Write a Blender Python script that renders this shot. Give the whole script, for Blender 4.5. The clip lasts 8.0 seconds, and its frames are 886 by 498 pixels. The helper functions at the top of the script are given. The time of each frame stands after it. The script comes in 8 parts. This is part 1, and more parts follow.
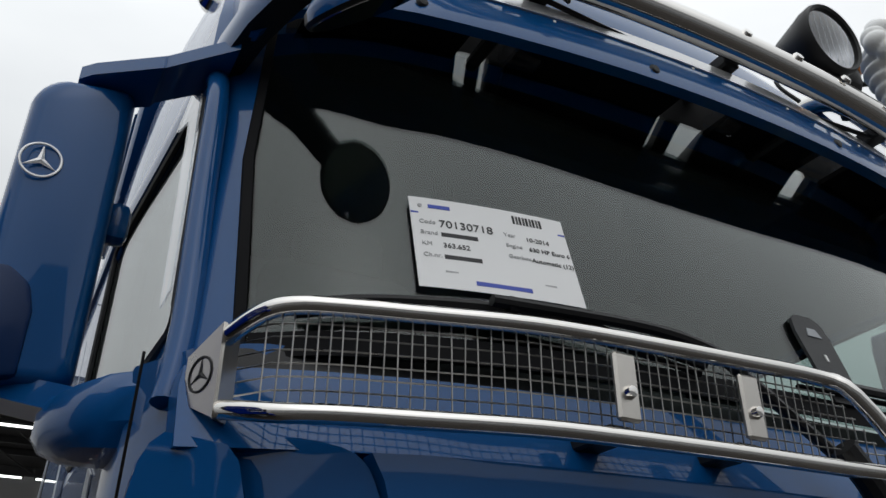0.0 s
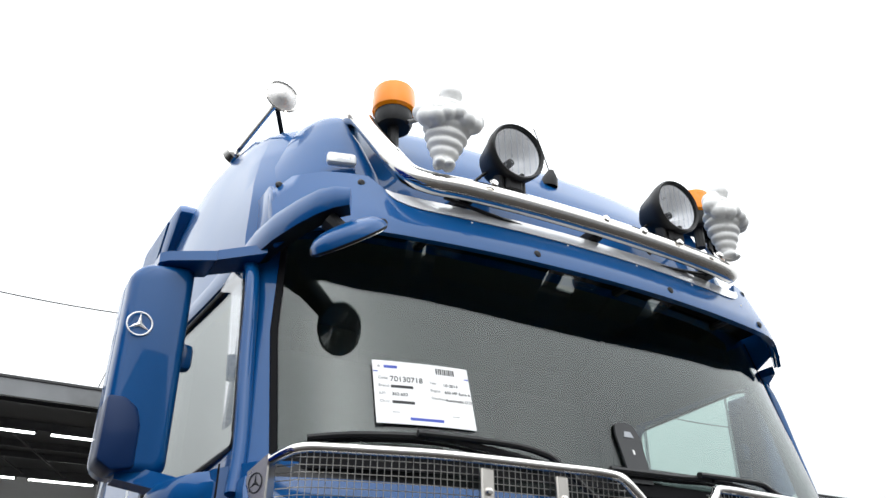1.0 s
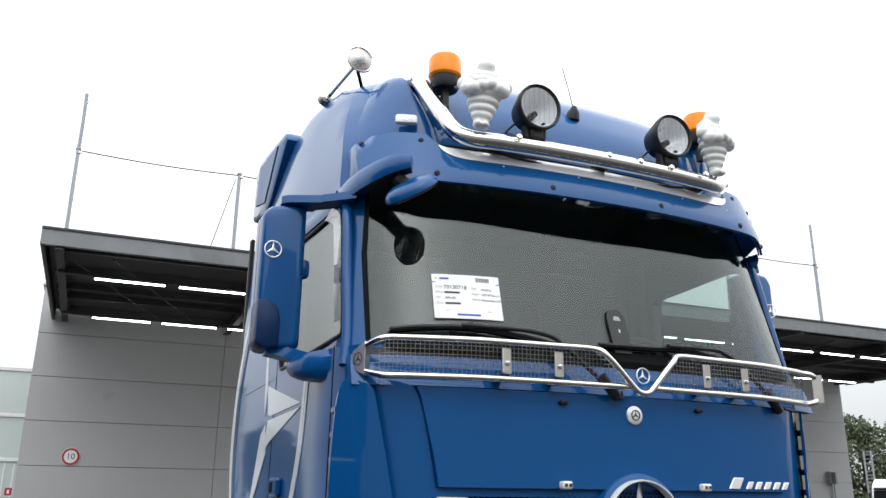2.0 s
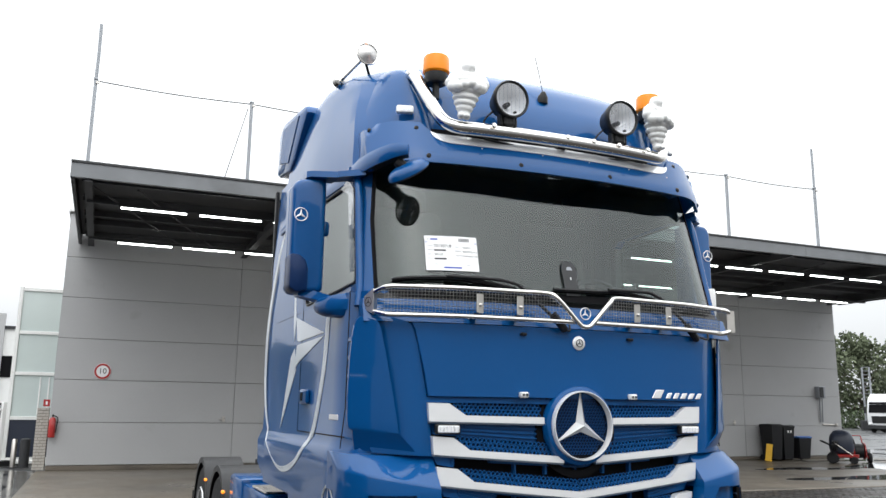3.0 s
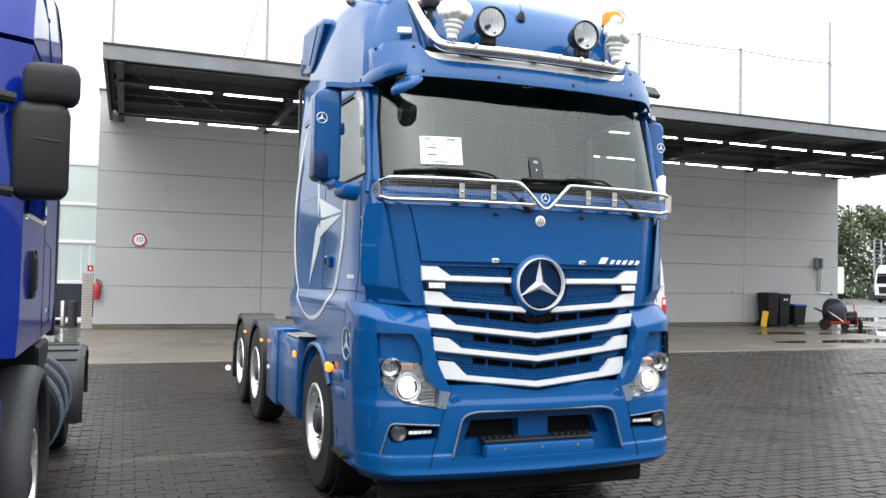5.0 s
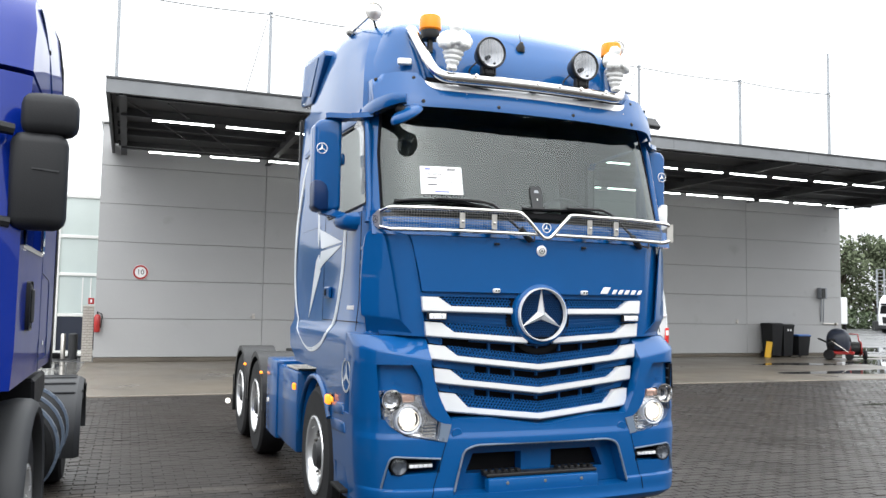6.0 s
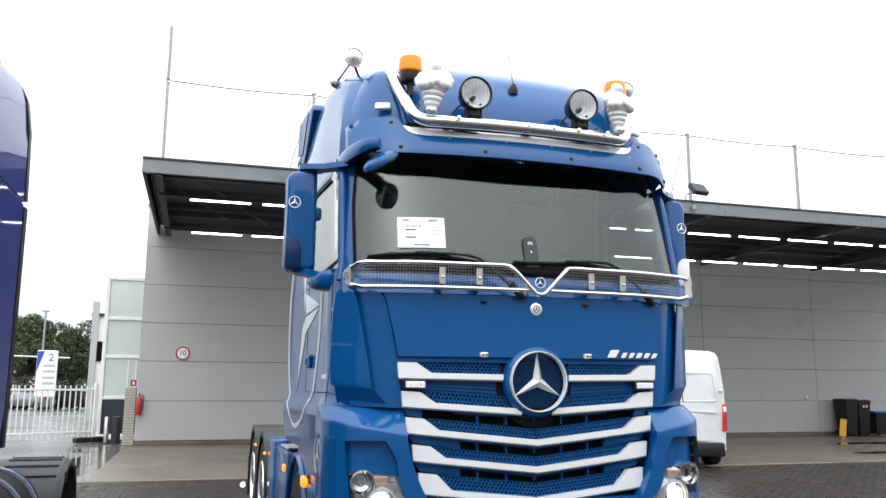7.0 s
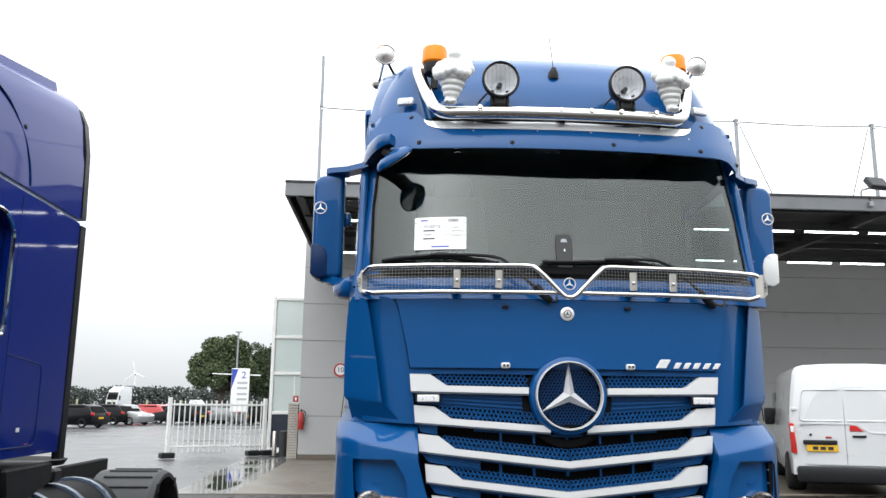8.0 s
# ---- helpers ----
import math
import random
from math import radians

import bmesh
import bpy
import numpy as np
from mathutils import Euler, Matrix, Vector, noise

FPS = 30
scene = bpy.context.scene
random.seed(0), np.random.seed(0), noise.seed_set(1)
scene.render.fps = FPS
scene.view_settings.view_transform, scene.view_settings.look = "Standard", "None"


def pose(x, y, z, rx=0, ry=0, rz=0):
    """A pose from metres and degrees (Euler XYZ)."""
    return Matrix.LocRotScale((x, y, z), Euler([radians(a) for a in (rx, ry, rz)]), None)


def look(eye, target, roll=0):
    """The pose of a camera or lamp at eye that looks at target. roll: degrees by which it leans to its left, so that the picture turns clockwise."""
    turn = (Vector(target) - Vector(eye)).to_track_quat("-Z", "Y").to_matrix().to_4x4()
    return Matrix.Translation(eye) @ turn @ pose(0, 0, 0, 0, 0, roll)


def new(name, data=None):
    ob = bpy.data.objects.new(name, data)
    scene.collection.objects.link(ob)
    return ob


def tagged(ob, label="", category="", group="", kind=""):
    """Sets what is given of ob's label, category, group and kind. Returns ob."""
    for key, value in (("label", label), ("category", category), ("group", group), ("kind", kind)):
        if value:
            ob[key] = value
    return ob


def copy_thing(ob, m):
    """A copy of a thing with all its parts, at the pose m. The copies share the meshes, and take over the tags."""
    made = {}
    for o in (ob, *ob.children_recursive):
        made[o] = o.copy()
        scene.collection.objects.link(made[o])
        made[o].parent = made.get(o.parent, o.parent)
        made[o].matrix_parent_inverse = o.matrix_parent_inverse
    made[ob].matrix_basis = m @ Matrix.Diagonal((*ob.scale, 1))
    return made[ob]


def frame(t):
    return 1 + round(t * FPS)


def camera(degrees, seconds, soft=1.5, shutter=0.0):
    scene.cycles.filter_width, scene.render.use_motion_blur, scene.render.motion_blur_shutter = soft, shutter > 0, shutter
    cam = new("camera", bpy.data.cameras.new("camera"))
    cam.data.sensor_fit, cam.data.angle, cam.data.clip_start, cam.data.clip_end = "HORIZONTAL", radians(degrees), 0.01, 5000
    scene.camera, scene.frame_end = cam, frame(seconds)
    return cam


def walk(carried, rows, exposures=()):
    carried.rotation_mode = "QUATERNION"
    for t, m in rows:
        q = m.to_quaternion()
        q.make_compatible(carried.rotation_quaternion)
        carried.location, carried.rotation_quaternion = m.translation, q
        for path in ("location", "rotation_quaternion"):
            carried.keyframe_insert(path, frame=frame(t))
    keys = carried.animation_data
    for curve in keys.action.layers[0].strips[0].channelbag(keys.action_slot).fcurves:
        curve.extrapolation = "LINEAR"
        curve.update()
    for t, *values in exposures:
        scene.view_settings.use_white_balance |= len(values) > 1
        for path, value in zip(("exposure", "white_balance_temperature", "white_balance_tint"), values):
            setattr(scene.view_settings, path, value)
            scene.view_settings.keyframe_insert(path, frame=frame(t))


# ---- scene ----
cam = camera(57.3, 8.0)
METRES, EYE, TILT, LEAN, TURN = 6.5, 1.94, 0.0, 0.0, -28.5
ROWS = [
    (0.0, 0.0, 0.0, 0.0, 0.09, 28.46, 0.16),
    (0.5, 0.0064, -0.078, -0.0068, -1.28, 28.45, 0.3),
    (1.0, 0.014, -0.1573, -0.0102, -1.31, 28.1, 0.24),
    (1.5, 0.0336, -0.2386, -0.0168, 3.15, 24.99, -0.11),
    (2.0, 0.0454, -0.3211, -0.0204, 5.14, 16.82, -0.62),
    (3.5, 0.0994, -0.5437, -0.0263, 6.09, 8.38, -0.65),
    (4.0, 0.122, -0.6061, -0.0266, 6.76, 3.07, -0.92),
    (4.5, 0.1256, -0.6639, -0.0294, 7.1, 1.79, -1.04),
    (6.0, 0.1261, -0.6574, -0.0327, 7.3, 4.12, -0.91),
    (6.5, 0.1521, -0.6071, -0.0359, 8.1, 8.83, -0.33),
    (7.0, 0.1888, -0.5525, -0.0448, 11.67, 9.73, -0.25),
    (7.5, 0.237, -0.499, -0.0459, 16.17, 10.3, -0.44),
    (8.0, 0.3079, -0.447, -0.0464, 24.52, 10.83, -0.55),
]
walk(cam, [(t, pose(-1.354, -0.866, EYE, TILT, LEAN, TURN) @ pose(METRES * x, METRES * y, METRES * z, 90 + pitch, roll, yaw)) for t, x, y, z, yaw, pitch, roll in ROWS],
     exposures=[(0.0, -1.5), (0.3, -1.05), (0.6, -0.58), (1.0, -0.24), (1.5, -0.42), (2.0, -0.36), (3.5, -0.12), (4.0, 0.08), (4.5, 0.24), (6.0, 0.26), (7.0, -0.02), (8.0, -0.1)])

# ---- light: overcast sky ----
world = bpy.data.worlds.new("overcast")
scene.world = world
world.use_nodes = True
wn, wl = world.node_tree.nodes, world.node_tree.links
wn.clear()
sky = wn.new("ShaderNodeTexSky")
sky.sky_type, sky.sun_disc = "NISHITA", False
sky.sun_elevation, sky.sun_rotation = radians(48), radians(200)
sky.dust_density, sky.ozone_density = 4.0, 1.0
pale = wn.new("ShaderNodeHueSaturation")
pale.inputs["Saturation"].default_value, pale.inputs["Value"].default_value = 0.06, 0.10
wl.new(sky.outputs[0], pale.inputs["Color"])
wtc = wn.new("ShaderNodeTexCoord")
wmap = wn.new("ShaderNodeMapping")
wmap.inputs["Scale"].default_value = (1.0, 1.0, 3.0)
wl.new(wtc.outputs["Generated"], wmap.inputs["Vector"])
cloud = wn.new("ShaderNodeTexNoise")
cloud.inputs["Scale"].default_value, cloud.inputs["Detail"].default_value = 1.6, 5.0
wl.new(wmap.outputs[0], cloud.inputs["Vector"])
cr = wn.new("ShaderNodeValToRGB")
cr.color_ramp.elements[0].position, cr.color_ramp.elements[0].color = 0.3, (0.87, 0.915, 0.95, 1)
cr.color_ramp.elements[1].position, cr.color_ramp.elements[1].color = 0.7, (1.085, 1.12, 1.145, 1)
wl.new(cloud.outputs["Fac"], cr.inputs["Fac"])
wmix = wn.new("ShaderNodeMix")
wmix.data_type = "RGBA"
wmix.inputs["Factor"].default_value = 0.8
wl.new(pale.outputs[0], wmix.inputs["A"])
wl.new(cr.outputs[0], wmix.inputs["B"])
# an overcast sky is brighter overhead than at the horizon
sep = wn.new("ShaderNodeSeparateXYZ")
wl.new(wtc.outputs["Generated"], sep.inputs[0])
grad = wn.new("ShaderNodeMapRange")
grad.inputs["From Min"].default_value, grad.inputs["From Max"].default_value = 0.0, 1.0
grad.inputs["To Min"].default_value, grad.inputs["To Max"].default_value = 0.95, 4.2
wl.new(sep.outputs["Z"], grad.inputs["Value"])
wbg = wn.new("ShaderNodeBackground")
wl.new(grad.outputs[0], wbg.inputs["Strength"])
wl.new(wmix.outputs["Result"], wbg.inputs["Color"])
wout = wn.new("ShaderNodeOutputWorld")
wl.new(wbg.outputs[0], wout.inputs["Surface"])

sun_data = bpy.data.lights.new("sun", "SUN")
sun_data.energy, sun_data.angle, sun_data.color = 0.3, radians(100), (1.0, 0.97, 0.93)
sun = new("sun", sun_data)
sun.matrix_world = look((-6, -14, 18), (0, 0, 0))


# ---- materials ----
def mat(name, base, rough=0.5, metal=0.0, var=0.12, scale=6.0, fine=0.0, bump=0.0, bump_scale=60.0, coat=0.0, spots=None, rough_var=0.1, island=0.0, spec=0.5):
    """A principled material with colour and roughness that vary at two scales, and fine relief."""
    m = bpy.data.materials.new(name)
    m.use_nodes = True
    n, l = m.node_tree.nodes, m.node_tree.links
    b = n["Principled BSDF"]
    tc = n.new("ShaderNodeTexCoord")
    n1 = n.new("ShaderNodeTexNoise")
    n1.inputs["Scale"].default_value, n1.inputs["Detail"].default_value = scale, 6.0
    l.new(tc.outputs["Object"], n1.inputs["Vector"])
    n2 = n.new("ShaderNodeTexNoise")
    n2.inputs["Scale"].default_value, n2.inputs["Detail"].default_value = bump_scale, 3.0
    l.new(tc.outputs["Object"], n2.inputs["Vector"])
    mix = n.new("ShaderNodeMix")
    mix.data_type = "RGBA"
    mix.inputs["A"].default_value = (*[c * (1 - var) for c in base], 1)
    mix.inputs["B"].default_value = (*[min(1, c * (1 + var)) for c in base], 1)
    l.new(n1.outputs["Fac"], mix.inputs["Factor"])
    col = mix.outputs["Result"]
    if fine:
        m2 = n.new("ShaderNodeMix")
        m2.data_type, m2.blend_type = "RGBA", "OVERLAY"
        m2.inputs["Factor"].default_value = fine
        l.new(col, m2.inputs["A"])
        l.new(n2.outputs["Fac"], m2.inputs["B"])
        col = m2.outputs["Result"]
    if island:
        rnd = n.new("ShaderNodeNewGeometry").outputs["Random Per Island"]
        hs = n.new("ShaderNodeHueSaturation")
        mr = n.new("ShaderNodeMapRange")
        mr.inputs["To Min"].default_value, mr.inputs["To Max"].default_value = 1 - island, 1 + island
        l.new(rnd, mr.inputs["Value"])
        l.new(mr.outputs[0], hs.inputs["Value"])
        l.new(col, hs.inputs["Color"])
        col = hs.outputs["Color"]
    if spots:
        n3 = n.new("ShaderNodeTexNoise")
        n3.inputs["Scale"].default_value, n3.inputs["Detail"].default_value = spots[1], 8.0
        l.new(tc.outputs["Object"], n3.inputs["Vector"])
        r3 = n.new("ShaderNodeMapRange")
        r3.inputs["From Min"].default_value, r3.inputs["From Max"].default_value = spots[2], spots[2] + 0.12
        l.new(n3.outputs["Fac"], r3.inputs["Value"])
        m3 = n.new("ShaderNodeMix")
        m3.data_type = "RGBA"
        l.new(r3.outputs[0], m3.inputs["Factor"])
        l.new(col, m3.inputs["A"])
        m3.inputs["B"].default_value = (*spots[0], 1)
        col = m3.outputs["Result"]
    l.new(col, b.inputs["Base Color"])
    rr = n.new("ShaderNodeMapRange")
    rr.inputs["To Min"].default_value, rr.inputs["To Max"].default_value = max(0.0, rough - rough_var), min(1.0, rough + rough_var)
    l.new(n1.outputs["Fac"], rr.inputs["Value"])
    l.new(rr.outputs[0], b.inputs["Roughness"])
    b.inputs["Metallic"].default_value = metal
    b.inputs["Coat Weight"].default_value = coat
    b.inputs["Coat Roughness"].default_value = 0.04
    b.inputs["Specular IOR Level"].default_value = spec
    if bump:
        bp = n.new("ShaderNodeBump")
        bp.inputs["Strength"].default_value, bp.inputs["Distance"].default_value = bump, 0.01
        l.new(n2.outputs["Fac"], bp.inputs["Height"])
        l.new(bp.outputs[0], b.inputs["Normal"])
    return m


def glass(name, tint=(0.9, 0.95, 0.93), see=0.8, rough=0.01, r0=0.04):
    """Thin glass: a mix of clear and mirror, more mirror at a slant."""
    m = bpy.data.materials.new(name)
    m.use_nodes = True
    n, l = m.node_tree.nodes, m.node_tree.links
    n.remove(n["Principled BSDF"])
    tr, gl, mx = n.new("ShaderNodeBsdfTransparent"), n.new("ShaderNodeBsdfGlossy"), n.new("ShaderNodeMixShader")
    tr.inputs["Color"].default_value = (*[c * see for c in tint], 1)
    gl.inputs["Roughness"].default_value = rough
    lw, pw_, mr = n.new("ShaderNodeLayerWeight"), n.new("ShaderNodeMath"), n.new("ShaderNodeMapRange")
    lw.inputs["Blend"].default_value = 0.5
    pw_.operation = "POWER"
    pw_.inputs[1].default_value = 5.0
    mr.inputs["To Min"].default_value = r0
    l.new(lw.outputs["Facing"], pw_.inputs[0])
    l.new(pw_.outputs[0], mr.inputs["Value"])
    l.new(mr.outputs[0], mx.inputs["Fac"])
    l.new(tr.outputs[0], mx.inputs[1])
    l.new(gl.outputs[0], mx.inputs[2])
    l.new(mx.outputs[0], n["Material Output"].inputs["Surface"])
    return m


def glow(name, color, strength):
    m = bpy.data.materials.new(name)
    m.use_nodes = True
    b = m.node_tree.nodes["Principled BSDF"]
    b.inputs["Base Color"].default_value = (*[min(1, c) for c in color], 1)
    b.inputs["Emission Color"].default_value = (*color, 1)
    b.inputs["Emission Strength"].default_value = strength
    return m


BLUE = mat("blue_paint", (0.0015, 0.07, 0.232), 0.4, 0.0, 0.06, 2.5, bump=0.006, bump_scale=900, coat=0.68, rough_var=0.05, spec=0.06)
BLUEMATT = mat("blue_grille_plastic", (0.003, 0.068, 0.222), 0.42, 0.0, 0.08, 4, bump=0.05, bump_scale=400, coat=0.2, spec=0.15)
ROYAL = mat("royal_blue_paint", (0.0008, 0.016, 0.19), 0.35, 0.0, 0.08, 2, bump=0.004, bump_scale=700, coat=0.55, rough_var=0.05, spec=0.03)
VIOLET = mat("dark_blue_film", (0.003, 0.022, 0.085), 0.4, 0.0, 0.1, 6, coat=0.12, spec=0.15)
SILVERPAINT = mat("silver_stripe_paint", (0.62, 0.66, 0.7), 0.35, 0.0, 0.05, 8, coat=0.4)
CHROME = mat("polished_steel", (0.74, 0.72, 0.69), 0.055, 1.0, 0.04, 12, bump=0.005, bump_scale=220, rough_var=0.035)
STEEL = mat("brushed_steel", (0.6, 0.57, 0.53), 0.3, 1.0, 0.12, 20, bump=0.015, bump_scale=200)
WIRE = mat("woven_wire", (0.36, 0.35, 0.335), 0.3, 1.0, 0.15, 30)
SATIN = mat("satin_chrome_strip", (0.93, 0.93, 0.93), 0.22, 0.35, 0.03, 5)
BLACK = mat("black_plastic", (0.012, 0.012, 0.013), 0.45, 0.0, 0.2, 10, bump=0.12, bump_scale=350, spec=0.3)
FOGGLASS = mat("dark_lamp_glass", (0.06, 0.07, 0.085), 0.08, 0.0, 0.2, 30, coat=0.6)
HEADBOWL = mat("faceted_lamp_reflector", (0.85, 0.84, 0.82), 0.14, 0.9, 0.1, 18, bump=0.5, bump_scale=26)
NAVYMESH = mat("navy_emblem_mesh", (0.002, 0.03, 0.105), 0.4, 0.0, 0.08, 4, coat=0.2, spec=0.15)
# near-black for seals and dark glass, and painted in for shade in recesses
DARK = mat("black_and_recess_shade", (0.006, 0.006, 0.007), 0.7, 0.0, 0.2, 5, spec=0.08)
GREYPL = mat("grey_plastic", (0.033, 0.034, 0.036), 0.55, 0.0, 0.15, 6, bump=0.1, bump_scale=250, spec=0.35)
RUBBER = mat("tyre_rubber", (0.02, 0.02, 0.021), 0.75, 0.0, 0.25, 9, bump=0.25, bump_scale=120, spec=0.2)
CHASSIS = mat("dirty_chassis", (0.013, 0.013, 0.013), 0.75, 0.0, 0.35, 7, bump=0.2, bump_scale=60, spec=0.15)
RIM = mat("polished_rim", (0.72, 0.725, 0.73), 0.24, 0.6, 0.15, 12)
WHITEPL = mat("white_plastic", (0.8, 0.8, 0.785), 0.4, 0.0, 0.04, 14, spots=((0.5, 0.49, 0.46), 9.0, 0.64))
WHITEPAINT = mat("white_vehicle_paint", (0.64, 0.65, 0.66), 0.3, 0.0, 0.03, 2, coat=0.7)
AMBER = mat("amber_lens", (0.84, 0.24, 0.003), 0.3, 0.0, 0.08, 20, coat=0.15, spec=0.2)
AMBERLIT = glow("amber_lamp_lit", (1.0, 0.3, 0.02), 1.3)
WHITELIT = glow("white_lamp_lit", (1.0, 0.95, 0.85), 1.1)
REDLENS = mat("red_lens", (0.55, 0.015, 0.012), 0.2, 0.0, 0.08, 20, coat=0.6)
TUBE = glow("fluorescent_tube", (0.97, 1.0, 0.97), 9.5)
GLASS = glass("windscreen_glass", (0.88, 0.95, 0.93), 0.87, 0.008, 0.048)
SIDEGLASS = glass("side_window_glass", (0.88, 0.95, 0.93), 0.88, 0.01, 0.06)
LENSGLASS = glass("lamp_glass", (0.97, 0.98, 1.0), 0.95)
MIRROR = mat("mirror_glass", (0.9, 0.9, 0.9), 0.02, 1.0, 0.0, 1, rough_var=0.0)
REFLECTOR = mat("lamp_reflector", (0.95, 0.95, 0.95), 0.3, 0.25, 0.05, 30)
HORNCAP = mat("dull_horn_cap", (0.5, 0.49, 0.48), 0.38, 0.7, 0.08, 30)
CABIN = mat("cabin_grey_trim", (0.11, 0.11, 0.105), 0.85, 0.0, 0.12, 5)
CABINLIGHT = mat("cabin_beige_dash", (0.42, 0.39, 0.33), 0.7, 0.0, 0.1, 5, bump=0.1, bump_scale=200)
PANEL = mat("grey_wall_panel", (0.40, 0.40, 0.402), 0.5, 0.1, 0.07, 0.8, fine=0.06, bump=0.05, bump_scale=40, spots=((0.35, 0.35, 0.343), 1.3, 0.66))
FASCIA = mat("canopy_fascia_metal", (0.19, 0.197, 0.205), 0.45, 0.4, 0.3, 1.5, bump=0.06, bump_scale=30, spots=((0.14, 0.145, 0.15), 0.9, 0.56))
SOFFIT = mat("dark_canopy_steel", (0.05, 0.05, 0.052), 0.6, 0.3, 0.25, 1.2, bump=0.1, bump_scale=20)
GALV = mat("galvanised_steel", (0.30, 0.315, 0.335), 0.5, 0.5, 0.15, 8, bump=0.05, bump_scale=80)
WHITEMETAL = mat("white_powder_coat", (0.78, 0.78, 0.76), 0.4, 0.0, 0.06, 5, spots=((0.55, 0.53, 0.48), 6, 0.66))
NAVYPANEL = mat("navy_door_panel", (0.02, 0.026, 0.045), 0.4, 0.0, 0.12, 3)
TOWERGLASS = mat("frosted_glass", (0.55, 0.62, 0.60), 0.12, 0.0, 0.12, 0.7, coat=0.8)
BRICK = mat("pale_brick", (0.42, 0.39, 0.35), 0.85, 0.0, 0.2, 14, bump=0.3, bump_scale=70, island=0.12)
MORTAR = mat("mortar", (0.24, 0.23, 0.21), 0.9, 0.0, 0.15, 30, bump=0.3, bump_scale=120)
CONCRETE = mat("wet_concrete_apron", (0.122, 0.103, 0.08), 0.38, 0.0, 0.25, 0.55, fine=0.2, bump=0.15, bump_scale=25, spots=((0.085, 0.073, 0.058), 0.45, 0.56), rough_var=0.3)
PAVER = mat("dark_wet_pavers", (0.02, 0.0158, 0.013), 0.34, 0.0, 0.35, 0.7, fine=0.3, bump=0.3, bump_scale=45, island=0.22, rough_var=0.22, spec=0.24)
JOINT = mat("paving_joint_sand", (0.018, 0.015, 0.0125), 0.6, 0.0, 0.2, 6, bump=0.3, bump_scale=120)
ASPHALT = mat("wet_asphalt", (0.075, 0.076, 0.08), 0.3, 0.0, 0.3, 0.25, fine=0.2, bump=0.1, bump_scale=60, rough_var=0.22)
WETSLAB = mat("wet_smooth_slab", (0.13, 0.125, 0.115), 0.14, 0.0, 0.3, 0.5, bump=0.03, bump_scale=40, rough_var=0.13)
WATER = mat("puddle_water", (0.03, 0.03, 0.03), 0.03, 0.0, 0.1, 3, rough_var=0.02)
GREYTRIM = mat("grey_trim_line", (0.13, 0.17, 0.23), 0.3, 0.2, 0.1, 12)
RED = mat("red_enamel", (0.38, 0.015, 0.012), 0.35, 0.0, 0.12, 12, coat=0.5)
YELLOW = mat("yellow_plastic", (0.75, 0.42, 0.01), 0.45, 0.0, 0.1, 12)
BINBLUE = mat("blue_bin_lid", (0.02, 0.12, 0.42), 0.45, 0.0, 0.1, 8)
ANTHRA = mat("anthracite_plastic", (0.014, 0.0145, 0.016), 0.5, 0.0, 0.15, 8, bump=0.1, bump_scale=150, spec=0.25)
WHITESIGN = mat("white_sign_face", (0.8, 0.8, 0.8), 0.35, 0.0, 0.03, 5)
INK = mat("black_print", (0.015, 0.015, 0.016), 0.6, 0.0, 0.05, 20)
GREYINK = mat("grey_print", (0.42, 0.42, 0.43), 0.6, 0.0, 0.05, 20)
NAVYINK = mat("blue_print", (0.025, 0.06, 0.42), 0.5, 0.0, 0.05, 20)
BARK = mat("tree_bark", (0.09, 0.07, 0.05), 0.9, 0.0, 0.3, 6, bump=0.5, bump_scale=30)
LEAF = mat("green_foliage", (0.085, 0.11, 0.058), 0.7, 0.0, 0.35, 0.6, island=0.45, spec=0.05)
LEAFDARK = mat("dark_foliage", (0.068, 0.088, 0.052), 0.7, 0.0, 0.35, 0.4, island=0.45, spec=0.05)
LEAFPALE = mat("pale_grey_green_foliage", (0.115, 0.135, 0.085), 0.7, 0.0, 0.35, 0.5, island=0.4, spec=0.05)
# distance haze is mixed into this leaf colour
LEAFFAR = mat("haze_tinted_foliage", (0.075, 0.088, 0.08), 0.9, 0.0, 0.3, 0.03, island=0.08, spec=0.02)

# the paving is wetter and glossier towards the far side of the yard, and carries a dusty wheel track
pn, pl_ = PAVER.node_tree.nodes, PAVER.node_tree.links
pb = pn["Principled BSDF"]
ptc = pn.new("ShaderNodeNewGeometry")
psep = pn.new("ShaderNodeSeparateXYZ")
pl_.new(ptc.outputs["Position"], psep.inputs[0])
wet = pn.new("ShaderNodeMapRange")
wet.interpolation_type = "SMOOTHSTEP"
wet.inputs["From Min"].default_value, wet.inputs["From Max"].default_value = 0.0, 7.0
wet.inputs["To Min"].default_value, wet.inputs["To Max"].default_value = 0.09, -0.06
pl_.new(psep.outputs["X"], wet.inputs["Value"])
padd = pn.new("ShaderNodeMath")
pl_.new(pb.inputs["Roughness"].links[0].from_socket, padd.inputs[0])
pl_.new(wet.outputs[0], padd.inputs[1])
pl_.new(padd.outputs[0], pb.inputs["Roughness"])
pline = pn.new("ShaderNodeMath")
pline.operation = "MULTIPLY_ADD"
pline.inputs[1].default_value, pline.inputs[2].default_value = 0.02, -2.87
pl_.new(psep.outputs["X"], pline.inputs[0])
poff = pn.new("ShaderNodeMath")
pl_.new(pline.outputs[0], poff.inputs[0])
pl_.new(psep.outputs["Y"], poff.inputs[1])
pabs = pn.new("ShaderNodeMath")
pabs.operation = "ABSOLUTE"
pl_.new(poff.outputs[0], pabs.inputs[0])
pband = pn.new("ShaderNodeMapRange")
pband.interpolation_type = "SMOOTHSTEP"
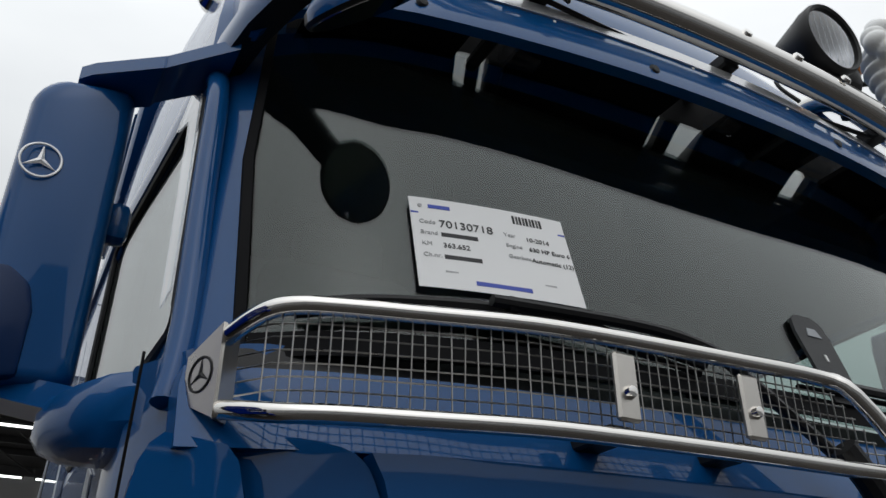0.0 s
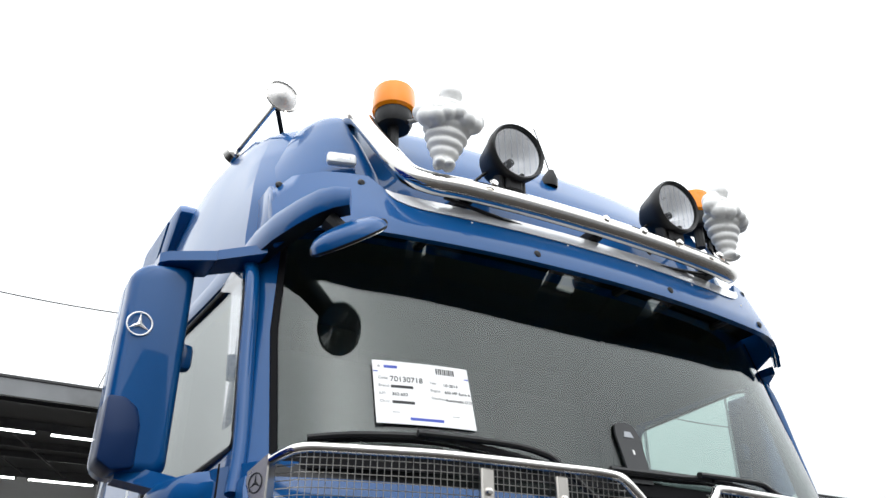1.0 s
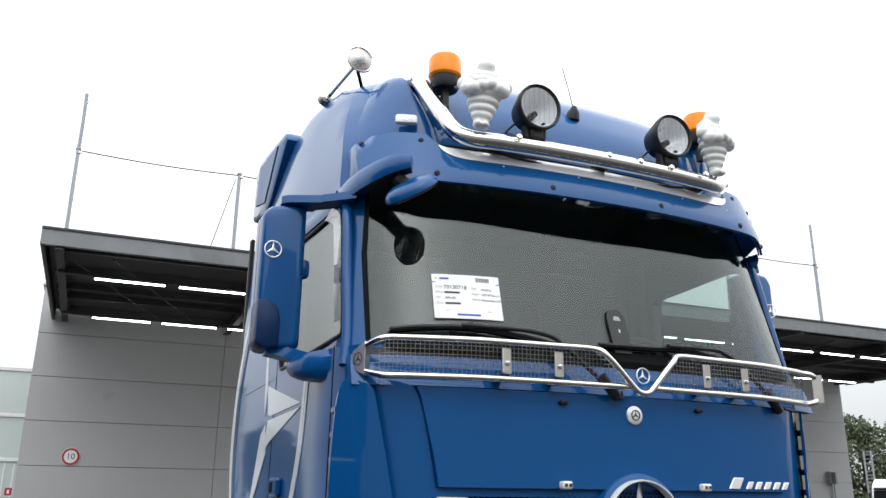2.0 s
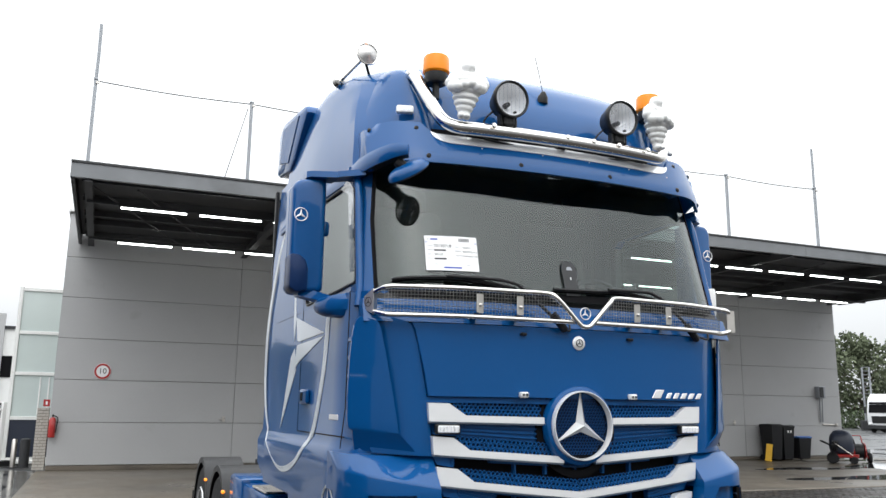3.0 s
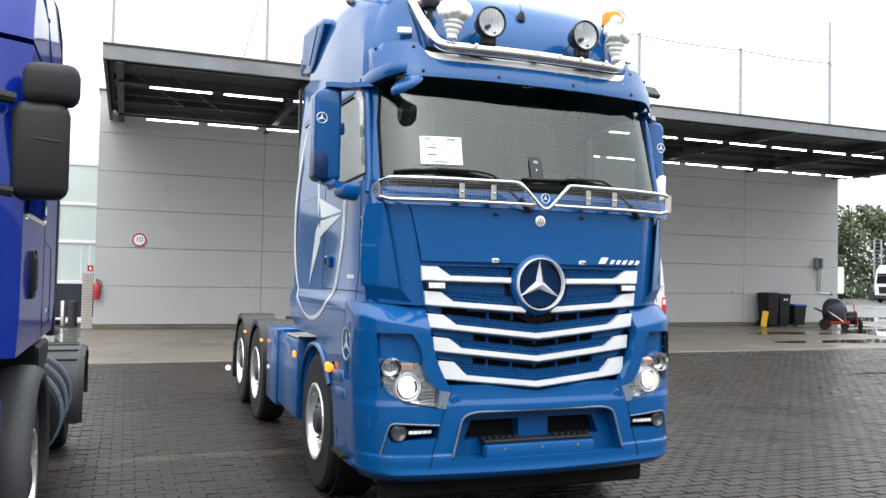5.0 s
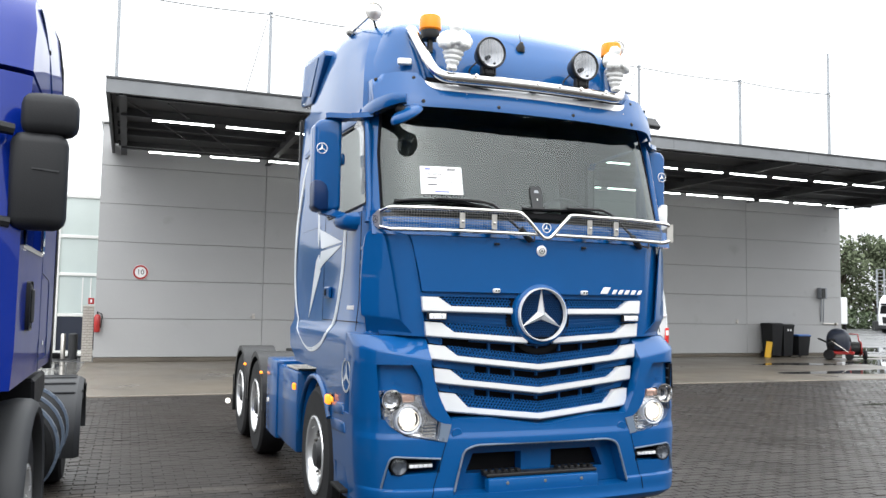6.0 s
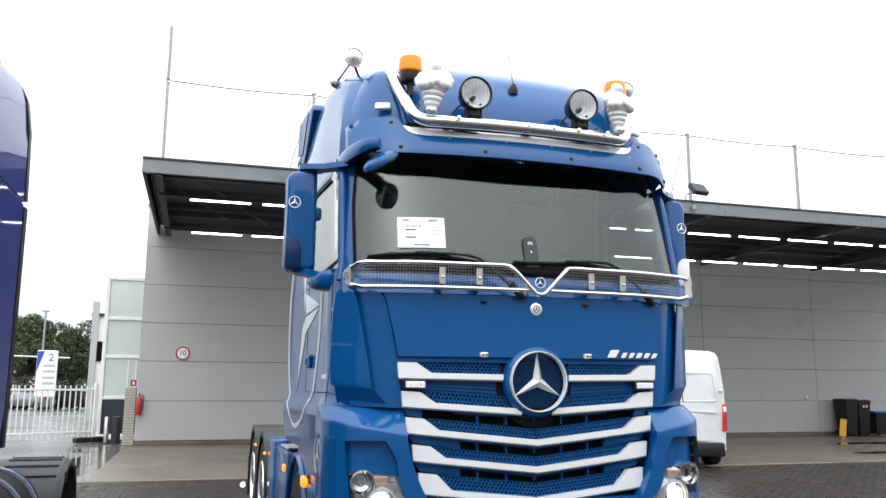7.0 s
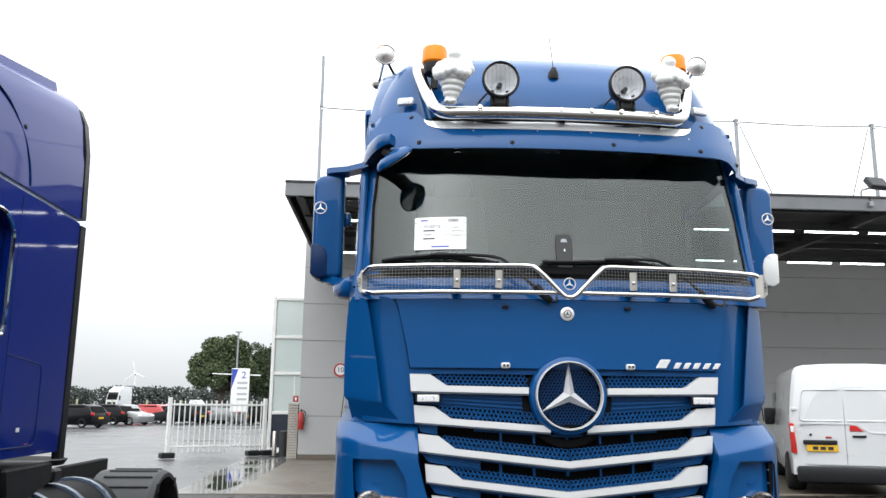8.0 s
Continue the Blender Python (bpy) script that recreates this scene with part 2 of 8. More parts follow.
pband.inputs["From Min"].default_value, pband.inputs["From Max"].default_value = 0.05, 0.17
pband.inputs["To Min"].default_value, pband.inputs["To Max"].default_value = 1.0, 0.0
pl_.new(pabs.outputs[0], pband.inputs["Value"])
pns = pn.new("ShaderNodeTexNoise")
pns.inputs["Scale"].default_value, pns.inputs["Detail"].default_value = 2.2, 5.0
pl_.new(ptc.outputs["Position"], pns.inputs["Vector"])
pth = pn.new("ShaderNodeMapRange")
pth.inputs["From Min"].default_value, pth.inputs["From Max"].default_value, pth.inputs["To Max"].default_value = 0.38, 0.7, 0.75
pl_.new(pns.outputs["Fac"], pth.inputs["Value"])
pmul = pn.new("ShaderNodeMath")
pmul.operation = "MULTIPLY"
pl_.new(pband.outputs[0], pmul.inputs[0])
pl_.new(pth.outputs[0], pmul.inputs[1])
pend = pn.new("ShaderNodeMapRange")
pend.inputs["From Min"].default_value, pend.inputs["From Max"].default_value = -0.6, -1.3
pl_.new(psep.outputs["X"], pend.inputs["Value"])
pmul2 = pn.new("ShaderNodeMath")
pmul2.operation = "MULTIPLY"
pl_.new(pmul.outputs[0], pmul2.inputs[0])
pl_.new(pend.outputs[0], pmul2.inputs[1])
pmix = pn.new("ShaderNodeMix")
pmix.data_type = "RGBA"
pmix.inputs["B"].default_value = (0.085, 0.072, 0.06, 1)
pl_.new(pmul2.outputs[0], pmix.inputs["Factor"])
pl_.new(pb.inputs["Base Color"].links[0].from_socket, pmix.inputs["A"])
pl_.new(pmix.outputs["Result"], pb.inputs["Base Color"])

# ---- mesh helpers ----
def part(name, bm, material, parent=None, label="", sharp=35, loc=None):
    """Links a bmesh as one mesh object, smooth but for its sharp edges."""
    bmesh.ops.recalc_face_normals(bm, faces=bm.faces[:])
    lim = radians(sharp)
    for f in bm.faces:
        f.smooth = True
    for e in bm.edges:
        e.smooth = len(e.link_faces) == 2 and e.calc_face_angle(3.2) < lim
    me = bpy.data.meshes.new(name)
    bm.to_mesh(me)
    bm.free()
    for m in (material if isinstance(material, (list, tuple)) else [material]):
        me.materials.append(m)
    ob = new(name, me)
    if parent:
        ob.parent = parent
    if loc:
        ob.location = loc
    if label:
        ob["label"] = label
    return ob


def empty(name, label, category, loc=(0, 0, 0), rz=0, group="", kind=""):
    ob = new(name)
    ob.matrix_basis = pose(*loc, 0, 0, rz)
    return tagged(ob, label, category, group, kind)


def box(c, s, bevel=0.0, seg=1, bm=None, rot=None):
    """A box of size s round c, with bevelled edges."""
    b = bmesh.new()
    bmesh.ops.create_cube(b, size=1.0)
    bmesh.ops.scale(b, vec=s, verts=b.verts)
    if bevel:
        bmesh.ops.bevel(b, geom=b.edges[:], offset=bevel, segments=seg, profile=0.5, affect="EDGES")
    if rot:
        bmesh.ops.transform(b, matrix=Euler([radians(a) for a in rot]).to_matrix().to_4x4(), verts=b.verts)
    bmesh.ops.translate(b, vec=c, verts=b.verts)
    return merge(bm, b)


def merge(bm, b):
    """b joined into bm, or b itself where there is no bm."""
    if bm is None:
        return b
    me = bpy.data.meshes.new("tmp")
    b.to_mesh(me)
    b.free()
    bm.from_mesh(me)
    bpy.data.meshes.remove(me)
    return bm


def moved(bm, m):
    bmesh.ops.transform(bm, matrix=m, verts=bm.verts)
    return bm


def aim(p, d):
    """A turn that brings +z onto d, moved to p."""
    return Matrix.Translation(p) @ Vector(d).to_track_quat("Z", "Y").to_matrix().to_4x4()


def lathe(prof, seg=24, p=(0, 0, 0), d=(0, 0, 1), bm=None, close=False):
    """A profile of (radius, height) turned about the axis d through p."""
    b = bmesh.new()
    rings = []
    for r, h in prof:
        if r < 1e-6:
            rings.append([b.verts.new((0, 0, h))])
        else:
            rings.append([b.verts.new((r * math.cos(2 * math.pi * i / seg), r * math.sin(2 * math.pi * i / seg), h)) for i in range(seg)])
    pairs = list(zip(rings, rings[1:])) + ([(rings[-1], rings[0])] if close else [])
    for a, c in pairs:
        for i in range(seg):
            j = (i + 1) % seg
            if len(a) == 1 and len(c) == 1:
                continue
            if len(a) == 1:
                b.faces.new((a[0], c[i], c[j]))
            elif len(c) == 1:
                b.faces.new((a[i], a[j], c[0]))
            else:
                b.faces.new((a[i], a[j], c[j], c[i]))
    return merge(bm, moved(b, aim(p, d)))


def smooth_path(pts, n=6):
    """Points along a soft curve through pts."""
    pts = [Vector(p) for p in pts]
    out = []
    for i in range(len(pts) - 1):
        p0, p1, p2, p3 = pts[max(i - 1, 0)], pts[i], pts[i + 1], pts[min(i + 2, len(pts) - 1)]
        for k in range(n):
            t = k / n
            out.append(0.5 * ((2 * p1) + (p2 - p0) * t + (2 * p0 - 5 * p1 + 4 * p2 - p3) * t * t + (3 * p1 - p0 - 3 * p2 + p3) * t ** 3))
    return out + [pts[-1]]


def round_path(pts, r=0.05, n=5):
    """Points along straight runs with rounded bends."""
    pts = [Vector(p) for p in pts]
    out = [pts[0]]
    for a, b, c in zip(pts, pts[1:], pts[2:]):
        k = min(r, (a - b).length * 0.45, (c - b).length * 0.45)
        s, e = b + (a - b).normalized() * k, b + (c - b).normalized() * k
        for i in range(n + 1):
            t = i / n
            out.append(s * (1 - t) ** 2 + b * 2 * t * (1 - t) + e * t * t)
    return out + [pts[-1]]


def tube(pts, r, seg=10, bm=None, radii=None, flat=1.0):
    """A round bar along pts."""
    b = bmesh.new()
    pts = [Vector(p) for p in pts]
    rings, up = [], None
    for i, p in enumerate(pts):
        d = (pts[min(i + 1, len(pts) - 1)] - pts[max(i - 1, 0)]).normalized()
        if up is None:
            up = d.orthogonal().normalized() if abs(d.z) > 0.9 else Vector((0, 0, 1))
        side = d.cross(up).normalized()
        up = side.cross(d).normalized()
        rr = radii[i] if radii else r
        rings.append([b.verts.new(p + side * math.cos(2 * math.pi * k / seg) * rr + up * math.sin(2 * math.pi * k / seg) * rr * flat) for k in range(seg)])
    for a, c in zip(rings, rings[1:]):
        for k in range(seg):
            b.faces.new((a[k], a[(k + 1) % seg], c[(k + 1) % seg], c[k]))
    b.faces.new(rings[0][::-1])
    b.faces.new(rings[-1])
    return merge(bm, b)


def prism(poly, a0, a1, axis="y", bevel=0.0, seg=1, bm=None):
    """A flat outline pushed from a0 to a1 along axis; the outline lies in the two other axes, in xyz order."""
    b = bmesh.new()
    put = {"x": lambda u, v, w: (w, u, v), "y": lambda u, v, w: (u, w, v), "z": lambda u, v, w: (u, v, w)}[axis]
    lo, hi = [b.verts.new(put(u, v, a0)) for u, v in poly], [b.verts.new(put(u, v, a1)) for u, v in poly]
    b.faces.new(lo)
    b.faces.new(hi[::-1])
    for i in range(len(poly)):
        j = (i + 1) % len(poly)
        b.faces.new((lo[i], hi[i], hi[j], lo[j]))
    bmesh.ops.recalc_face_normals(b, faces=b.faces[:])
    if bevel:
        bmesh.ops.bevel(b, geom=b.edges[:], offset=bevel, segments=seg, profile=0.5, affect="EDGES", clamp_overlap=True)
    return merge(bm, b)


def ruled(A, B, surf, off=0.0, depth=0.02, m=12, sub=1, bm=None, plane="xz"):
    """A curved panel between the edge lines A and B, laid on surf, with thickness."""
    def dense(L):
        out = []
        for (u0, v0), (u1, v1) in zip(L, L[1:]):
            out += [(u0 + (u1 - u0) * k / sub, v0 + (v1 - v0) * k / sub) for k in range(sub)]
        return out + [L[-1]]
    A, B = dense(A), dense(B)
    b = bmesh.new()
    n = len(A)
    put = (lambda u, v, e: (u, surf(u, v) + e, v)) if plane == "xz" else (lambda u, v, e: (surf(u, v) + e, u, v))
    fr, bk = [], []
    for (u0, v0), (u1, v1) in zip(A, B):
        row = [(u0 + (u1 - u0) * j / m, v0 + (v1 - v0) * j / m) for j in range(m + 1)]
        fr.append([b.verts.new(put(u, v, off)) for u, v in row])
        if depth:
            bk.append([b.verts.new(put(u, v, off + depth)) for u, v in row])
    for i in range(n - 1):
        for j in range(m):
            b.faces.new((fr[i][j], fr[i][j + 1], fr[i + 1][j + 1], fr[i + 1][j]))
            if depth:
                b.faces.new((bk[i][j], bk[i + 1][j], bk[i + 1][j + 1], bk[i][j + 1]))
    if depth:
        for j in range(m):
            b.faces.new((fr[0][j], bk[0][j], bk[0][j + 1], fr[0][j + 1]))
            b.faces.new((fr[-1][j], fr[-1][j + 1], bk[-1][j + 1], bk[-1][j]))
        for i in range(n - 1):
            b.faces.new((fr[i][0], fr[i + 1][0], bk[i + 1][0], bk[i][0]))
            b.faces.new((fr[i][-1], bk[i][-1], bk[i + 1][-1], fr[i + 1][-1]))
    return merge(bm, b)


def slices(loops, bm=None, cap=True):
    """A solid through closed loops of equal count."""
    b = bmesh.new()
    rings = [[b.verts.new(p) for p in L] for L in loops]
    n = len(rings[0])
    for a, c in zip(rings, rings[1:]):
        for i in range(n):
            b.faces.new((a[i], a[(i + 1) % n], c[(i + 1) % n], c[i]))
    if cap:
        b.faces.new(rings[0][::-1])
        b.faces.new(rings[-1])
    bmesh.ops.recalc_face_normals(b, faces=b.faces[:])
    return merge(bm, b)


def carve(bm, cutters):
    """bm with the solids of the cutters taken away."""
    def temp(b):
        me = bpy.data.meshes.new("tmp")
        bmesh.ops.recalc_face_normals(b, faces=b.faces[:])
        b.to_mesh(me)
        b.free()
        return new("tmp", me)
    ob = temp(bm)
    cuts = [temp(c) for c in cutters]
    for c in cuts:
        md = ob.modifiers.new("cut", "BOOLEAN")
        md.operation, md.object, md.solver = "DIFFERENCE", c, "EXACT"
    dg = bpy.context.evaluated_depsgraph_get()
    me = bpy.data.meshes.new_from_object(ob.evaluated_get(dg))
    out = bmesh.new()
    out.from_mesh(me)
    for o in [ob, *cuts]:
        d = o.data
        bpy.data.objects.remove(o)
        bpy.data.meshes.remove(d)
    bpy.data.meshes.remove(me)
    return out


def mirrored(bm):
    b = bm.copy()
    bmesh.ops.scale(b, vec=(-1, 1, 1), verts=b.verts)
    bmesh.ops.reverse_faces(b, faces=b.faces[:])
    return b


def both(name, bm, material, parent, label=""):
    """The part and its twin on the other side."""
    twin = mirrored(bm)
    return part(name, bm, material, parent, label), part(name, twin, material, parent, label)


def raw(name, verts, faces, material, parent=None, smooth=False):
    me = bpy.data.meshes.new(name)
    me.from_pydata(verts, [], faces)
    me.materials.append(material)
    if smooth:
        me.polygons.foreach_set("use_smooth", [True] * len(me.polygons))
    ob = new(name, me)
    if parent:
        ob.parent = parent
    return ob


def writing(text, size, m, material, parent, name="lettering", align="LEFT"):
    """Letters as a thin mesh, lying in the xy plane of the pose m."""
    cu = bpy.data.curves.new("tmp", "FONT")
    cu.body, cu.size, cu.extrude, cu.align_x, cu.align_y = text, size, 0.0004, align, "CENTER"
    tmp = new("tmp", cu)
    me = bpy.data.meshes.new_from_object(tmp.evaluated_get(bpy.context.evaluated_depsgraph_get()))
    bpy.data.objects.remove(tmp)
    bpy.data.curves.remove(cu)
    me.name = name
    me.transform(m)
    me.materials.clear()
    me.materials.append(material)
    ob = new(name, me)
    ob.parent = parent
    return ob


def three_spoke(r, ring, depth, material, parent, m, name="emblem", label="", disc=None):
    """A plain ring with three tapering spokes, facing +z of m."""
    bm = lathe([(r, 0), (r, depth * 0.6), (r - ring * 0.3, depth), (r - ring * 0.7, depth), (r - ring, depth * 0.6), (r - ring, 0)], 40, close=True)
    for k in range(3):
        a = math.pi / 2 + k * 2 * math.pi / 3
        tip = Vector((math.cos(a), math.sin(a), 0)) * (r - ring * 0.6)
        sd = Vector((-math.sin(a), math.cos(a), 0)) * r * 0.13
        b = bmesh.new()
        back = Vector((math.cos(a + math.pi / 3), math.sin(a + math.pi / 3), 0)) * r * 0.185, Vector((math.cos(a - math.pi / 3), math.sin(a - math.pi / 3), 0)) * r * 0.185
        v = [b.verts.new(p) for p in (Vector((0, 0, 0)), back[0], tip, back[1])]
        w = [b.verts.new(p) for p in (Vector((0, 0, depth)), tip + Vector((0, 0, depth * 0.25)))]
        for f in ((v[0], v[3], v[2], v[1]), (w[0], v[1], v[2], w[1]), (w[0], w[1], v[2], v[3])):
            try:
                b.faces.new(f)
            except ValueError:
                pass
        b.faces.new((v[0], v[1], w[0]))
        b.faces.new((v[0], w[0], v[3]))
        merge(bm, b)
    return part(name, moved(bm, m), material, parent, label, sharp=25)


def soft(pts, n=4):
    """A flat line made into a soft curve."""
    return [(q.x, q.y) for q in smooth_path([(u, v, 0) for u, v in pts], n)]


def round_rect(x0, x1, z0, z1, radii, n=5):
    """A rectangle with its own radius at each corner: lower left, lower right, upper right, upper left."""
    out = []
    for (cx, cz, a0), r in zip(((x0, z0, 180), (x1, z0, 270), (x1, z1, 0), (x0, z1, 90)), radii):
        ox_ = cx + r * (1 if cx == x0 else -1)
        oz_ = cz + r * (1 if cz == z0 else -1)
        out += [(ox_ + r * math.cos(radians(a0 + 90 * k / n)), oz_ + r * math.sin(radians(a0 + 90 * k / n))) for k in range(n + 1)]
    return out


# ---- ground ----
def sheet(x0, x1, y0, y1, z, nx, ny, wave=0.0):
    b = bmesh.new()
    rows = [[b.verts.new((x0 + (x1 - x0) * i / nx, y0 + (y1 - y0) * j / ny, z + wave * noise.noise((i * 0.7, j * 0.7, 3)))) for i in range(nx + 1)] for j in range(ny + 1)]
    for j in range(ny):
        for i in range(nx):
            b.faces.new((rows[j][i], rows[j][i + 1], rows[j + 1][i + 1], rows[j + 1][i]))
    return b


ground = part("ground", sheet(-900, 900, -500, 1600, -0.05, 30, 30), ASPHALT)
tagged(ground, "wide wet dark grey asphalt yard", "ground", kind="structure")
apron = part("pavement_apron", prism([(-3.75, 11.3), (26.5, 11.3), (26.5, 20.5), (-3.75, 20.5)], -0.2, 0.0, "z"), CONCRETE)
tagged(apron, "wet sandy concrete strip before the grey hall", "pavement", kind="structure")
# unseen wall added behind the camera to cut low sky out of reflections
south_backdrop = part("wall_south", box((0, -19.0, 4.0), (130, 0.4, 8.2), 0.02), PANEL)
tagged(south_backdrop, "unseen plain grey wall added to darken low reflections", "wall", kind="structure")
kerb = part("kerb", box((11.4, 11.22, -0.045), (30.3, 0.14, 0.12), 0.015), CONCRETE)
tagged(kerb, "flush concrete edging along the wet strip", "kerb", kind="structure")
yard = part("pavement_yard", prism([(-3.75, 11.3), (-3.75, 20.5), (-5.2, 21.5), (-4.85, 11.3)], -0.2, -0.012, "z"), WETSLAB)
tagged(yard, "wet smooth grey paving beside the gate", "pavement", kind="structure")


def puddle(name, cx, cy, rx, ry, z, seed):
    rnd = random.Random(seed)
    ph = [rnd.uniform(0, 6.3) for _ in range(4)]
    pts = []
    for i in range(48):
        a = 2 * math.pi * i / 48
        k = 1 + 0.22 * math.sin(2 * a + ph[0]) + 0.16 * math.sin(3 * a + ph[1]) + 0.1 * math.sin(5 * a + ph[2]) + 0.06 * math.sin(9 * a + ph[3])
        pts.append((cx + rx * k * math.cos(a), cy + ry * k * math.sin(a)))
    ob = part(name, prism(pts, z - 0.01, z + 0.004, "z"), WATER)
    return tagged(ob, "shallow still puddle of rain water", "puddle", kind="structure")


for cx, cy, rx, ry, s in ((18.8, 13.3, 3.0, 0.75, 1), (23.2, 16.2, 2.4, 1.9, 2), (22.6, 12.1, 2.6, 0.3, 8), (18.6, 16.4, 1.6, 0.5, 12), (24.0, 19.4, 1.6, 0.5, 13)):
    puddle("puddle", cx, cy, rx, ry, 0.0003 * s, s)
for cx, cy, rx, ry, s in ((-4.35, 14.6, 0.4, 2.2, 5), (-4.6, 19.0, 0.35, 0.7, 6)):
    puddle("puddle", cx, cy, rx, ry, -0.012, s)
for cx, cy, rx, ry, s in ((31.0, 19.5, 3.2, 2.2, 14), (33.5, 25.0, 4.5, 2.2, 15), (40.0, 27.0, 4.0, 1.2, 16)):
    puddle("puddle", cx, cy, rx, ry, -0.05, s)
for cx, cy, rx, ry, s in ((17.5, 9.6, 2.0, 0.14, 7), (24.5, 9.0, 2.5, 0.2, 9), (12.6, 6.65, 2.5, 0.09, 10)):
    puddle("puddle", cx, cy, rx, ry, 0.0, s)

# ---- grey hall with canopy ----
WALL_X0, WALL_X1, WALL_Y = -3.55, 24.97, 20.5
hall = part("wall_north", box(((WALL_X0 + WALL_X1) / 2, WALL_Y + 3.2, 3.5), (WALL_X1 - WALL_X0, 6.28, 7.0)), MORTAR)
tagged(hall, "grey hall wall clad with wide horizontal panels", "wall", kind="structure")
part("plinth", box(((WALL_X0 + WALL_X1) / 2, WALL_Y + 0.03, 0.06), (WALL_X1 - WALL_X0 - 0.02, 0.1, 0.12), 0.01), CONCRETE, hall, "stained concrete plinth")
joints_x = [WALL_X0, 1.22, 5.9, 10.55, 15.28, 20.05, WALL_X1]
joints_z = [0.13, 1.25, 2.38, 3.49, 4.61, 5.73, 6.95]
for i in range(6):
    for k in range(6):
        w, h = joints_x[i + 1] - joints_x[i] - 0.010, joints_z[k + 1] - joints_z[k] - 0.011
        part("panel", box(((joints_x[i] + joints_x[i + 1]) / 2, WALL_Y + 0.03, (joints_z[k] + joints_z[k + 1]) / 2), (w, 0.07, h), 0.005), PANEL, hall)
part("coping", box(((WALL_X0 + WALL_X1) / 2, WALL_Y + 3.1, 7.03), (WALL_X1 - WALL_X0 + 0.1, 6.4, 0.08), 0.01), WHITEMETAL, hall, "pale metal wall coping")
for hx in (0.95, 19.55):
    h = box((hx, WALL_Y - 0.03, 1.36), (0.09, 0.03, 0.16), 0.008)
    tube([(hx, WALL_Y - 0.03, 1.36), (hx, WALL_Y - 0.09, 1.36), (hx - 0.13, WALL_Y - 0.09, 1.36)], 0.012, 8, h)
    part("door_handle", h, STEEL, hall, "steel lever handle on the wall door")

CX0, CX1, CY0, CY1 = -3.29, 25.3, 13.07, 20.46
canopy = empty("canopy", "flat dark steel canopy with a grey metal fascia", "canopy", ((CX0 + CX1) / 2, (CY0 + CY1) / 2, 0), kind="structure")
ox, oy = -(CX0 + CX1) / 2, -(CY0 + CY1) / 2


def site_part(name, bm, material, label=""):
    return part(name, moved(bm, Matrix.Translation((ox, oy, 0))), material, canopy, label)


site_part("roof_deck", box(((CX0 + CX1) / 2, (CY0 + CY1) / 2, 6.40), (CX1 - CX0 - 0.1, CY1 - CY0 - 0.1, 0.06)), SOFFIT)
n_f = 6
for i in range(n_f):
    a, b_ = CX0 + (CX1 - CX0) * i / n_f, CX0 + (CX1 - CX0) * (i + 1) / n_f
    f = prism([(CY0, 6.11), (CY0, 6.44), (CY0 + 0.12, 6.44), (CY0 + 0.12, 6.40), (CY0 + 0.04, 6.38), (CY0 + 0.03, 6.2), (CY0 + 0.1, 6.14), (CY0 + 0.1, 6.11)], a + 0.004, b_ - 0.004, "x")
    site_part("fascia", f, FASCIA, "rain-streaked grey metal fascia sheet")
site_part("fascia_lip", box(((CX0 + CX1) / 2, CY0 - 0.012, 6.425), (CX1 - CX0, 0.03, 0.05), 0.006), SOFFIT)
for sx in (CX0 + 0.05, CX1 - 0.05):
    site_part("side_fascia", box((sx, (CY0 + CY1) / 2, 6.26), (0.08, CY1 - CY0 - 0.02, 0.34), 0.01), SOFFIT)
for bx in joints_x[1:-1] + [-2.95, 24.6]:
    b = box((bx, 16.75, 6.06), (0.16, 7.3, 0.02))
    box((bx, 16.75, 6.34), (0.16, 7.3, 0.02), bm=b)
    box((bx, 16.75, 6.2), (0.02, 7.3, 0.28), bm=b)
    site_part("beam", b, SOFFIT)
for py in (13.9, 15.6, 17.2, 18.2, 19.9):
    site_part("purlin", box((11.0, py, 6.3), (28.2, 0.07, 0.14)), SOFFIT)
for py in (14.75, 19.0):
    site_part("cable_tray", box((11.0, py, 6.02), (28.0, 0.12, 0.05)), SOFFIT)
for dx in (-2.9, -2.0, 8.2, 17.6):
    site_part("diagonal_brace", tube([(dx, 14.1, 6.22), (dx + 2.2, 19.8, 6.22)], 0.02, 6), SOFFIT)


def batten():
    e = empty("tube_lamp", "lit white fluorescent tube under the dark canopy", "lamp", group="tube lamps under the canopy")
    part("batten", box((0, 0, 0.045), (1.45, 0.07, 0.05), 0.006), SOFFIT, e)
    part("light_tube", tube([(-0.69, 0, 0), (0.69, 0, 0)], 0.021, 10), TUBE, e, "glowing white tube")
    for s in (-1, 1):
        part("end_cap", box((s * 0.71, 0, 0.01), (0.035, 0.05, 0.06), 0.006), SOFFIT, e)
    return e


lamp0 = batten()
lamp0.matrix_basis = pose(-1.62, 14.75, 5.95)
for r, py in enumerate((14.75, 19.0)):
    for i in range(16):
        if r or i:
            copy_thing(lamp0, pose(-1.62 + 1.665 * i + 0.02 * r, py, 5.95))

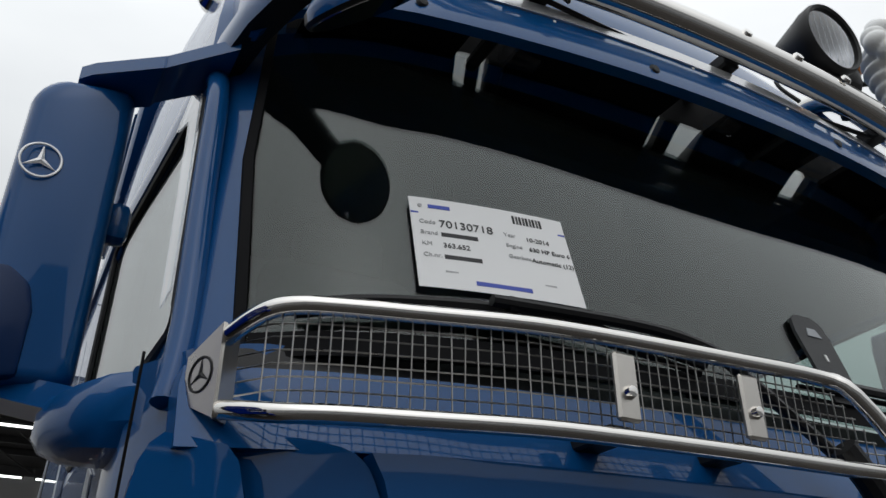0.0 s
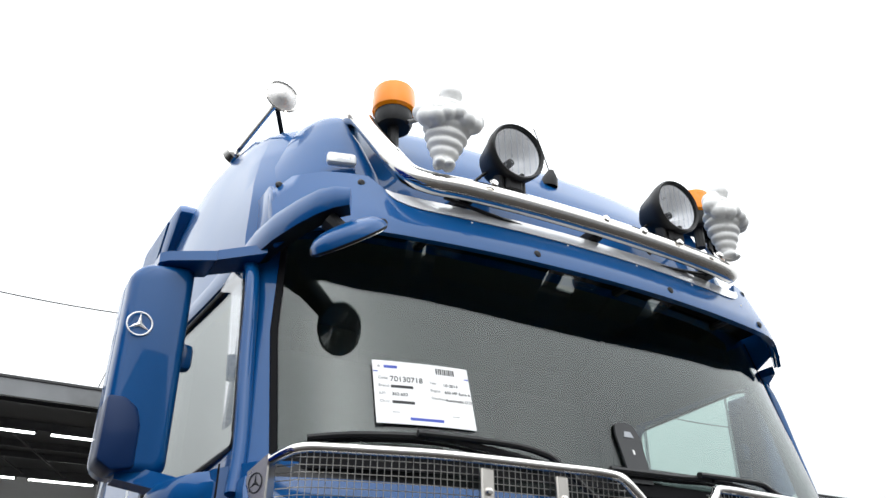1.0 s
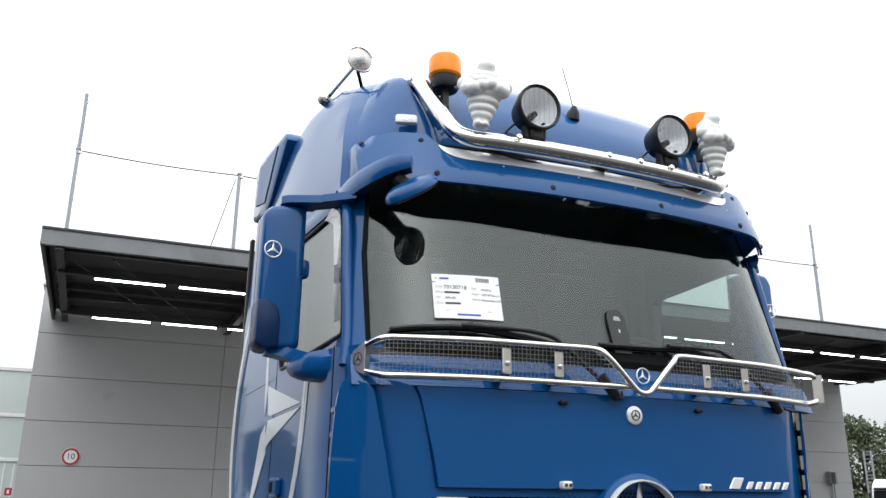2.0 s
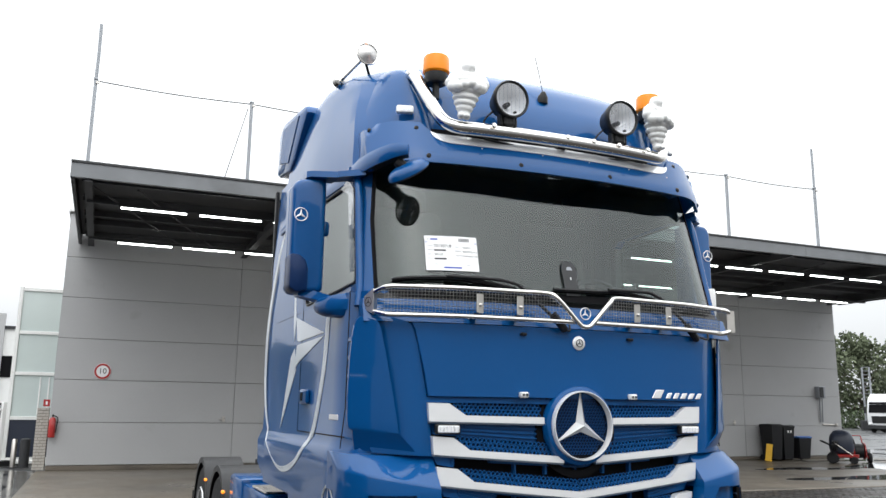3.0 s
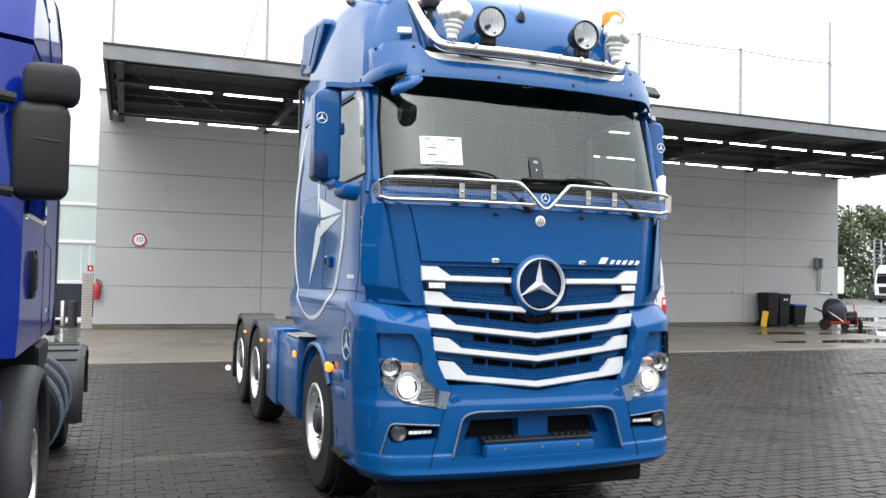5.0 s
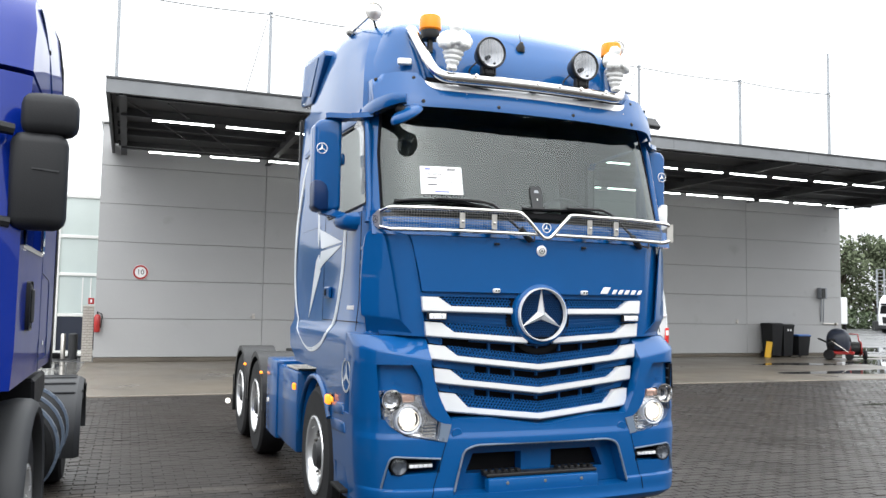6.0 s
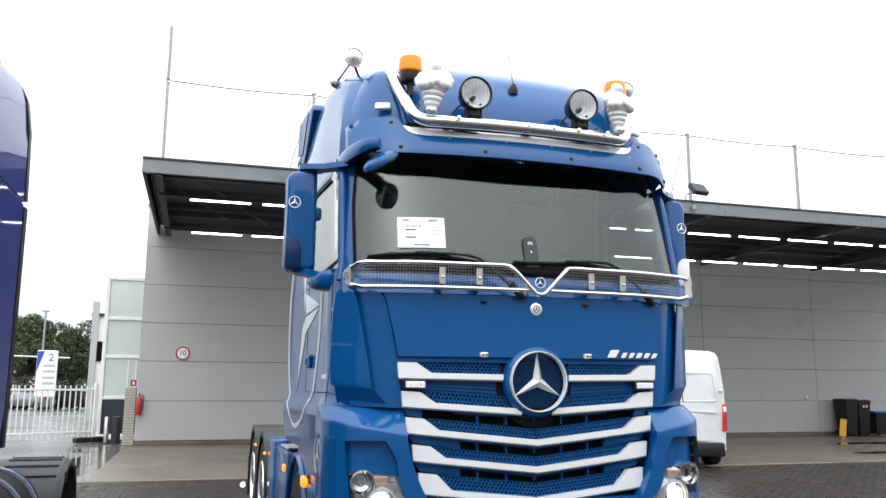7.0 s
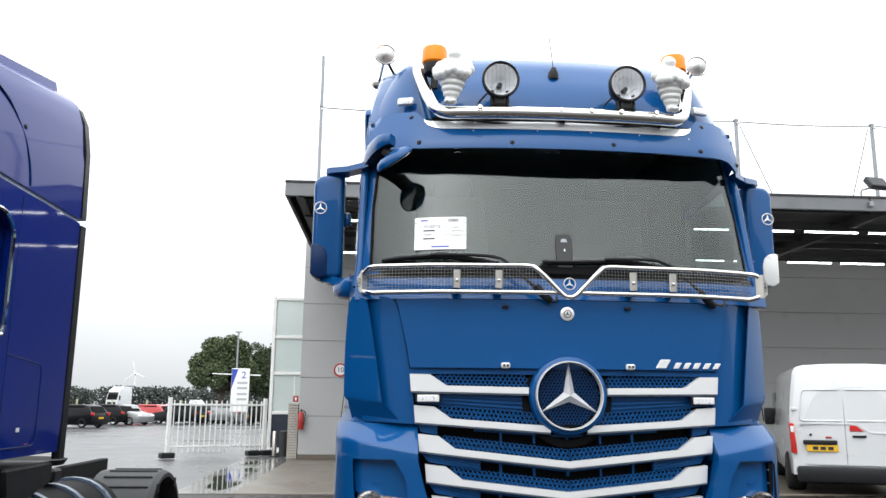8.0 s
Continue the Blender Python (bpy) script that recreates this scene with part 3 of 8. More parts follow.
# posts and wires along the roof edge
POSTS = [-3.27, 1.25, 5.9, 10.52, 15.25, 20.08, 24.8]
for i, px in enumerate(POSTS):
    e = empty("roof_post", "galvanised steel post on the hall roof edge", "post", (px, 20.8, 7.07), group="roof posts")
    part("pole", box((0, 0, 2.0), (0.1, 0.1, 4.0), 0.012), GALV, e)
    part("cap", box((0, 0, 4.02), (0.13, 0.13, 0.06), 0.01), GALV, e)
    part("clamp", box((0.06, -0.06, 3.9), (0.1, 0.06, 0.08), 0.01), STEEL, e)
    if i in (0, 6):
        part("rod", tube([(0, 0, 4.0), (0.01, 0, 4.8), (0.0, 0, 5.75)], 0.05, 8), GALV, e)
        part("rod_tip", box((0.02, 0, 5.5), (0.12, 0.05, 0.12), 0.015), WHITEPL, e)
for a, b_ in zip(POSTS, POSTS[1:]):
    w = tube([(a + 0.05 + (b_ - a - 0.1) * k / 8, 20.78, 11.03 - 0.06 * math.sin(math.pi * k / 8)) for k in range(9)], 0.018, 6)
    tagged(part("wire", w, GREYPL), "thin steel wire between roof posts", "wire")
for x0, x1 in ((1.15, 0.2), (10.65, 12.3), (15.1, 14.0)):
    tagged(part("guy_wire", tube([(x0, 20.8, 10.9), (x1, 20.9, 7.07)], 0.013, 5), CHASSIS), "thin slanting stay wire of a roof post", "wire")

fl = empty("floodlight", "black floodlight on a bracket at the canopy edge", "floodlight", (9.95, 13.2, 6.44))
part("bracket", tube(round_path([(0, 0, 0), (0, 0, 0.18), (0.22, -0.05, 0.24)], 0.05), 0.02, 8), GALV, fl)
part("housing", box((0.34, -0.08, 0.33), (0.5, 0.14, 0.34), 0.02, rot=(-38, 0, 12)), GREYPL, fl)
part("lens", box((0.33, -0.13, 0.26), (0.42, 0.02, 0.26), 0.006, rot=(-38, 0, 12)), LENSGLASS, fl)
jb = empty("junction_box", "grey junction box on the canopy fascia", "box", (10.05, 13.02, 6.25))
part("case", box((0, 0, 0), (0.1, 0.08, 0.12), 0.01), GALV, jb)
part("cable", tube([(0, 0, 0.05), (-0.03, 0.02, 0.2)], 0.012, 6), BLACK, jb)

# speed sign, extinguisher and small fittings
sg = empty("speed_sign", "round white speed sign with red rim reading 10", "sign", (-2.36, WALL_Y - 0.03, 2.62))
part("plate", lathe([(0, -0.012), (0.215, -0.012), (0.22, 0), (0.215, 0.006), (0, 0.006)], 40, d=(0, -1, 0)), WHITESIGN, sg)
part("rim", lathe([(0.21, 0.006), (0.21, 0.011), (0.158, 0.011), (0.158, 0.006)], 40, d=(0, -1, 0), close=True), RED, sg, "red ring")
writing("10", 0.21, pose(0, -0.009, 0, 90), INK, sg, "numeral", "CENTER")
ex = empty("fire_extinguisher", "red fire extinguisher hung on the wall corner", "extinguisher", (-3.47, WALL_Y - 0.13, 0.86))
part("cylinder", lathe([(0, 0), (0.075, 0), (0.085, 0.02), (0.085, 0.44), (0.06, 0.5), (0.025, 0.52), (0, 0.52)], 20), RED, ex)
part("valve", box((0, 0, 0.56), (0.04, 0.09, 0.07), 0.01), BLACK, ex, "black valve and lever")
part("hose", tube(smooth_path([(0.03, 0, 0.56), (0.12, -0.02, 0.5), (0.11, -0.02, 0.3), (0.09, -0.03, 0.12)]), 0.013, 8), BLACK, ex)
part("hook", box((0, 0.1, 0.4), (0.04, 0.08, 0.1), 0.006), STEEL, ex)
fs = empty("fire_sign", "small red and white fire equipment sign", "sign", (-3.66, WALL_Y - 0.005, 1.75))
part("plate", box((0, 0, 0), (0.16, 0.01, 0.18), 0.004), RED, fs)
part("symbol", box((0, -0.007, 0), (0.05, 0.005, 0.09), 0.002), WHITESIGN, fs)
bx = empty("meter_box", "grey electrical box with two conduits on the hall wall", "box", (23.82, WALL_Y - 0.14, 2.55))
part("case", box((0, 0.02, 0), (0.34, 0.22, 0.46), 0.02), GALV, bx)
part("lid", box((-0.05, -0.1, 0), (0.2, 0.03, 0.4), 0.01), GREYPL, bx)
for cx in (0.0, 0.13):
    part("conduit", tube([(cx, 0.06, -0.22), (cx, 0.1, -1.15)], 0.022, 8), GALV, bx)
tp = empty("wall_tap", "steel water tap with pipe on the wall", "tap", (24.62, WALL_Y - 0.02, 1.3))
part("pipe", tube([(0, 0, 0), (-0.7, -0.03, 0.02)], 0.025, 8), STEEL, tp)
part("valve", lathe([(0.05, -0.06), (0.06, 0), (0.05, 0.06)], 12, p=(0, -0.05, 0), d=(0, 0, 1)), STEEL, tp)

# brick pier at the hall corner
pier = empty("brick_pier", "pale brick pier at the corner of the hall", "pier", (-3.72, WALL_Y + 0.15, 0), kind="structure")
part("core", box((0, 0, 0.81), (0.29, 0.25, 1.6)), MORTAR, pier)
for k in range(21):
    for c in ((-0.075, 0.075) if k % 2 else (-0.11, 0.0, 0.11)):
        w = 0.14 if k % 2 else (0.075 if c else 0.13)
        br = part("brick", box((c, -0.02, 0.05 + k * 0.077), (w, 0.26, 0.062), 0.006), BRICK, pier)

# glazed stair tower
TX0, TX1, TY = -4.86, -3.6, 23.5
tower = empty("glass_tower", "white framed glazed tower with navy base panels", "tower", ((TX0 + TX1) / 2, TY, 0), kind="structure")
tw = TX1 - TX0
tz = [0.12, 1.3, 2.6, 3.82, 5.12]
part("frame_post", box((-tw / 2 + 0.05, 0.04, 2.6), (0.11, 0.12, 5.2), 0.01), WHITEMETAL, tower)
part("frame_post", box((tw / 2 + 0.02, 0.04, 2.6), (0.11, 0.12, 5.2), 0.01), WHITEMETAL, tower)
part("back_wall", box((0, 2.4, 2.5), (tw - 0.3, 0.2, 5.0)), WHITEMETAL, tower)
part("side_wall", box((-tw / 2 + 0.1, 1.3, 0.65), (0.1, 2.3, 1.3)), NAVYPANEL, tower)
for z in tz:
    part("transom", box((0, 0.045, z), (tw - 0.02, 0.11, 0.1), 0.008), WHITEMETAL, tower)
    part("side_transom", box((-tw / 2 + 0.05, 1.3, z), (0.1, 2.4, 0.1), 0.008), WHITEMETAL, tower)
for z0, z1 in zip(tz[1:], tz[2:]):
    part("pane", box((0, 0.05, (z0 + z1) / 2), (tw - 0.1, 0.02, z1 - z0 - 0.1)), TOWERGLASS, tower)
    part("side_pane", box((-tw / 2 + 0.06, 1.3, (z0 + z1) / 2), (0.02, 2.3, z1 - z0 - 0.1)), TOWERGLASS, tower)
for wx in (0.18, 0.42):
    part("inner_mullion", box((wx, 0.035, 1.95), (0.04, 0.02, 1.1), 0.004), WHITEMETAL, tower)
part("base_panel", box((0, 0.05, 0.72), (tw - 0.1, 0.05, 1.08), 0.006), NAVYPANEL, tower, "navy metal base panel")
part("step", box((0, -0.05, 0.05), (tw + 0.1, 0.3, 0.1), 0.015), WHITEMETAL, tower)
for dx, hh, mt in ((-4.45, 0.78, STEEL), (-4.18, 0.8, GREYPL)):
    e = empty("bollard", "short steel protection post beside the tower", "bollard", (dx, 22.2, -0.03))
    part("pipe", lathe([(0, 0), (0.07 if mt is STEEL else 0.13, 0), (0.07 if mt is STEEL else 0.13, hh - 0.03), (0.05, hh), (0, hh)], 16), mt, e)
    part("foot", lathe([(0, 0), (0.16, 0), (0.16, 0.02), (0, 0.02)], 16), GREYPL, e)

# white sliding gate
gate = empty("gate", "white painted steel bar gate standing on black feet", "gate", (-7.45, 21.0, 0), math.degrees(math.atan2(1.6, 2.6)))
gl_ = math.hypot(2.6, 1.6)
for gx in (0, gl_):
    part("gate_post", box((gx, 0, 0.93), (0.11, 0.11, 1.65), 0.01), WHITEMETAL, gate)
for z in (0.3, 1.55):
    part("rail", box((gl_ / 2, 0, z), (gl_ - 0.1, 0.05, 0.06), 0.008), WHITEMETAL, gate)
nb = 18
for i in range(nb):
    part("bar", box((0.13 + (gl_ - 0.26) * i / (nb - 1), 0, 0.9), (0.032, 0.032, 1.55), 0.004), WHITEMETAL, gate)
for gx in (0, gl_ - 0.35, gl_ + 0.1):
    part("foot", box((gx, 0, 0.06), (0.42, 0.3, 0.17), 0.03), BLACK, gate, "black rubber foot block")

# bins, pressure washer and hose reel
def wheelie(name, label, x, y, w, d, h, body_m, lid_m, rz=0):
    e = empty(name, label, "bin", (x, y, 0), rz)
    t = slices([[(-w * k, -d * k, z), (w * k, -d * k, z), (w * k, d * k, z), (-w * k, d * k, z)] for k, z in ((0.40, 0.07), (0.5, h * 0.93), (0.52, h * 0.93), (0.52, h * 0.96))])
    part("body", t, body_m, e)
    part("lid", moved(prism([(-d * 0.54, 0), (d * 0.52, 0), (d * 0.5, 0.05), (-d * 0.3, 0.07), (-d * 0.54, 0.035)], -w * 0.54, w * 0.54, "x", 0.012), pose(0, 0, h * 0.96)), lid_m, e)
    part("handle", tube([(-w * 0.4, d * 0.62, h * 0.93), (w * 0.4, d * 0.62, h * 0.93)], 0.018, 8), body_m, e)
    for s in (-1, 1):
        part("wheel", lathe([(0, -0.03), (0.1, -0.03), (0.11, 0), (0.1, 0.03), (0, 0.03)], 18, p=(s * w * 0.42, d * 0.42, 0.11), d=(1, 0, 0)), RUBBER, e)
    return e


wheelie("waste_bin", "tall black wheeled bin against the grey wall", 20.82, 20.0, 0.52, 0.62, 1.32, ANTHRA, ANTHRA)
wheelie("waste_bin", "tall black wheeled bin against the grey wall", 21.38, 20.0, 0.52, 0.62, 1.28, ANTHRA, ANTHRA)
wheelie("blue_lid_bin", "small black bin with a blue lid", 22.14, 19.95, 0.6, 0.56, 0.86, ANTHRA, BINBLUE)
for k in range(2):
    st = box((21.33 + 0.13 * k, 19.68, 1.06), (0.07, 0.005, 0.08))
    tagged(part("bin_sticker", st, WHITESIGN), "small white sticker on a black bin", "sticker")
ys = empty("wet_floor_sign", "yellow folding warning board leaning at the bins", "warning board", (20.36, 19.7, 0), -40)
part("front_leaf", box((0, -0.03, 0.31), (0.22, 0.02, 0.62), 0.01, rot=(-5, 8, 0)), YELLOW, ys)
part("rear_leaf", box((0, 0.04, 0.31), (0.22, 0.02, 0.62), 0.01, rot=(5, 8, 0)), YELLOW, ys)
pw = empty("pressure_washer", "dark upright pressure washer on wheels with hose", "pressure washer", (22.3, 18.2, 0), 40)
prof = [(0.26, 0.34), (0.33, 0.4), (0.36, 0.55), (0.35, 0.85), (0.31, 1.0), (0.22, 1.12), (0.1, 1.17), (0.02, 1.175)]
part("body", slices([[(r * 1.0 * math.copysign(abs(math.cos(a)) ** 0.6, math.cos(a)), r * 1.15 * math.copysign(abs(math.sin(a)) ** 0.6, math.sin(a)), z) for a in [i * math.pi / 12 for i in range(24)]] for r, z in prof]), NAVYPANEL, pw, "rounded dark hood")
part("control_panel", box((0.0, -0.4, 0.78), (0.34, 0.05, 0.2), 0.02, 2, rot=(-15, 0, 0)), GREYPL, pw)
part("chassis", box((0, -0.05, 0.27), (0.62, 0.98, 0.12), 0.03), RED, pw, "red chassis tray")
for sx in (-0.36, 0.36):
    part("wheel", lathe([(0, -0.05), (0.17, -0.06), (0.2, 0), (0.17, 0.06), (0, 0.05)], 20, p=(sx, 0.3, 0.2), d=(1, 0, 0)), RUBBER, pw)
    part("wheel", lathe([(0, -0.03), (0.11, -0.04), (0.13, 0), (0.11, 0.04), (0, 0.03)], 18, p=(sx * 0.8, -0.38, 0.13), d=(1, 0, 0)), RUBBER, pw)
part("handle", tube(round_path([(-0.28, 0.3, 0.6), (-0.3, 0.68, 0.78), (0.3, 0.68, 0.78), (0.28, 0.3, 0.6)], 0.08), 0.022, 8), BLACK, pw)
part("hose", tube([(-0.55 + 0.17 * math.cos(a * 0.35), 0.1 + 0.003 * a, 0.62 + 0.17 * math.sin(a * 0.35)) for a in range(72)], 0.018, 6), BLACK, pw, "coiled black hose")
part("hose_hook", tube([(-0.34, 0.18, 0.72), (-0.56, 0.18, 0.79)], 0.016, 6), GREYPL, pw)
part("lance", tube([(-0.42, -0.35, 0.3), (-0.46, 0.25, 0.75)], 0.014, 6), STEEL, pw)
hr = empty("hose_reel", "red hose reel cart with black wheels", "hose reel", (23.2, 18.3, 0), -35)
part("drum", lathe([(0, -0.22), (0.3, -0.22), (0.3, -0.18), (0.17, -0.17), (0.17, 0.17), (0.3, 0.18), (0.3, 0.22), (0, 0.22)], 24, p=(0, 0, 0.42), d=(1, 0, 0)), RED, hr, "red steel drum")
part("hose", lathe([(0.17, -0.16), (0.25, -0.15), (0.26, 0), (0.25, 0.15), (0.17, 0.16)], 24, p=(0, 0, 0.42), d=(1, 0, 0)), BLACK, hr)
for s in (-1, 1):
    part("wheel", lathe([(0, -0.04), (0.17, -0.05), (0.19, 0), (0.17, 0.05), (0, 0.04)], 20, p=(s * 0.3, -0.3, 0.19), d=(1, 0, 0)), RUBBER, hr)
part("frame", tube(round_path([(-0.25, -0.3, 0.2), (-0.25, 0.2, 0.42), (-0.25, 0.5, 0.95), (0.25, 0.5, 0.95), (0.25, 0.2, 0.42), (0.25, -0.3, 0.2)], 0.06), 0.022, 8), RED, hr)


# ---- blue tractor unit ----
def lerp(v, table):
    for (a, p), (b_, q) in zip(table, table[1:]):
        if v <= b_:
            k = max(0.0, min(1.0, (v - a) / (b_ - a)))
            return p + (q - p) * k
    return table[-1][1]


def f_low(x, z):
    """The front of bonnet flap and grille."""
    a = abs(x)
    return 0.06 * (x / 0.85) ** 2 + 1.5 * max(0.0, a - 0.85) ** 2 + 0.55 * max(0.0, z - 2.15) ** 2


def f_bump(x, z):
    """The front of bumper and lamp surrounds."""
    a = abs(x)
    u = max(0.0, min(1.0, (a - 1.02) / 0.235))
    fold = 0.016 * max(0.0, min(1.0, (0.912 - z) / 0.04)) + 0.018 * max(0.0, min(1.0, (0.562 - z) / 0.014))
    return -0.065 + 0.06 * (x / 0.85) ** 2 + 0.26 * (1 - math.sqrt(max(0.0, 1 - u * u))) + 0.12 * max(0.0, 0.5 - z) - fold


def f_glass(x, z):
    """The windscreen."""
    return 0.05 + 0.30 * (z - 2.35) + 0.055 * x * x + 0.06 * x ** 4 + 0.1 * (abs(x) / 1.17) ** 10


def f_visor(x, z):
    a = abs(x - 0.03)
    return 0.122 + 0.11 * a * a + 1.05 * max(0.0, a - 0.83) ** 2 + 0.42 * max(0.0, z - 3.15) - 0.1 * max(0.0, 3.15 - z)


truck = empty("tractor_unit", "blue three-axle tractor unit with chrome light bar, parked on wet paving", "truck")
HW = [(0.42, 1.225), (0.9, 1.24), (1.45, 1.25), (1.52, 1.25), (1.6, 1.212), (2.4, 1.205)]


def low_loop(z):
    hw = lerp(z, HW)
    pts = []
    for i in range(33):
        x = -hw + 2 * hw * i / 32
        u = max(0.0, (abs(x) - (hw - 0.2)) / 0.2)
        pts.append((x, 0.17 + 0.04 * x * x + 0.18 * (1 - math.sqrt(max(0.0, 1 - u * u))), z))
    pts += [(hw, y, z) for y in (0.6, 0.9, 1.3, 1.7, 2.1, 2.32)] + [(hw - 0.04, 2.35, z), (-hw + 0.04, 2.35, z)]
    return pts + [(-hw, y, z) for y in (2.32, 2.1, 1.7, 1.3, 0.9, 0.6)]


body = slices([low_loop(z) for z in (0.42, 0.7, 0.9, 1.2, 1.45, 1.52, 1.56, 1.6, 2.0, 2.38)])
body = carve(body, [lathe([(0, -1.5), (0.60, -1.5), (0.60, 1.5), (0, 1.5)], 40, p=(0, 1.45, 0.56), d=(1, 0, 0)),
                    box((0, 2.4, 0.6), (3, 1.9, 1.26)), box((0, 1.4, 0.4), (1.9, 1.2, 1.7))])
part("cab_body", body, BLUE, truck, "lower cab body in glossy blue paint", sharp=28)

SH = [(2.38, 1.165), (3.1, 1.15), (3.3, 1.142), (3.45, 1.125), (3.6, 1.095), (3.7, 1.065), (3.78, 1.045), (3.85, 1.01), (3.9, 0.95), (3.94, 0.83), (3.965, 0.6), (3.975, 0.3)]
F0 = [(2.38, 0.065), (3.2, 0.315), (3.47, 0.335), (3.6, 0.375), (3.705, 0.435), (3.78, 0.485), (3.85, 0.565), (3.9, 0.65), (3.94, 0.8), (3.965, 1.03), (3.975, 1.4)]
SR = [(2.38, 1.205), (3.1, 1.2), (3.45, 1.178), (3.7, 1.155), (3.85, 1.13), (3.92, 1.1), (3.95, 1.04), (3.965, 0.9), (3.975, 0.6)]
RE = [(3.5, 2.35), (3.8, 2.33), (3.94, 2.25), (3.975, 2.05)]


def shell_loop(z, ins=0.0):
    hw, f0, re = lerp(z, SH) - ins, lerp(z, F0) + ins, lerp(z, RE) - ins
    c2, c4 = lerp(z, [(3.1, 0.055), (3.5, 0.09)]), lerp(z, [(3.1, 0.06), (3.5, 0.03)])
    pts = []
    for i in range(41):
        x = hw * math.sin(math.pi * (i / 40 - 0.5))
        pts.append((x, f0 + c2 * x * x + c4 * x ** 4 + lerp(z, [(3.3, 0.1), (3.55, 0.19)]) * (abs(x) / hw) ** lerp(z, [(3.3, 10.0), (3.55, 6.0)]), z))
    y0 = pts[-1][1]
    side = [y0 + (re - 0.05 - y0) * k for k in (0.06, 0.14, 0.24, 0.36, 0.5, 0.65, 0.8, 1.0)]
    hr = lerp(z, SR) - ins

    def wide(y):
        k = max(0.0, min(1.0, (y - 0.5) / 1.0))
        return hw + max(0.0, hr - hw) * k * k * (3 - 2 * k)
    pts += [(wide(y), y, z) for y in side] + [(wide(re) - 0.05, re, z), (-wide(re) + 0.05, re, z)]
    return pts + [(-wide(y), y, z) for y in side[::-1]]


zs = (2.38, 2.7, 3.0, 3.2, 3.3, 3.38, 3.45, 3.53, 3.6, 3.65, 3.7, 3.74, 3.78, 3.82, 3.85, 3.88, 3.9, 3.92, 3.94, 3.955, 3.965, 3.972, 3.975)
shell = slices([shell_loop(z) for z in zs])
hollow = slices([shell_loop(z, 0.06) for z in (2.30, 2.7, 3.0, 3.2, 3.3, 3.38, 3.45, 3.53, 3.6)])
ws_cut = prism([(-1.088, 2.36), (1.088, 2.36), (1.083, 2.8), (1.045, 3.2), (-1.045, 3.2), (-1.083, 2.8)], -1.0, 0.8, "y")
win = [(0.37, 2.44), (1.36, 2.41), (1.36, 3.0), (1.3, 3.05), (0.62, 3.05), (0.5, 3.0)]
shell = carve(shell, [hollow, ws_cut, prism(win, -2, -1.06, "x"), prism(win, 1.06, 2, "x")])
bmesh.ops.recalc_face_normals(shell, faces=shell.faces[:])
# inside faces get cabin trim; the front behind the visor is blackened as shade
for f in shell.faces:
    c = f.calc_center_median()
    if c.z < 3.63 and (f.normal.x * c.x + f.normal.y * (c.y - 1.3) < -0.02 or (f.normal.z < -0.5 and c.z > 3.4)):
        f.material_index = 1
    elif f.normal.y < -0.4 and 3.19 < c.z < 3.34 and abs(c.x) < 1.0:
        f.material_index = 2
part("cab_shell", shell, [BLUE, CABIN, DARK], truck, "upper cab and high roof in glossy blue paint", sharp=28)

def side_x(y, z=2.7):
    """The cab side: it narrows towards the windscreen."""
    k = max(0.0, min(1.0, (y - 0.5) / 1.0))
    return lerp(z, SH) + (lerp(z, SR) - lerp(z, SH)) * k * k * (3 - 2 * k)


def f_roof(x, z):
    """The front of the high roof."""
    a = abs(x) / lerp(z, SH)
    return lerp(z, F0) + lerp(z, [(3.1, 0.055), (3.5, 0.09)]) * x * x + lerp(z, [(3.1, 0.06), (3.5, 0.03)]) * x ** 4 + lerp(z, [(3.3, 0.1), (3.55, 0.19)]) * min(1.0, a) ** lerp(z, [(3.3, 10.0), (3.55, 6.0)])


# rounded corners that rise beside the light bar
for s in (-1, 1):
    loops = []
    for z, back in ((3.36, 0.0), (3.45, 0.0), (3.53, 0.0), (3.6, 0.0), (3.67, 0.0), (3.72, 0.0), (3.76, 0.004), (3.79, 0.012), (3.812, 0.026), (3.828, 0.048), (3.838, 0.08), (3.842, 0.13)):
        xi = lerp(z, [(3.36, 0.74), (3.51, 0.777), (3.64, 0.818), (3.76, 0.845), (3.842, 0.875)]) + 0.2 * back
        xo = lerp(z, [(3.36, 1.105), (3.53, 1.075), (3.64, 1.03), (3.76, 0.98), (3.842, 0.935)]) - 0.1 * back
        off = lerp(z, [(3.36, 0.02), (3.5, 0.035), (3.65, 0.06), (3.76, 0.085), (3.842, 0.105)])
        front = []
        for i in range(15):
            u = i / 14
            x = xi + (xo - xi) * (1 - math.cos(math.pi * u)) / 2
            v = (x - xi) / (xo - xi)
            k = math.sqrt(max(0.0, 1 - (1 - min(1.0, v / 0.12)) ** 2)) * (1 - v ** 3) ** 0.7
            front.append((s * x, f_roof(x, z) + 0.012 - (off + 0.012) * k + back, z))
        rear = [(s * (xi + (xo - xi) * k), f_roof(xi + (xo - xi) * k, z) + 0.05 + 2.2 * back, z) for k in (1.0, 0.75, 0.5, 0.25, 0.0)]
        loops.append(front + rear)
    part("roof_corner", slices(loops), BLUE, truck, "rounded blue roof corner beside the light bar", sharp=40)

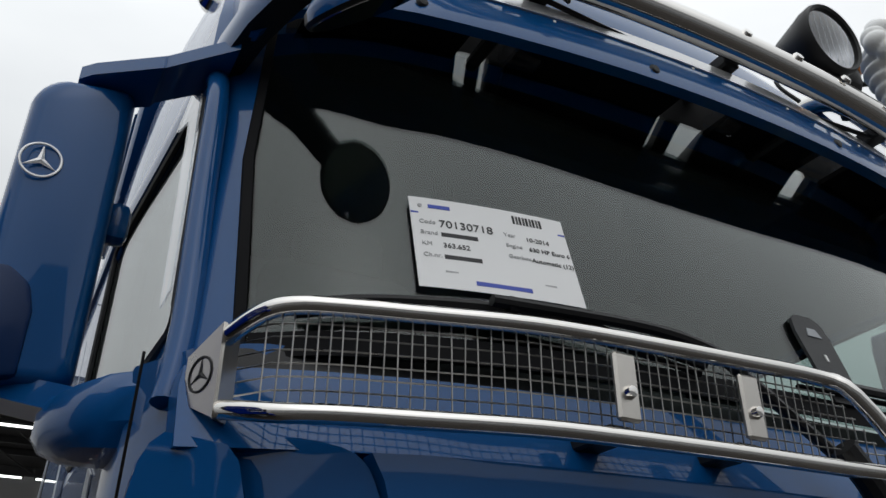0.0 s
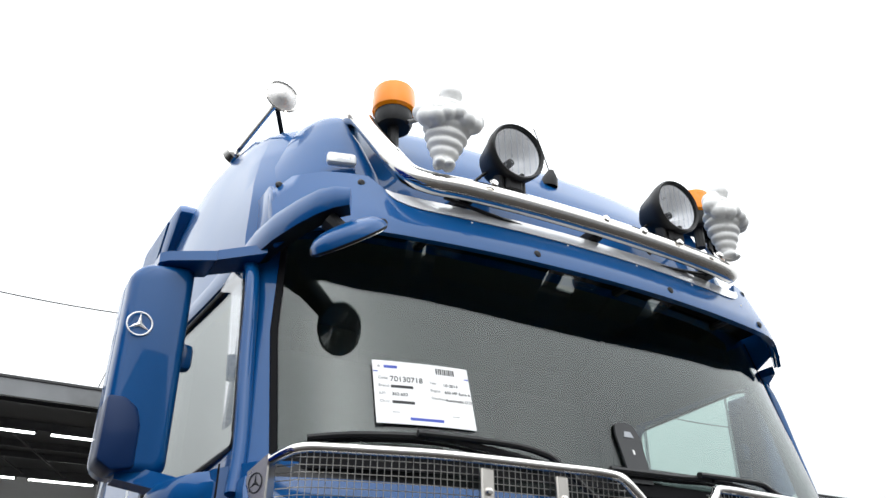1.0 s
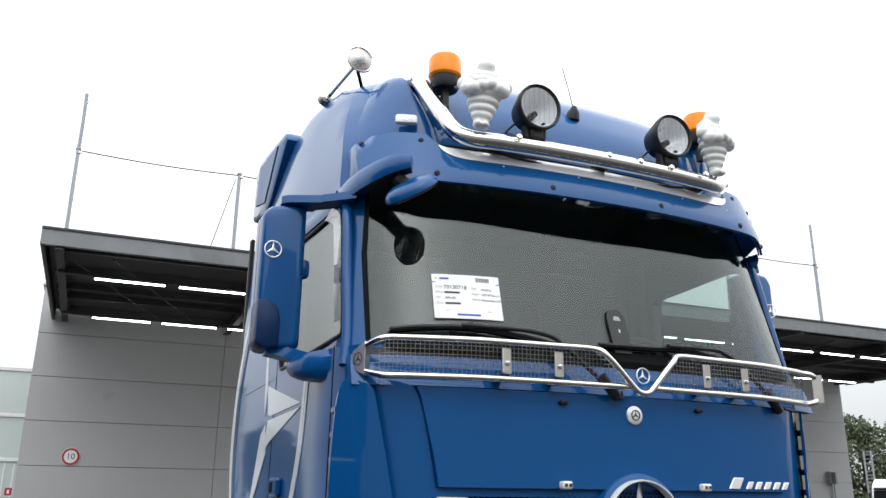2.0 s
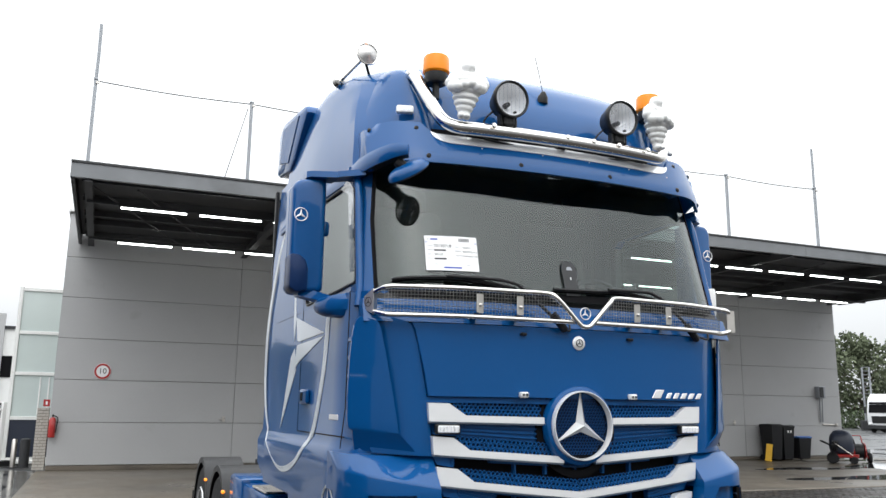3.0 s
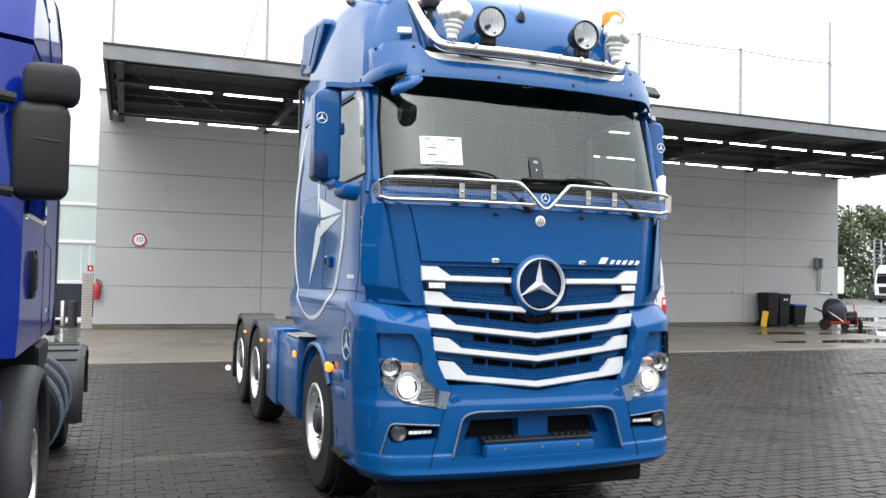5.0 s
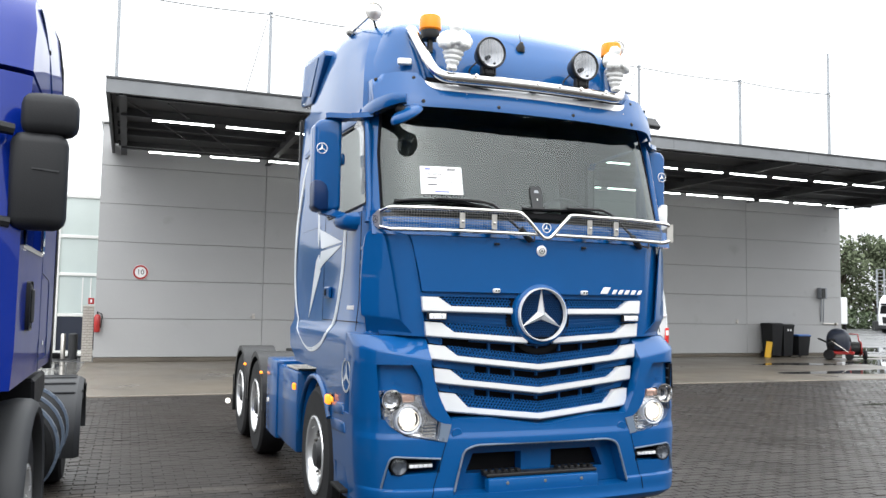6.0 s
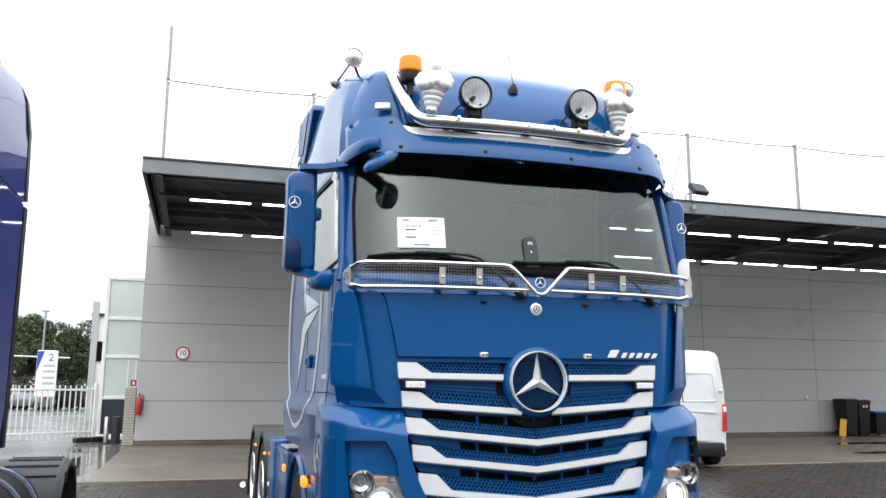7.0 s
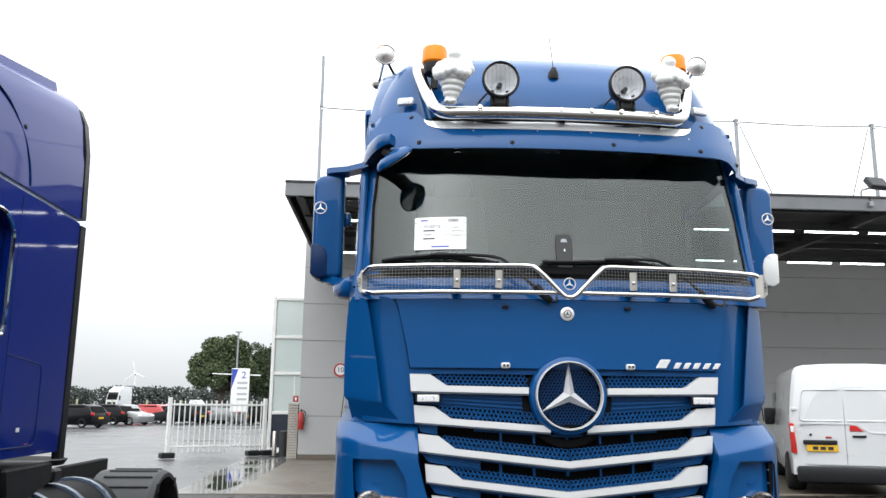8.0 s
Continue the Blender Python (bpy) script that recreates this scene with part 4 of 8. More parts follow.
# windscreen, side glass, cabin
part("windscreen", ruled([(-1.092, 2.36), (-1.087, 2.8), (-1.05, 3.21)], [(1.092, 2.36), (1.087, 2.8), (1.05, 3.21)], f_glass, 0.004, 0.005, 36, 4), GLASS, truck, "large curved windscreen reflecting the grey sky")
for s in (-1, 1):
    part("windscreen_seal", ruled([(s * 1.094, 2.36), (s * 1.089, 2.8), (s * 1.052, 3.2)], [(s * 1.08, 2.36), (s * 1.075, 2.8), (s * 1.038, 3.2)], f_glass, 0.0, 0.014, 2, 4), DARK, truck)
for s in (-1, 1):
    part("side_window", ruled([(0.38, 2.43), (0.5, 3.0), (0.62, 3.06)], [(1.36, 2.41), (1.36, 3.0), (1.36, 3.06)], lambda y, z: s * (side_x(y, z) - 0.006), 0, 0.004, 10, 2, plane="yz"), SIDEGLASS, truck, "pale tinted side window")
    fr = tube([(s * side_x(p.x, p.y), p.x, p.y) for p in round_path([(0.38, 2.5, 0), (0.37, 2.44, 0), (1.36, 2.41, 0), (1.36, 3.04, 0), (0.64, 3.05, 0), (0.49, 2.99, 0), (0.38, 2.48, 0)], 0.05)], 0.008, 6)
    part("window_seal", fr, BLACK, truck)
    part("door_pillar", tube(smooth_path([(s * 1.165, 0.315, 2.3), (s * 1.15, 0.345, 2.44), (s * 1.145, 0.405, 2.7), (s * 1.138, 0.465, 2.97), (s * 1.136, 0.54, 3.07), (s * 1.145, 0.72, 3.095), (s * 1.18, 1.4, 3.095)], 5), 0.022, 12), BLUE, truck, "rounded blue door pillar")
    part("wind_deflector", ruled([(0.36, 2.5), (0.48, 2.99), (0.6, 3.08)], [(0.45, 2.5), (0.58, 2.98), (0.72, 3.04)], lambda y, z: s * (side_x(y, z) + 0.016), 0, 0.004, 3, 2, plane="yz"), LENSGLASS, truck, "clear window wind deflector")
part("dashboard", slices([[(-1.04, 0.25 + k, 2.3), (1.04, 0.25 + k, 2.3), (1.04, 0.25 + k, 2.36 + h), (-1.04, 0.25 + k, 2.36 + h)] for k, h in ((0.02, 0.0), (0.2, 0.04), (0.5, 0.05), (0.6, 0.0))]), CABINLIGHT, truck, "beige grey dashboard top")
part("cabin_rear_wall", box((0, 2.1, 2.95), (2.2, 0.06, 1.2), 0.01), CABIN, truck)
part("cabin_ceiling", box((0, 1.4, 3.5), (1.9, 1.3, 0.04), 0.01), CABIN, truck)
for s in (-1, 1):
    cur = bmesh.new()
    ruled([(1.4, 2.4), (1.4, 3.3)], [(2.05, 2.4), (2.05, 3.3)], lambda y, z: s * (1.1 + 0.02 * math.sin(y * 60)), 0, 0.01, 60, 1, cur, "yz")
    part("curtain", cur, CABIN, truck)
    seat = box((s * 0.55, 1.0, 2.35), (0.52, 0.55, 0.2), 0.06, 2)
    part("seat_cushion", seat, ANTHRA, truck)
    sb = box((s * 0.55, 1.3, 2.75), (0.5, 0.16, 0.75), 0.07, 3, rot=(-10, 0, 0))
    box((s * 0.55, 1.37, 3.18), (0.3, 0.12, 0.2), 0.05, 2, sb)
    part("seat_back", sb, CABIN, truck)
part("steering_wheel", tube([(0.56 + 0.23 * math.cos(a / 24 * 6.2832), 0.62 + 0.08 * math.sin(a / 24 * 6.2832), 2.42 + 0.19 * math.sin(a / 24 * 6.2832)) for a in range(25)], 0.016, 8), BLACK, truck)
# sensor as a flat pad outside the glass, toned to fit the camera's view
hol = part("sensor_housing", ruled([(-0.034, 2.4), (-0.036, 2.48), (-0.038, 2.56), (-0.03, 2.59), (-0.012, 2.603)], [(0.05, 2.4), (0.056, 2.48), (0.06, 2.56), (0.052, 2.59), (0.034, 2.603)], f_glass, -0.008, 0.007, 6, 2), GREYPL, truck, "flat dark sensor pad set outside the glass to fit the view")
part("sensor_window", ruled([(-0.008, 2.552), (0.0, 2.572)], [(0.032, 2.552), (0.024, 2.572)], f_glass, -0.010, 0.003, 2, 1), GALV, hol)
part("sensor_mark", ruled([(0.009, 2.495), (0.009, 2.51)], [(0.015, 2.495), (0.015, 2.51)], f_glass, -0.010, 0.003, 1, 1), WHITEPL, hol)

# bonnet flap, cowl and corner panels
part("bonnet_flap", ruled([(-0.853, 1.832), (-0.875, 1.95), (-0.925, 2.17), (-0.94, 2.205)], [(0.853, 1.832), (0.875, 1.95), (0.925, 2.17), (0.94, 2.205)], f_low, 0.0, 0.03, 28, 3), BLUE, truck, "wide blue bonnet flap")
f_cowl = lambda x, z: 0.03 + 0.35 * (z - 2.21) + 0.05 * x * x + 0.055 * x ** 4
part("cowl", ruled([(-1.165, 2.212), (-1.165, 2.3), (-1.16, 2.335)], [(1.165, 2.212), (1.165, 2.3), (1.16, 2.335)], f_cowl, 0.0, 0.06, 32, 2), BLUE, truck, "blue cowl below the windscreen")
part("wiper_tray", ruled([(-1.10, 2.338), (-1.095, 2.372)], [(1.10, 2.338), (1.095, 2.372)], f_cowl, 0.012, 0.06, 32, 1), BLACK, truck, "black wiper tray")
part("glass_border", ruled([(-1.076, 2.362), (-1.076, 2.405)], [(1.076, 2.362), (1.076, 2.405)], f_glass, -0.0005, 0.003, 24, 1), DARK, truck, "black printed lower border of the glass")


def f_side(x, z):
    """The corner panels beside flap and grille."""
    a = abs(x)
    return 0.085 + 1.35 * max(0.0, a - 0.88) ** 1.6 + 0.02 * max(0, 1.7 - z)


for s in (-1, 1):
    A = [(s * 0.812, 1.531), (s * 0.838, 1.7), (s * 0.856, 1.83), (s * 0.89, 2.0), (s * 0.924, 2.15), (s * 0.955, 2.206), (s * 1.02, 2.228)]
    B = [(s * 1.1, 1.545), (s * 1.15, 1.7), (s * 1.165, 1.83), (s * 1.17, 2.0), (s * 1.17, 2.15), (s * 1.17, 2.206), (s * 1.17, 2.232)]
    part("corner_panel", ruled(soft(A), soft(B), f_side, 0.0, 0.05, 12, 1), BLUE, truck, "blue corner panel beside the bonnet flap")
    # the deflector stands proud of the panel, with a fold above its lower tip
    def f_wing(x, z):
        k = max(0.0, min(1.0, (1.645 + 0.12 * (abs(x) - 1.0) - z) / 0.1))
        return f_side(x, z) - 0.052 * (1 - k) + 0.012 * k
    A = [(1.135, 2.222), (1.108, 2.212), (1.094, 2.19), (1.086, 2.15), (1.07, 2.06), (1.052, 1.957), (1.031, 1.83), (1.011, 1.703), (1.003, 1.652), (1.0, 1.643), (0.99, 1.632), (0.94, 1.585), (0.888, 1.536)]
    B = [(1.176, 2.236), (1.19, 2.224), (1.2, 2.2), (1.207, 2.15), (1.213, 2.06), (1.217, 1.957), (1.219, 1.83), (1.217, 1.703), (1.212, 1.675), (1.208, 1.667), (1.192, 1.655), (1.182, 1.61), (1.168, 1.556)]
    part("air_deflector", ruled([(s * u, v) for u, v in A], [(s * u, v) for u, v in B], f_wing, 0.0, 0.016, 10, 1), BLUE, truck, "raised blue corner air deflector", sharp=18)
    for k in range(5):
        z = 1.74 + 0.095 * k
        part("deflector_vane", box((s * 1.196, f_side(1.19, z) + 0.002, z), (0.03, 0.07, 0.028), 0.005), BLUE, truck)
    # dark sheet stands in for shade in the channel behind the deflector
    part("deflector_shadow_wall", ruled([(s * 1.11, 1.66), (s * 1.13, 2.16)], [(s * 1.196, 1.68), (s * 1.196, 2.18)], f_side, -0.01, 0.006, 4, 3), DARK, truck, "dark sheet for the shade inside the air channel")

# grille
part("grille_backing", ruled([(-0.74, 1.0), (-0.81, 1.5), (-0.85, 1.825)], [(0.74, 1.0), (0.81, 1.5), (0.85, 1.825)], f_low, 0.105, 0.02, 20, 2), DARK, truck, "black grille opening")


def v_drop(x, d):
    """How far a strip hangs lower towards the middle."""
    return d * (1 - min(1.0, abs(x) / 0.85))


def honeycomb(x0, x1, zlo, zhi, drop, pitch=0.0235):
    """A pierced plate of hexagonal cells between x0 and x1."""
    V, F = [], []
    rowh = pitch * 0.866
    rows = max(2, int(round((zhi - zlo) / rowh)))
    cols = int((x1 - x0) / pitch)
    for r in range(rows):
        for c in range(cols):
            cx = x0 + (c + 0.5 + 0.5 * (r % 2)) * (x1 - x0) / cols
            if cx > x1:
                continue
            cz = zlo + (r + 0.5) * (zhi - zlo) / rows - v_drop(cx, drop)
            y = f_low(cx, cz) + 0.035
            o = len(V)
            for rad, dy in ((pitch * 0.585, 0.0), (pitch * 0.40, 0.0), (pitch * 0.36, 0.012)):
                for k in range(6):
                    a = math.pi / 6 + k * math.pi / 3
                    V.append((cx + rad * math.cos(a), y + dy, cz + rad * math.sin(a)))
            for k in range(6):
                j = (k + 1) % 6
                F += [(o + k, o + j, o + 6 + j, o + 6 + k), (o + 6 + k, o + 6 + j, o + 12 + j, o + 12 + k)]
    return V, F


STRIPS = [(0.855, 1.798, 1.706, 0.012, 0.215), (0.83, 1.632, 1.542, 0.055, 0.1), (0.806, 1.482, 1.392, 0.085, 0.0), (0.766, 1.325, 1.235, 0.09, 0.0), (0.728, 1.165, 1.05, 0.085, 0.0)]
for xe, zt, zb, drop, gap in STRIPS:
    for s in (-1, 1):
        n = 14
        lo, hi = [], []
        xs = [xe, xe - 0.11, xe - 0.135, xe - 0.17, xe - 0.2] + [gap + (xe - 0.24 - gap) * (1 - k / n) for k in range(n + 1)]
        for a in xs:
            d = v_drop(a, drop) - v_drop(xe, drop)
            top = zt if a >= xe - 0.111 else zb + 0.034 + (zt - zb - 0.034) * max(0.0, (a - (xe - 0.2)) / 0.09)
            lo.append((s * (a - (0.008 if a == xe else 0)), zb - d))
            hi.append((s * a, top - d))
        st = part("grille_strip", ruled(lo, hi, f_low, 0.0, 0.045, 3), SATIN, truck, "bright satin chrome grille strip")
        # grey line paints in the shaded lower bevel of the chrome
        part("strip_edge", ruled([(u, v - 0.009) for u, v in lo], lo, f_low, 0.006, 0.03, 2), GREYTRIM, st, "grey line for the shaded underside of the strip")
        x_in = max(gap, 0.0)
        a, b_ = (x_in + 0.002, xe - 0.135)
        V, F = honeycomb(a if s > 0 else -b_, b_ if s > 0 else -a, zb + 0.03, zt + 0.01, drop)
        raw("grille_mesh", V, F, BLUEMATT, truck)["label"] = "blue pierced honeycomb grille insert"
part("grille_top_frame", ruled([(-0.865, 1.8), (-0.866, 1.828)], [(0.865, 1.8), (0.866, 1.828)], f_low, 0.022, 0.03, 24, 1), BLUEMATT, truck, "blue frame above the grille")
# slats in the openings between the strips
for (xe, zt, zb, drop, gap), (xe2, zt2, zb2, drop2, gap2) in zip(STRIPS, STRIPS[1:]):
    xf = 0.23 if gap > 0.2 else (0.7 if gap == 0.1 else 0.47)
    for s in (-1, 1):
        bb = ruled([(s * (xe - 0.02), zb - 0.01), (s * (xe2 - 0.02), zt2 + 0.008)], [(s * xf, zb - 0.01 - v_drop(xf, drop)), (s * xf, zt2 - v_drop(xf, drop2) + 0.008)], f_low, 0.05, 0.03, 4, 1)
        fl_ = part("grille_filler", bb, BLUEMATT, truck)
        for k in range(3):
            u = (k + 0.8) / 3.6
            za, zb_ = zb - 0.01 + (zt2 - zb + 0.018) * u, zb - 0.01 - v_drop(xf, drop) + (zt2 - v_drop(xf, drop2) - zb + v_drop(xf, drop) + 0.018) * u
            part("filler_slat", ruled([(s * (xe2 - 0.09), za - 0.004), (s * (xe2 - 0.09), za + 0.004)], [(s * xf, zb_ - 0.004), (s * xf, zb_ + 0.004)], f_low, 0.038, 0.014, 4, 1), BLUEMATT, fl_)
    sl = bmesh.new()
    zc = (zb + zt2) / 2
    ruled([(-0.5, zc + 0.004 - 0.02), (-0.5, zc + 0.016 - 0.02)], [(0, zc + 0.004 - drop * 0.9), (0, zc + 0.016 - drop * 0.9)], f_low, 0.055, 0.03, 8, 1, sl)
    ruled([(0, zc + 0.004 - drop * 0.9), (0, zc + 0.016 - drop * 0.9)], [(0.5, zc + 0.004 - 0.02), (0.5, zc + 0.016 - 0.02)], f_low, 0.055, 0.03, 8, 1, sl)
    part("grille_slat", sl, BLUEMATT, truck)
    for k in (-0.36, -0.18, 0, 0.18, 0.36):
        part("grille_rib", box((k, f_low(k, zc) + 0.07, zc - drop * 0.5), (0.012, 0.03, 0.1)), BLUEMATT, truck)
for s in (-1, 1):
    lm = part("strobe_lamp", box((s * 0.755, f_low(0.755, 1.67) - 0.002, 1.668), (0.135, 0.04, 0.05), 0.008), BLACK, truck, "small white strobe lamp in a black frame")
    part("lens", box((s * 0.755, f_low(0.755, 1.67) - 0.022, 1.668), (0.118, 0.008, 0.036), 0.004), REFLECTOR, lm)
    for k in range(6):
        part("lens_rib", box((s * 0.755 - 0.05 + 0.02 * k, f_low(0.755, 1.67) - 0.027, 1.668), (0.004, 0.004, 0.034)), LENSGLASS, lm)

# large round emblem
part("emblem_rim", lathe([(0.178, 0.0), (0.212, 0.0), (0.214, 0.02), (0.205, 0.045), (0.186, 0.052), (0.178, 0.03)], 48, p=(0.0, 0.035, 1.69), d=(0, -1, 0), close=True), BLUE, truck, "blue rim of the round emblem")
em = part("emblem_disc", lathe([(0, 0.0), (0.18, 0.0), (0.18, 0.02), (0, 0.02)], 40, p=(0.0, 0.03, 1.69), d=(0, -1, 0)), DARK, truck, "dark disc behind the emblem")
V, F = [], []
for r in range(-9, 10):
    for c in range(-10, 11):
        cx, cz = (c + 0.5 * (r % 2)) * 0.0185, r * 0.016
        if math.hypot(cx, cz) < 0.162:
            o = len(V)
            for rad, dy in ((0.0108, 0.0), (0.0075, 0.0), (0.0068, 0.006)):
                V += [(cx + rad * math.cos(math.pi / 6 + k * math.pi / 3), -0.0 + dy, 1.69 + cz + rad * math.sin(math.pi / 6 + k * math.pi / 3)) for k in range(6)]
            for k in range(6):
                j = (k + 1) % 6
                F += [(o + k, o + j, o + 6 + j, o + 6 + k), (o + 6 + k, o + 6 + j, o + 12 + j, o + 12 + k)]
raw("emblem_mesh", V, F, NAVYMESH, em)["label"] = "dark blue pierced mesh behind the emblem"
three_spoke(0.184, 0.011, 0.04, SATIN, truck, pose(0.0, -0.005, 1.69, 90), "round_emblem", "chrome ring with three spokes")
# near-black ring painted in as the shade of the gap round the emblem
dv = lathe([(0.205, 0), (0.245, 0), (0.245, 0.02), (0.205, 0.02)], 40, p=(0, 0.06, 1.66), d=(0, -1, 0), close=True)
part("emblem_shadow_gap", dv, DARK, truck)
bd = part("bonnet_badge", lathe([(0, 0), (0.038, 0), (0.038, 0.006), (0.032, 0.01), (0, 0.012)], 28, p=(0, 0.0, 2.13), d=(0, -1, 0)), SATIN, truck, "small round silver badge")
three_spoke(0.022, 0.004, 0.004, GREYPL, bd, pose(0, -0.012, 2.13, 90), "badge_mark")
for s in (-1, 1):
    part("washer_jet", box((s * 0.34, -0.008 + f_low(0.34, 2.17), 2.165), (0.035, 0.03, 0.016), 0.005), BLACK, truck)
    wl_ = part("position_lamp", box((s * 0.342, f_low(0.34, 1.84) - 0.014, 1.846), (0.046, 0.035, 0.03), 0.006), WHITEPL, truck, "small white position lamp")
    for k in (-1, 1):
        part("lamp_eye", box((s * 0.342 + k * 0.01, f_low(0.34, 1.84) - 0.033, 1.846), (0.012, 0.004, 0.012)), GREYPL, wl_)
# model lettering drawn as plain slanting bars
x = 0.49
for k, (w, h) in enumerate(((0.095, 0.048), (0.05, 0.032), (0.05, 0.032), (0.054, 0.032), (0.054, 0.032), (0.05, 0.032))):
    y0, bl = f_low(x, 1.85) - 0.005, bmesh.new()
    prism([(x, 1.842), (x + w * 0.62, 1.842), (x + w * 0.62 + h * 0.6, 1.842 + h), (x + h * 0.6, 1.842 + h)], y0, y0 + 0.008, "y", 0.003, 1, bl)
    part("letter_bar", bl, SATIN, truck)
    x += w + 0.006

# bumper with lamps
def bump_loop(z):
    hw = lerp(z, [(0.38, 1.17), (0.45, 1.225), (0.8, 1.25), (1.5, 1.255)])
    pts = []
    for i in range(57):
        x = hw * math.sin(math.pi * (i / 56 - 0.5))
        pts.append((x, f_bump(x * 1.255 / hw, z), z))
    y0 = pts[-1][1]
    return pts + [(hw, 0.45, z), (hw, 0.84, z), (hw - 0.25, 0.84, z), (hw - 0.25, 0.55, z), (0.6, 0.35, z), (-0.6, 0.35, z), (-hw + 0.25, 0.55, z), (-hw + 0.25, 0.84, z), (-hw, 0.84, z), (-hw, 0.45, z)]


bumper = slices([[(x, y + 0.05 * (1 - min(1.0, (z - 0.375) / 0.05)) ** 2 - 0.016 * math.exp(-((z - 0.435) / 0.02) ** 2) if y < 0.3 else y, z) for x, y, _ in bump_loop(z)] for z in (0.375, 0.385, 0.4, 0.42, 0.435, 0.45, 0.47, 0.5, 0.545, 0.549, 0.562, 0.566, 0.6, 0.72, 0.868, 0.874, 0.89, 0.908, 0.914, 1.0)])
op = [(-0.66, 0.52), (0.66, 0.52), (0.585, 0.8), (0.5, 0.835), (-0.5, 0.835), (-0.585, 0.8)]
fog = [(0.745, 0.66), (1.055, 0.648), (1.08, 0.7), (1.066, 0.752), (1.04, 0.762), (0.745, 0.744)]
cut = [prism(op, -0.3, 0.06, "y"), prism(fog, -0.3, 0.13, "y"), prism([(-u, v) for u, v in fog][::-1], -0.3, 0.13, "y")]
void = [(0.115, 0.625), (0.53, 0.625), (0.475, 0.755), (0.115, 0.755)]
cut += [prism(void, -0.3, 0.4, "y"), prism([(-u, v) for u, v in void][::-1], -0.3, 0.4, "y")]
steps = [prism([(0.4, 0.44), (0.78, 0.44), (0.78, 0.62), (0.5, 0.62)], s0, s1, "x") for s0, s1 in ((-1.4, -1.12), (1.12, 1.4))]
grl = prism([(-0.72, 1.045), (0, 0.945), (0.72, 1.045), (0.76, 1.2), (-0.76, 1.2)], -0.3, 0.12, "y")
lampcut = [(0.7, 0.853), (0.76, 0.857), (0.972, 0.892), (1.066, 0.952), (1.11, 1.02), (1.12, 1.1), (0.66, 1.1), (0.664, 0.968)]
cut += [prism(lampcut, -0.3, 0.14, "y"), prism([(-u, v) for u, v in lampcut][::-1], -0.3, 0.14, "y")]
part("bumper", carve(bumper, cut + steps + [grl]), BLUE, truck, "deep blue front bumper", sharp=30)
part("step_plate", box((-1.2, 0.6, 0.47), (0.16, 0.3, 0.025), 0.006), CHASSIS, truck)
part("step_plate", box((1.2, 0.6, 0.47), (0.16, 0.3, 0.025), 0.006), CHASSIS, truck)
part("opening_trim", tube([(u, f_bump(u, v) - 0.004, v) for u, v in ((p.x, p.y) for p in round_path([(-0.655, 0.54, 0), (-0.585, 0.8, 0), (-0.5, 0.83, 0), (0.5, 0.83, 0), (0.585, 0.8, 0), (0.655, 0.54, 0)], 0.05))], 0.008, 8), GREYTRIM, truck, "grey trim round the lower opening")
# dark sheet stands in for the shade inside the intake openings
part("intake_backing", box((0, 0.16, 0.69), (1.1, 0.02, 0.16)), DARK, truck)
# added dark beam stands in for the black shade under the bumper
part("underrun_beam", box((0, 0.3, 0.29), (2.1, 0.1, 0.18), 0.02), CHASSIS, truck, "dark beam added for the shade below the bumper")
part("intake_ledge", box((0, -0.005, 0.621), (0.84, 0.1, 0.022), 0.006), BLACK, truck, "dark ledge above the plate holder")
for s in (-1, 1):
    for k in range(6):
        part("intake_tread", box((s * 0.28 - 0.13 + 0.05 * k, 0.02, 0.638), (0.03, 0.06, 0.02), 0.004), BLACK, truck)
part("plate_holder", box((0, -0.04, 0.545), (0.84, 0.08, 0.125), 0.02, 2), BLUE, truck, "empty blue number plate holder")
for k in (-0.28, 0.0, 0.28):
    part("plate_screw", lathe([(0, 0.006), (0.01, 0.005), (0.012, 0)], 10, p=(k, -0.079, 0.575), d=(0, -1, 0)), STEEL, truck)
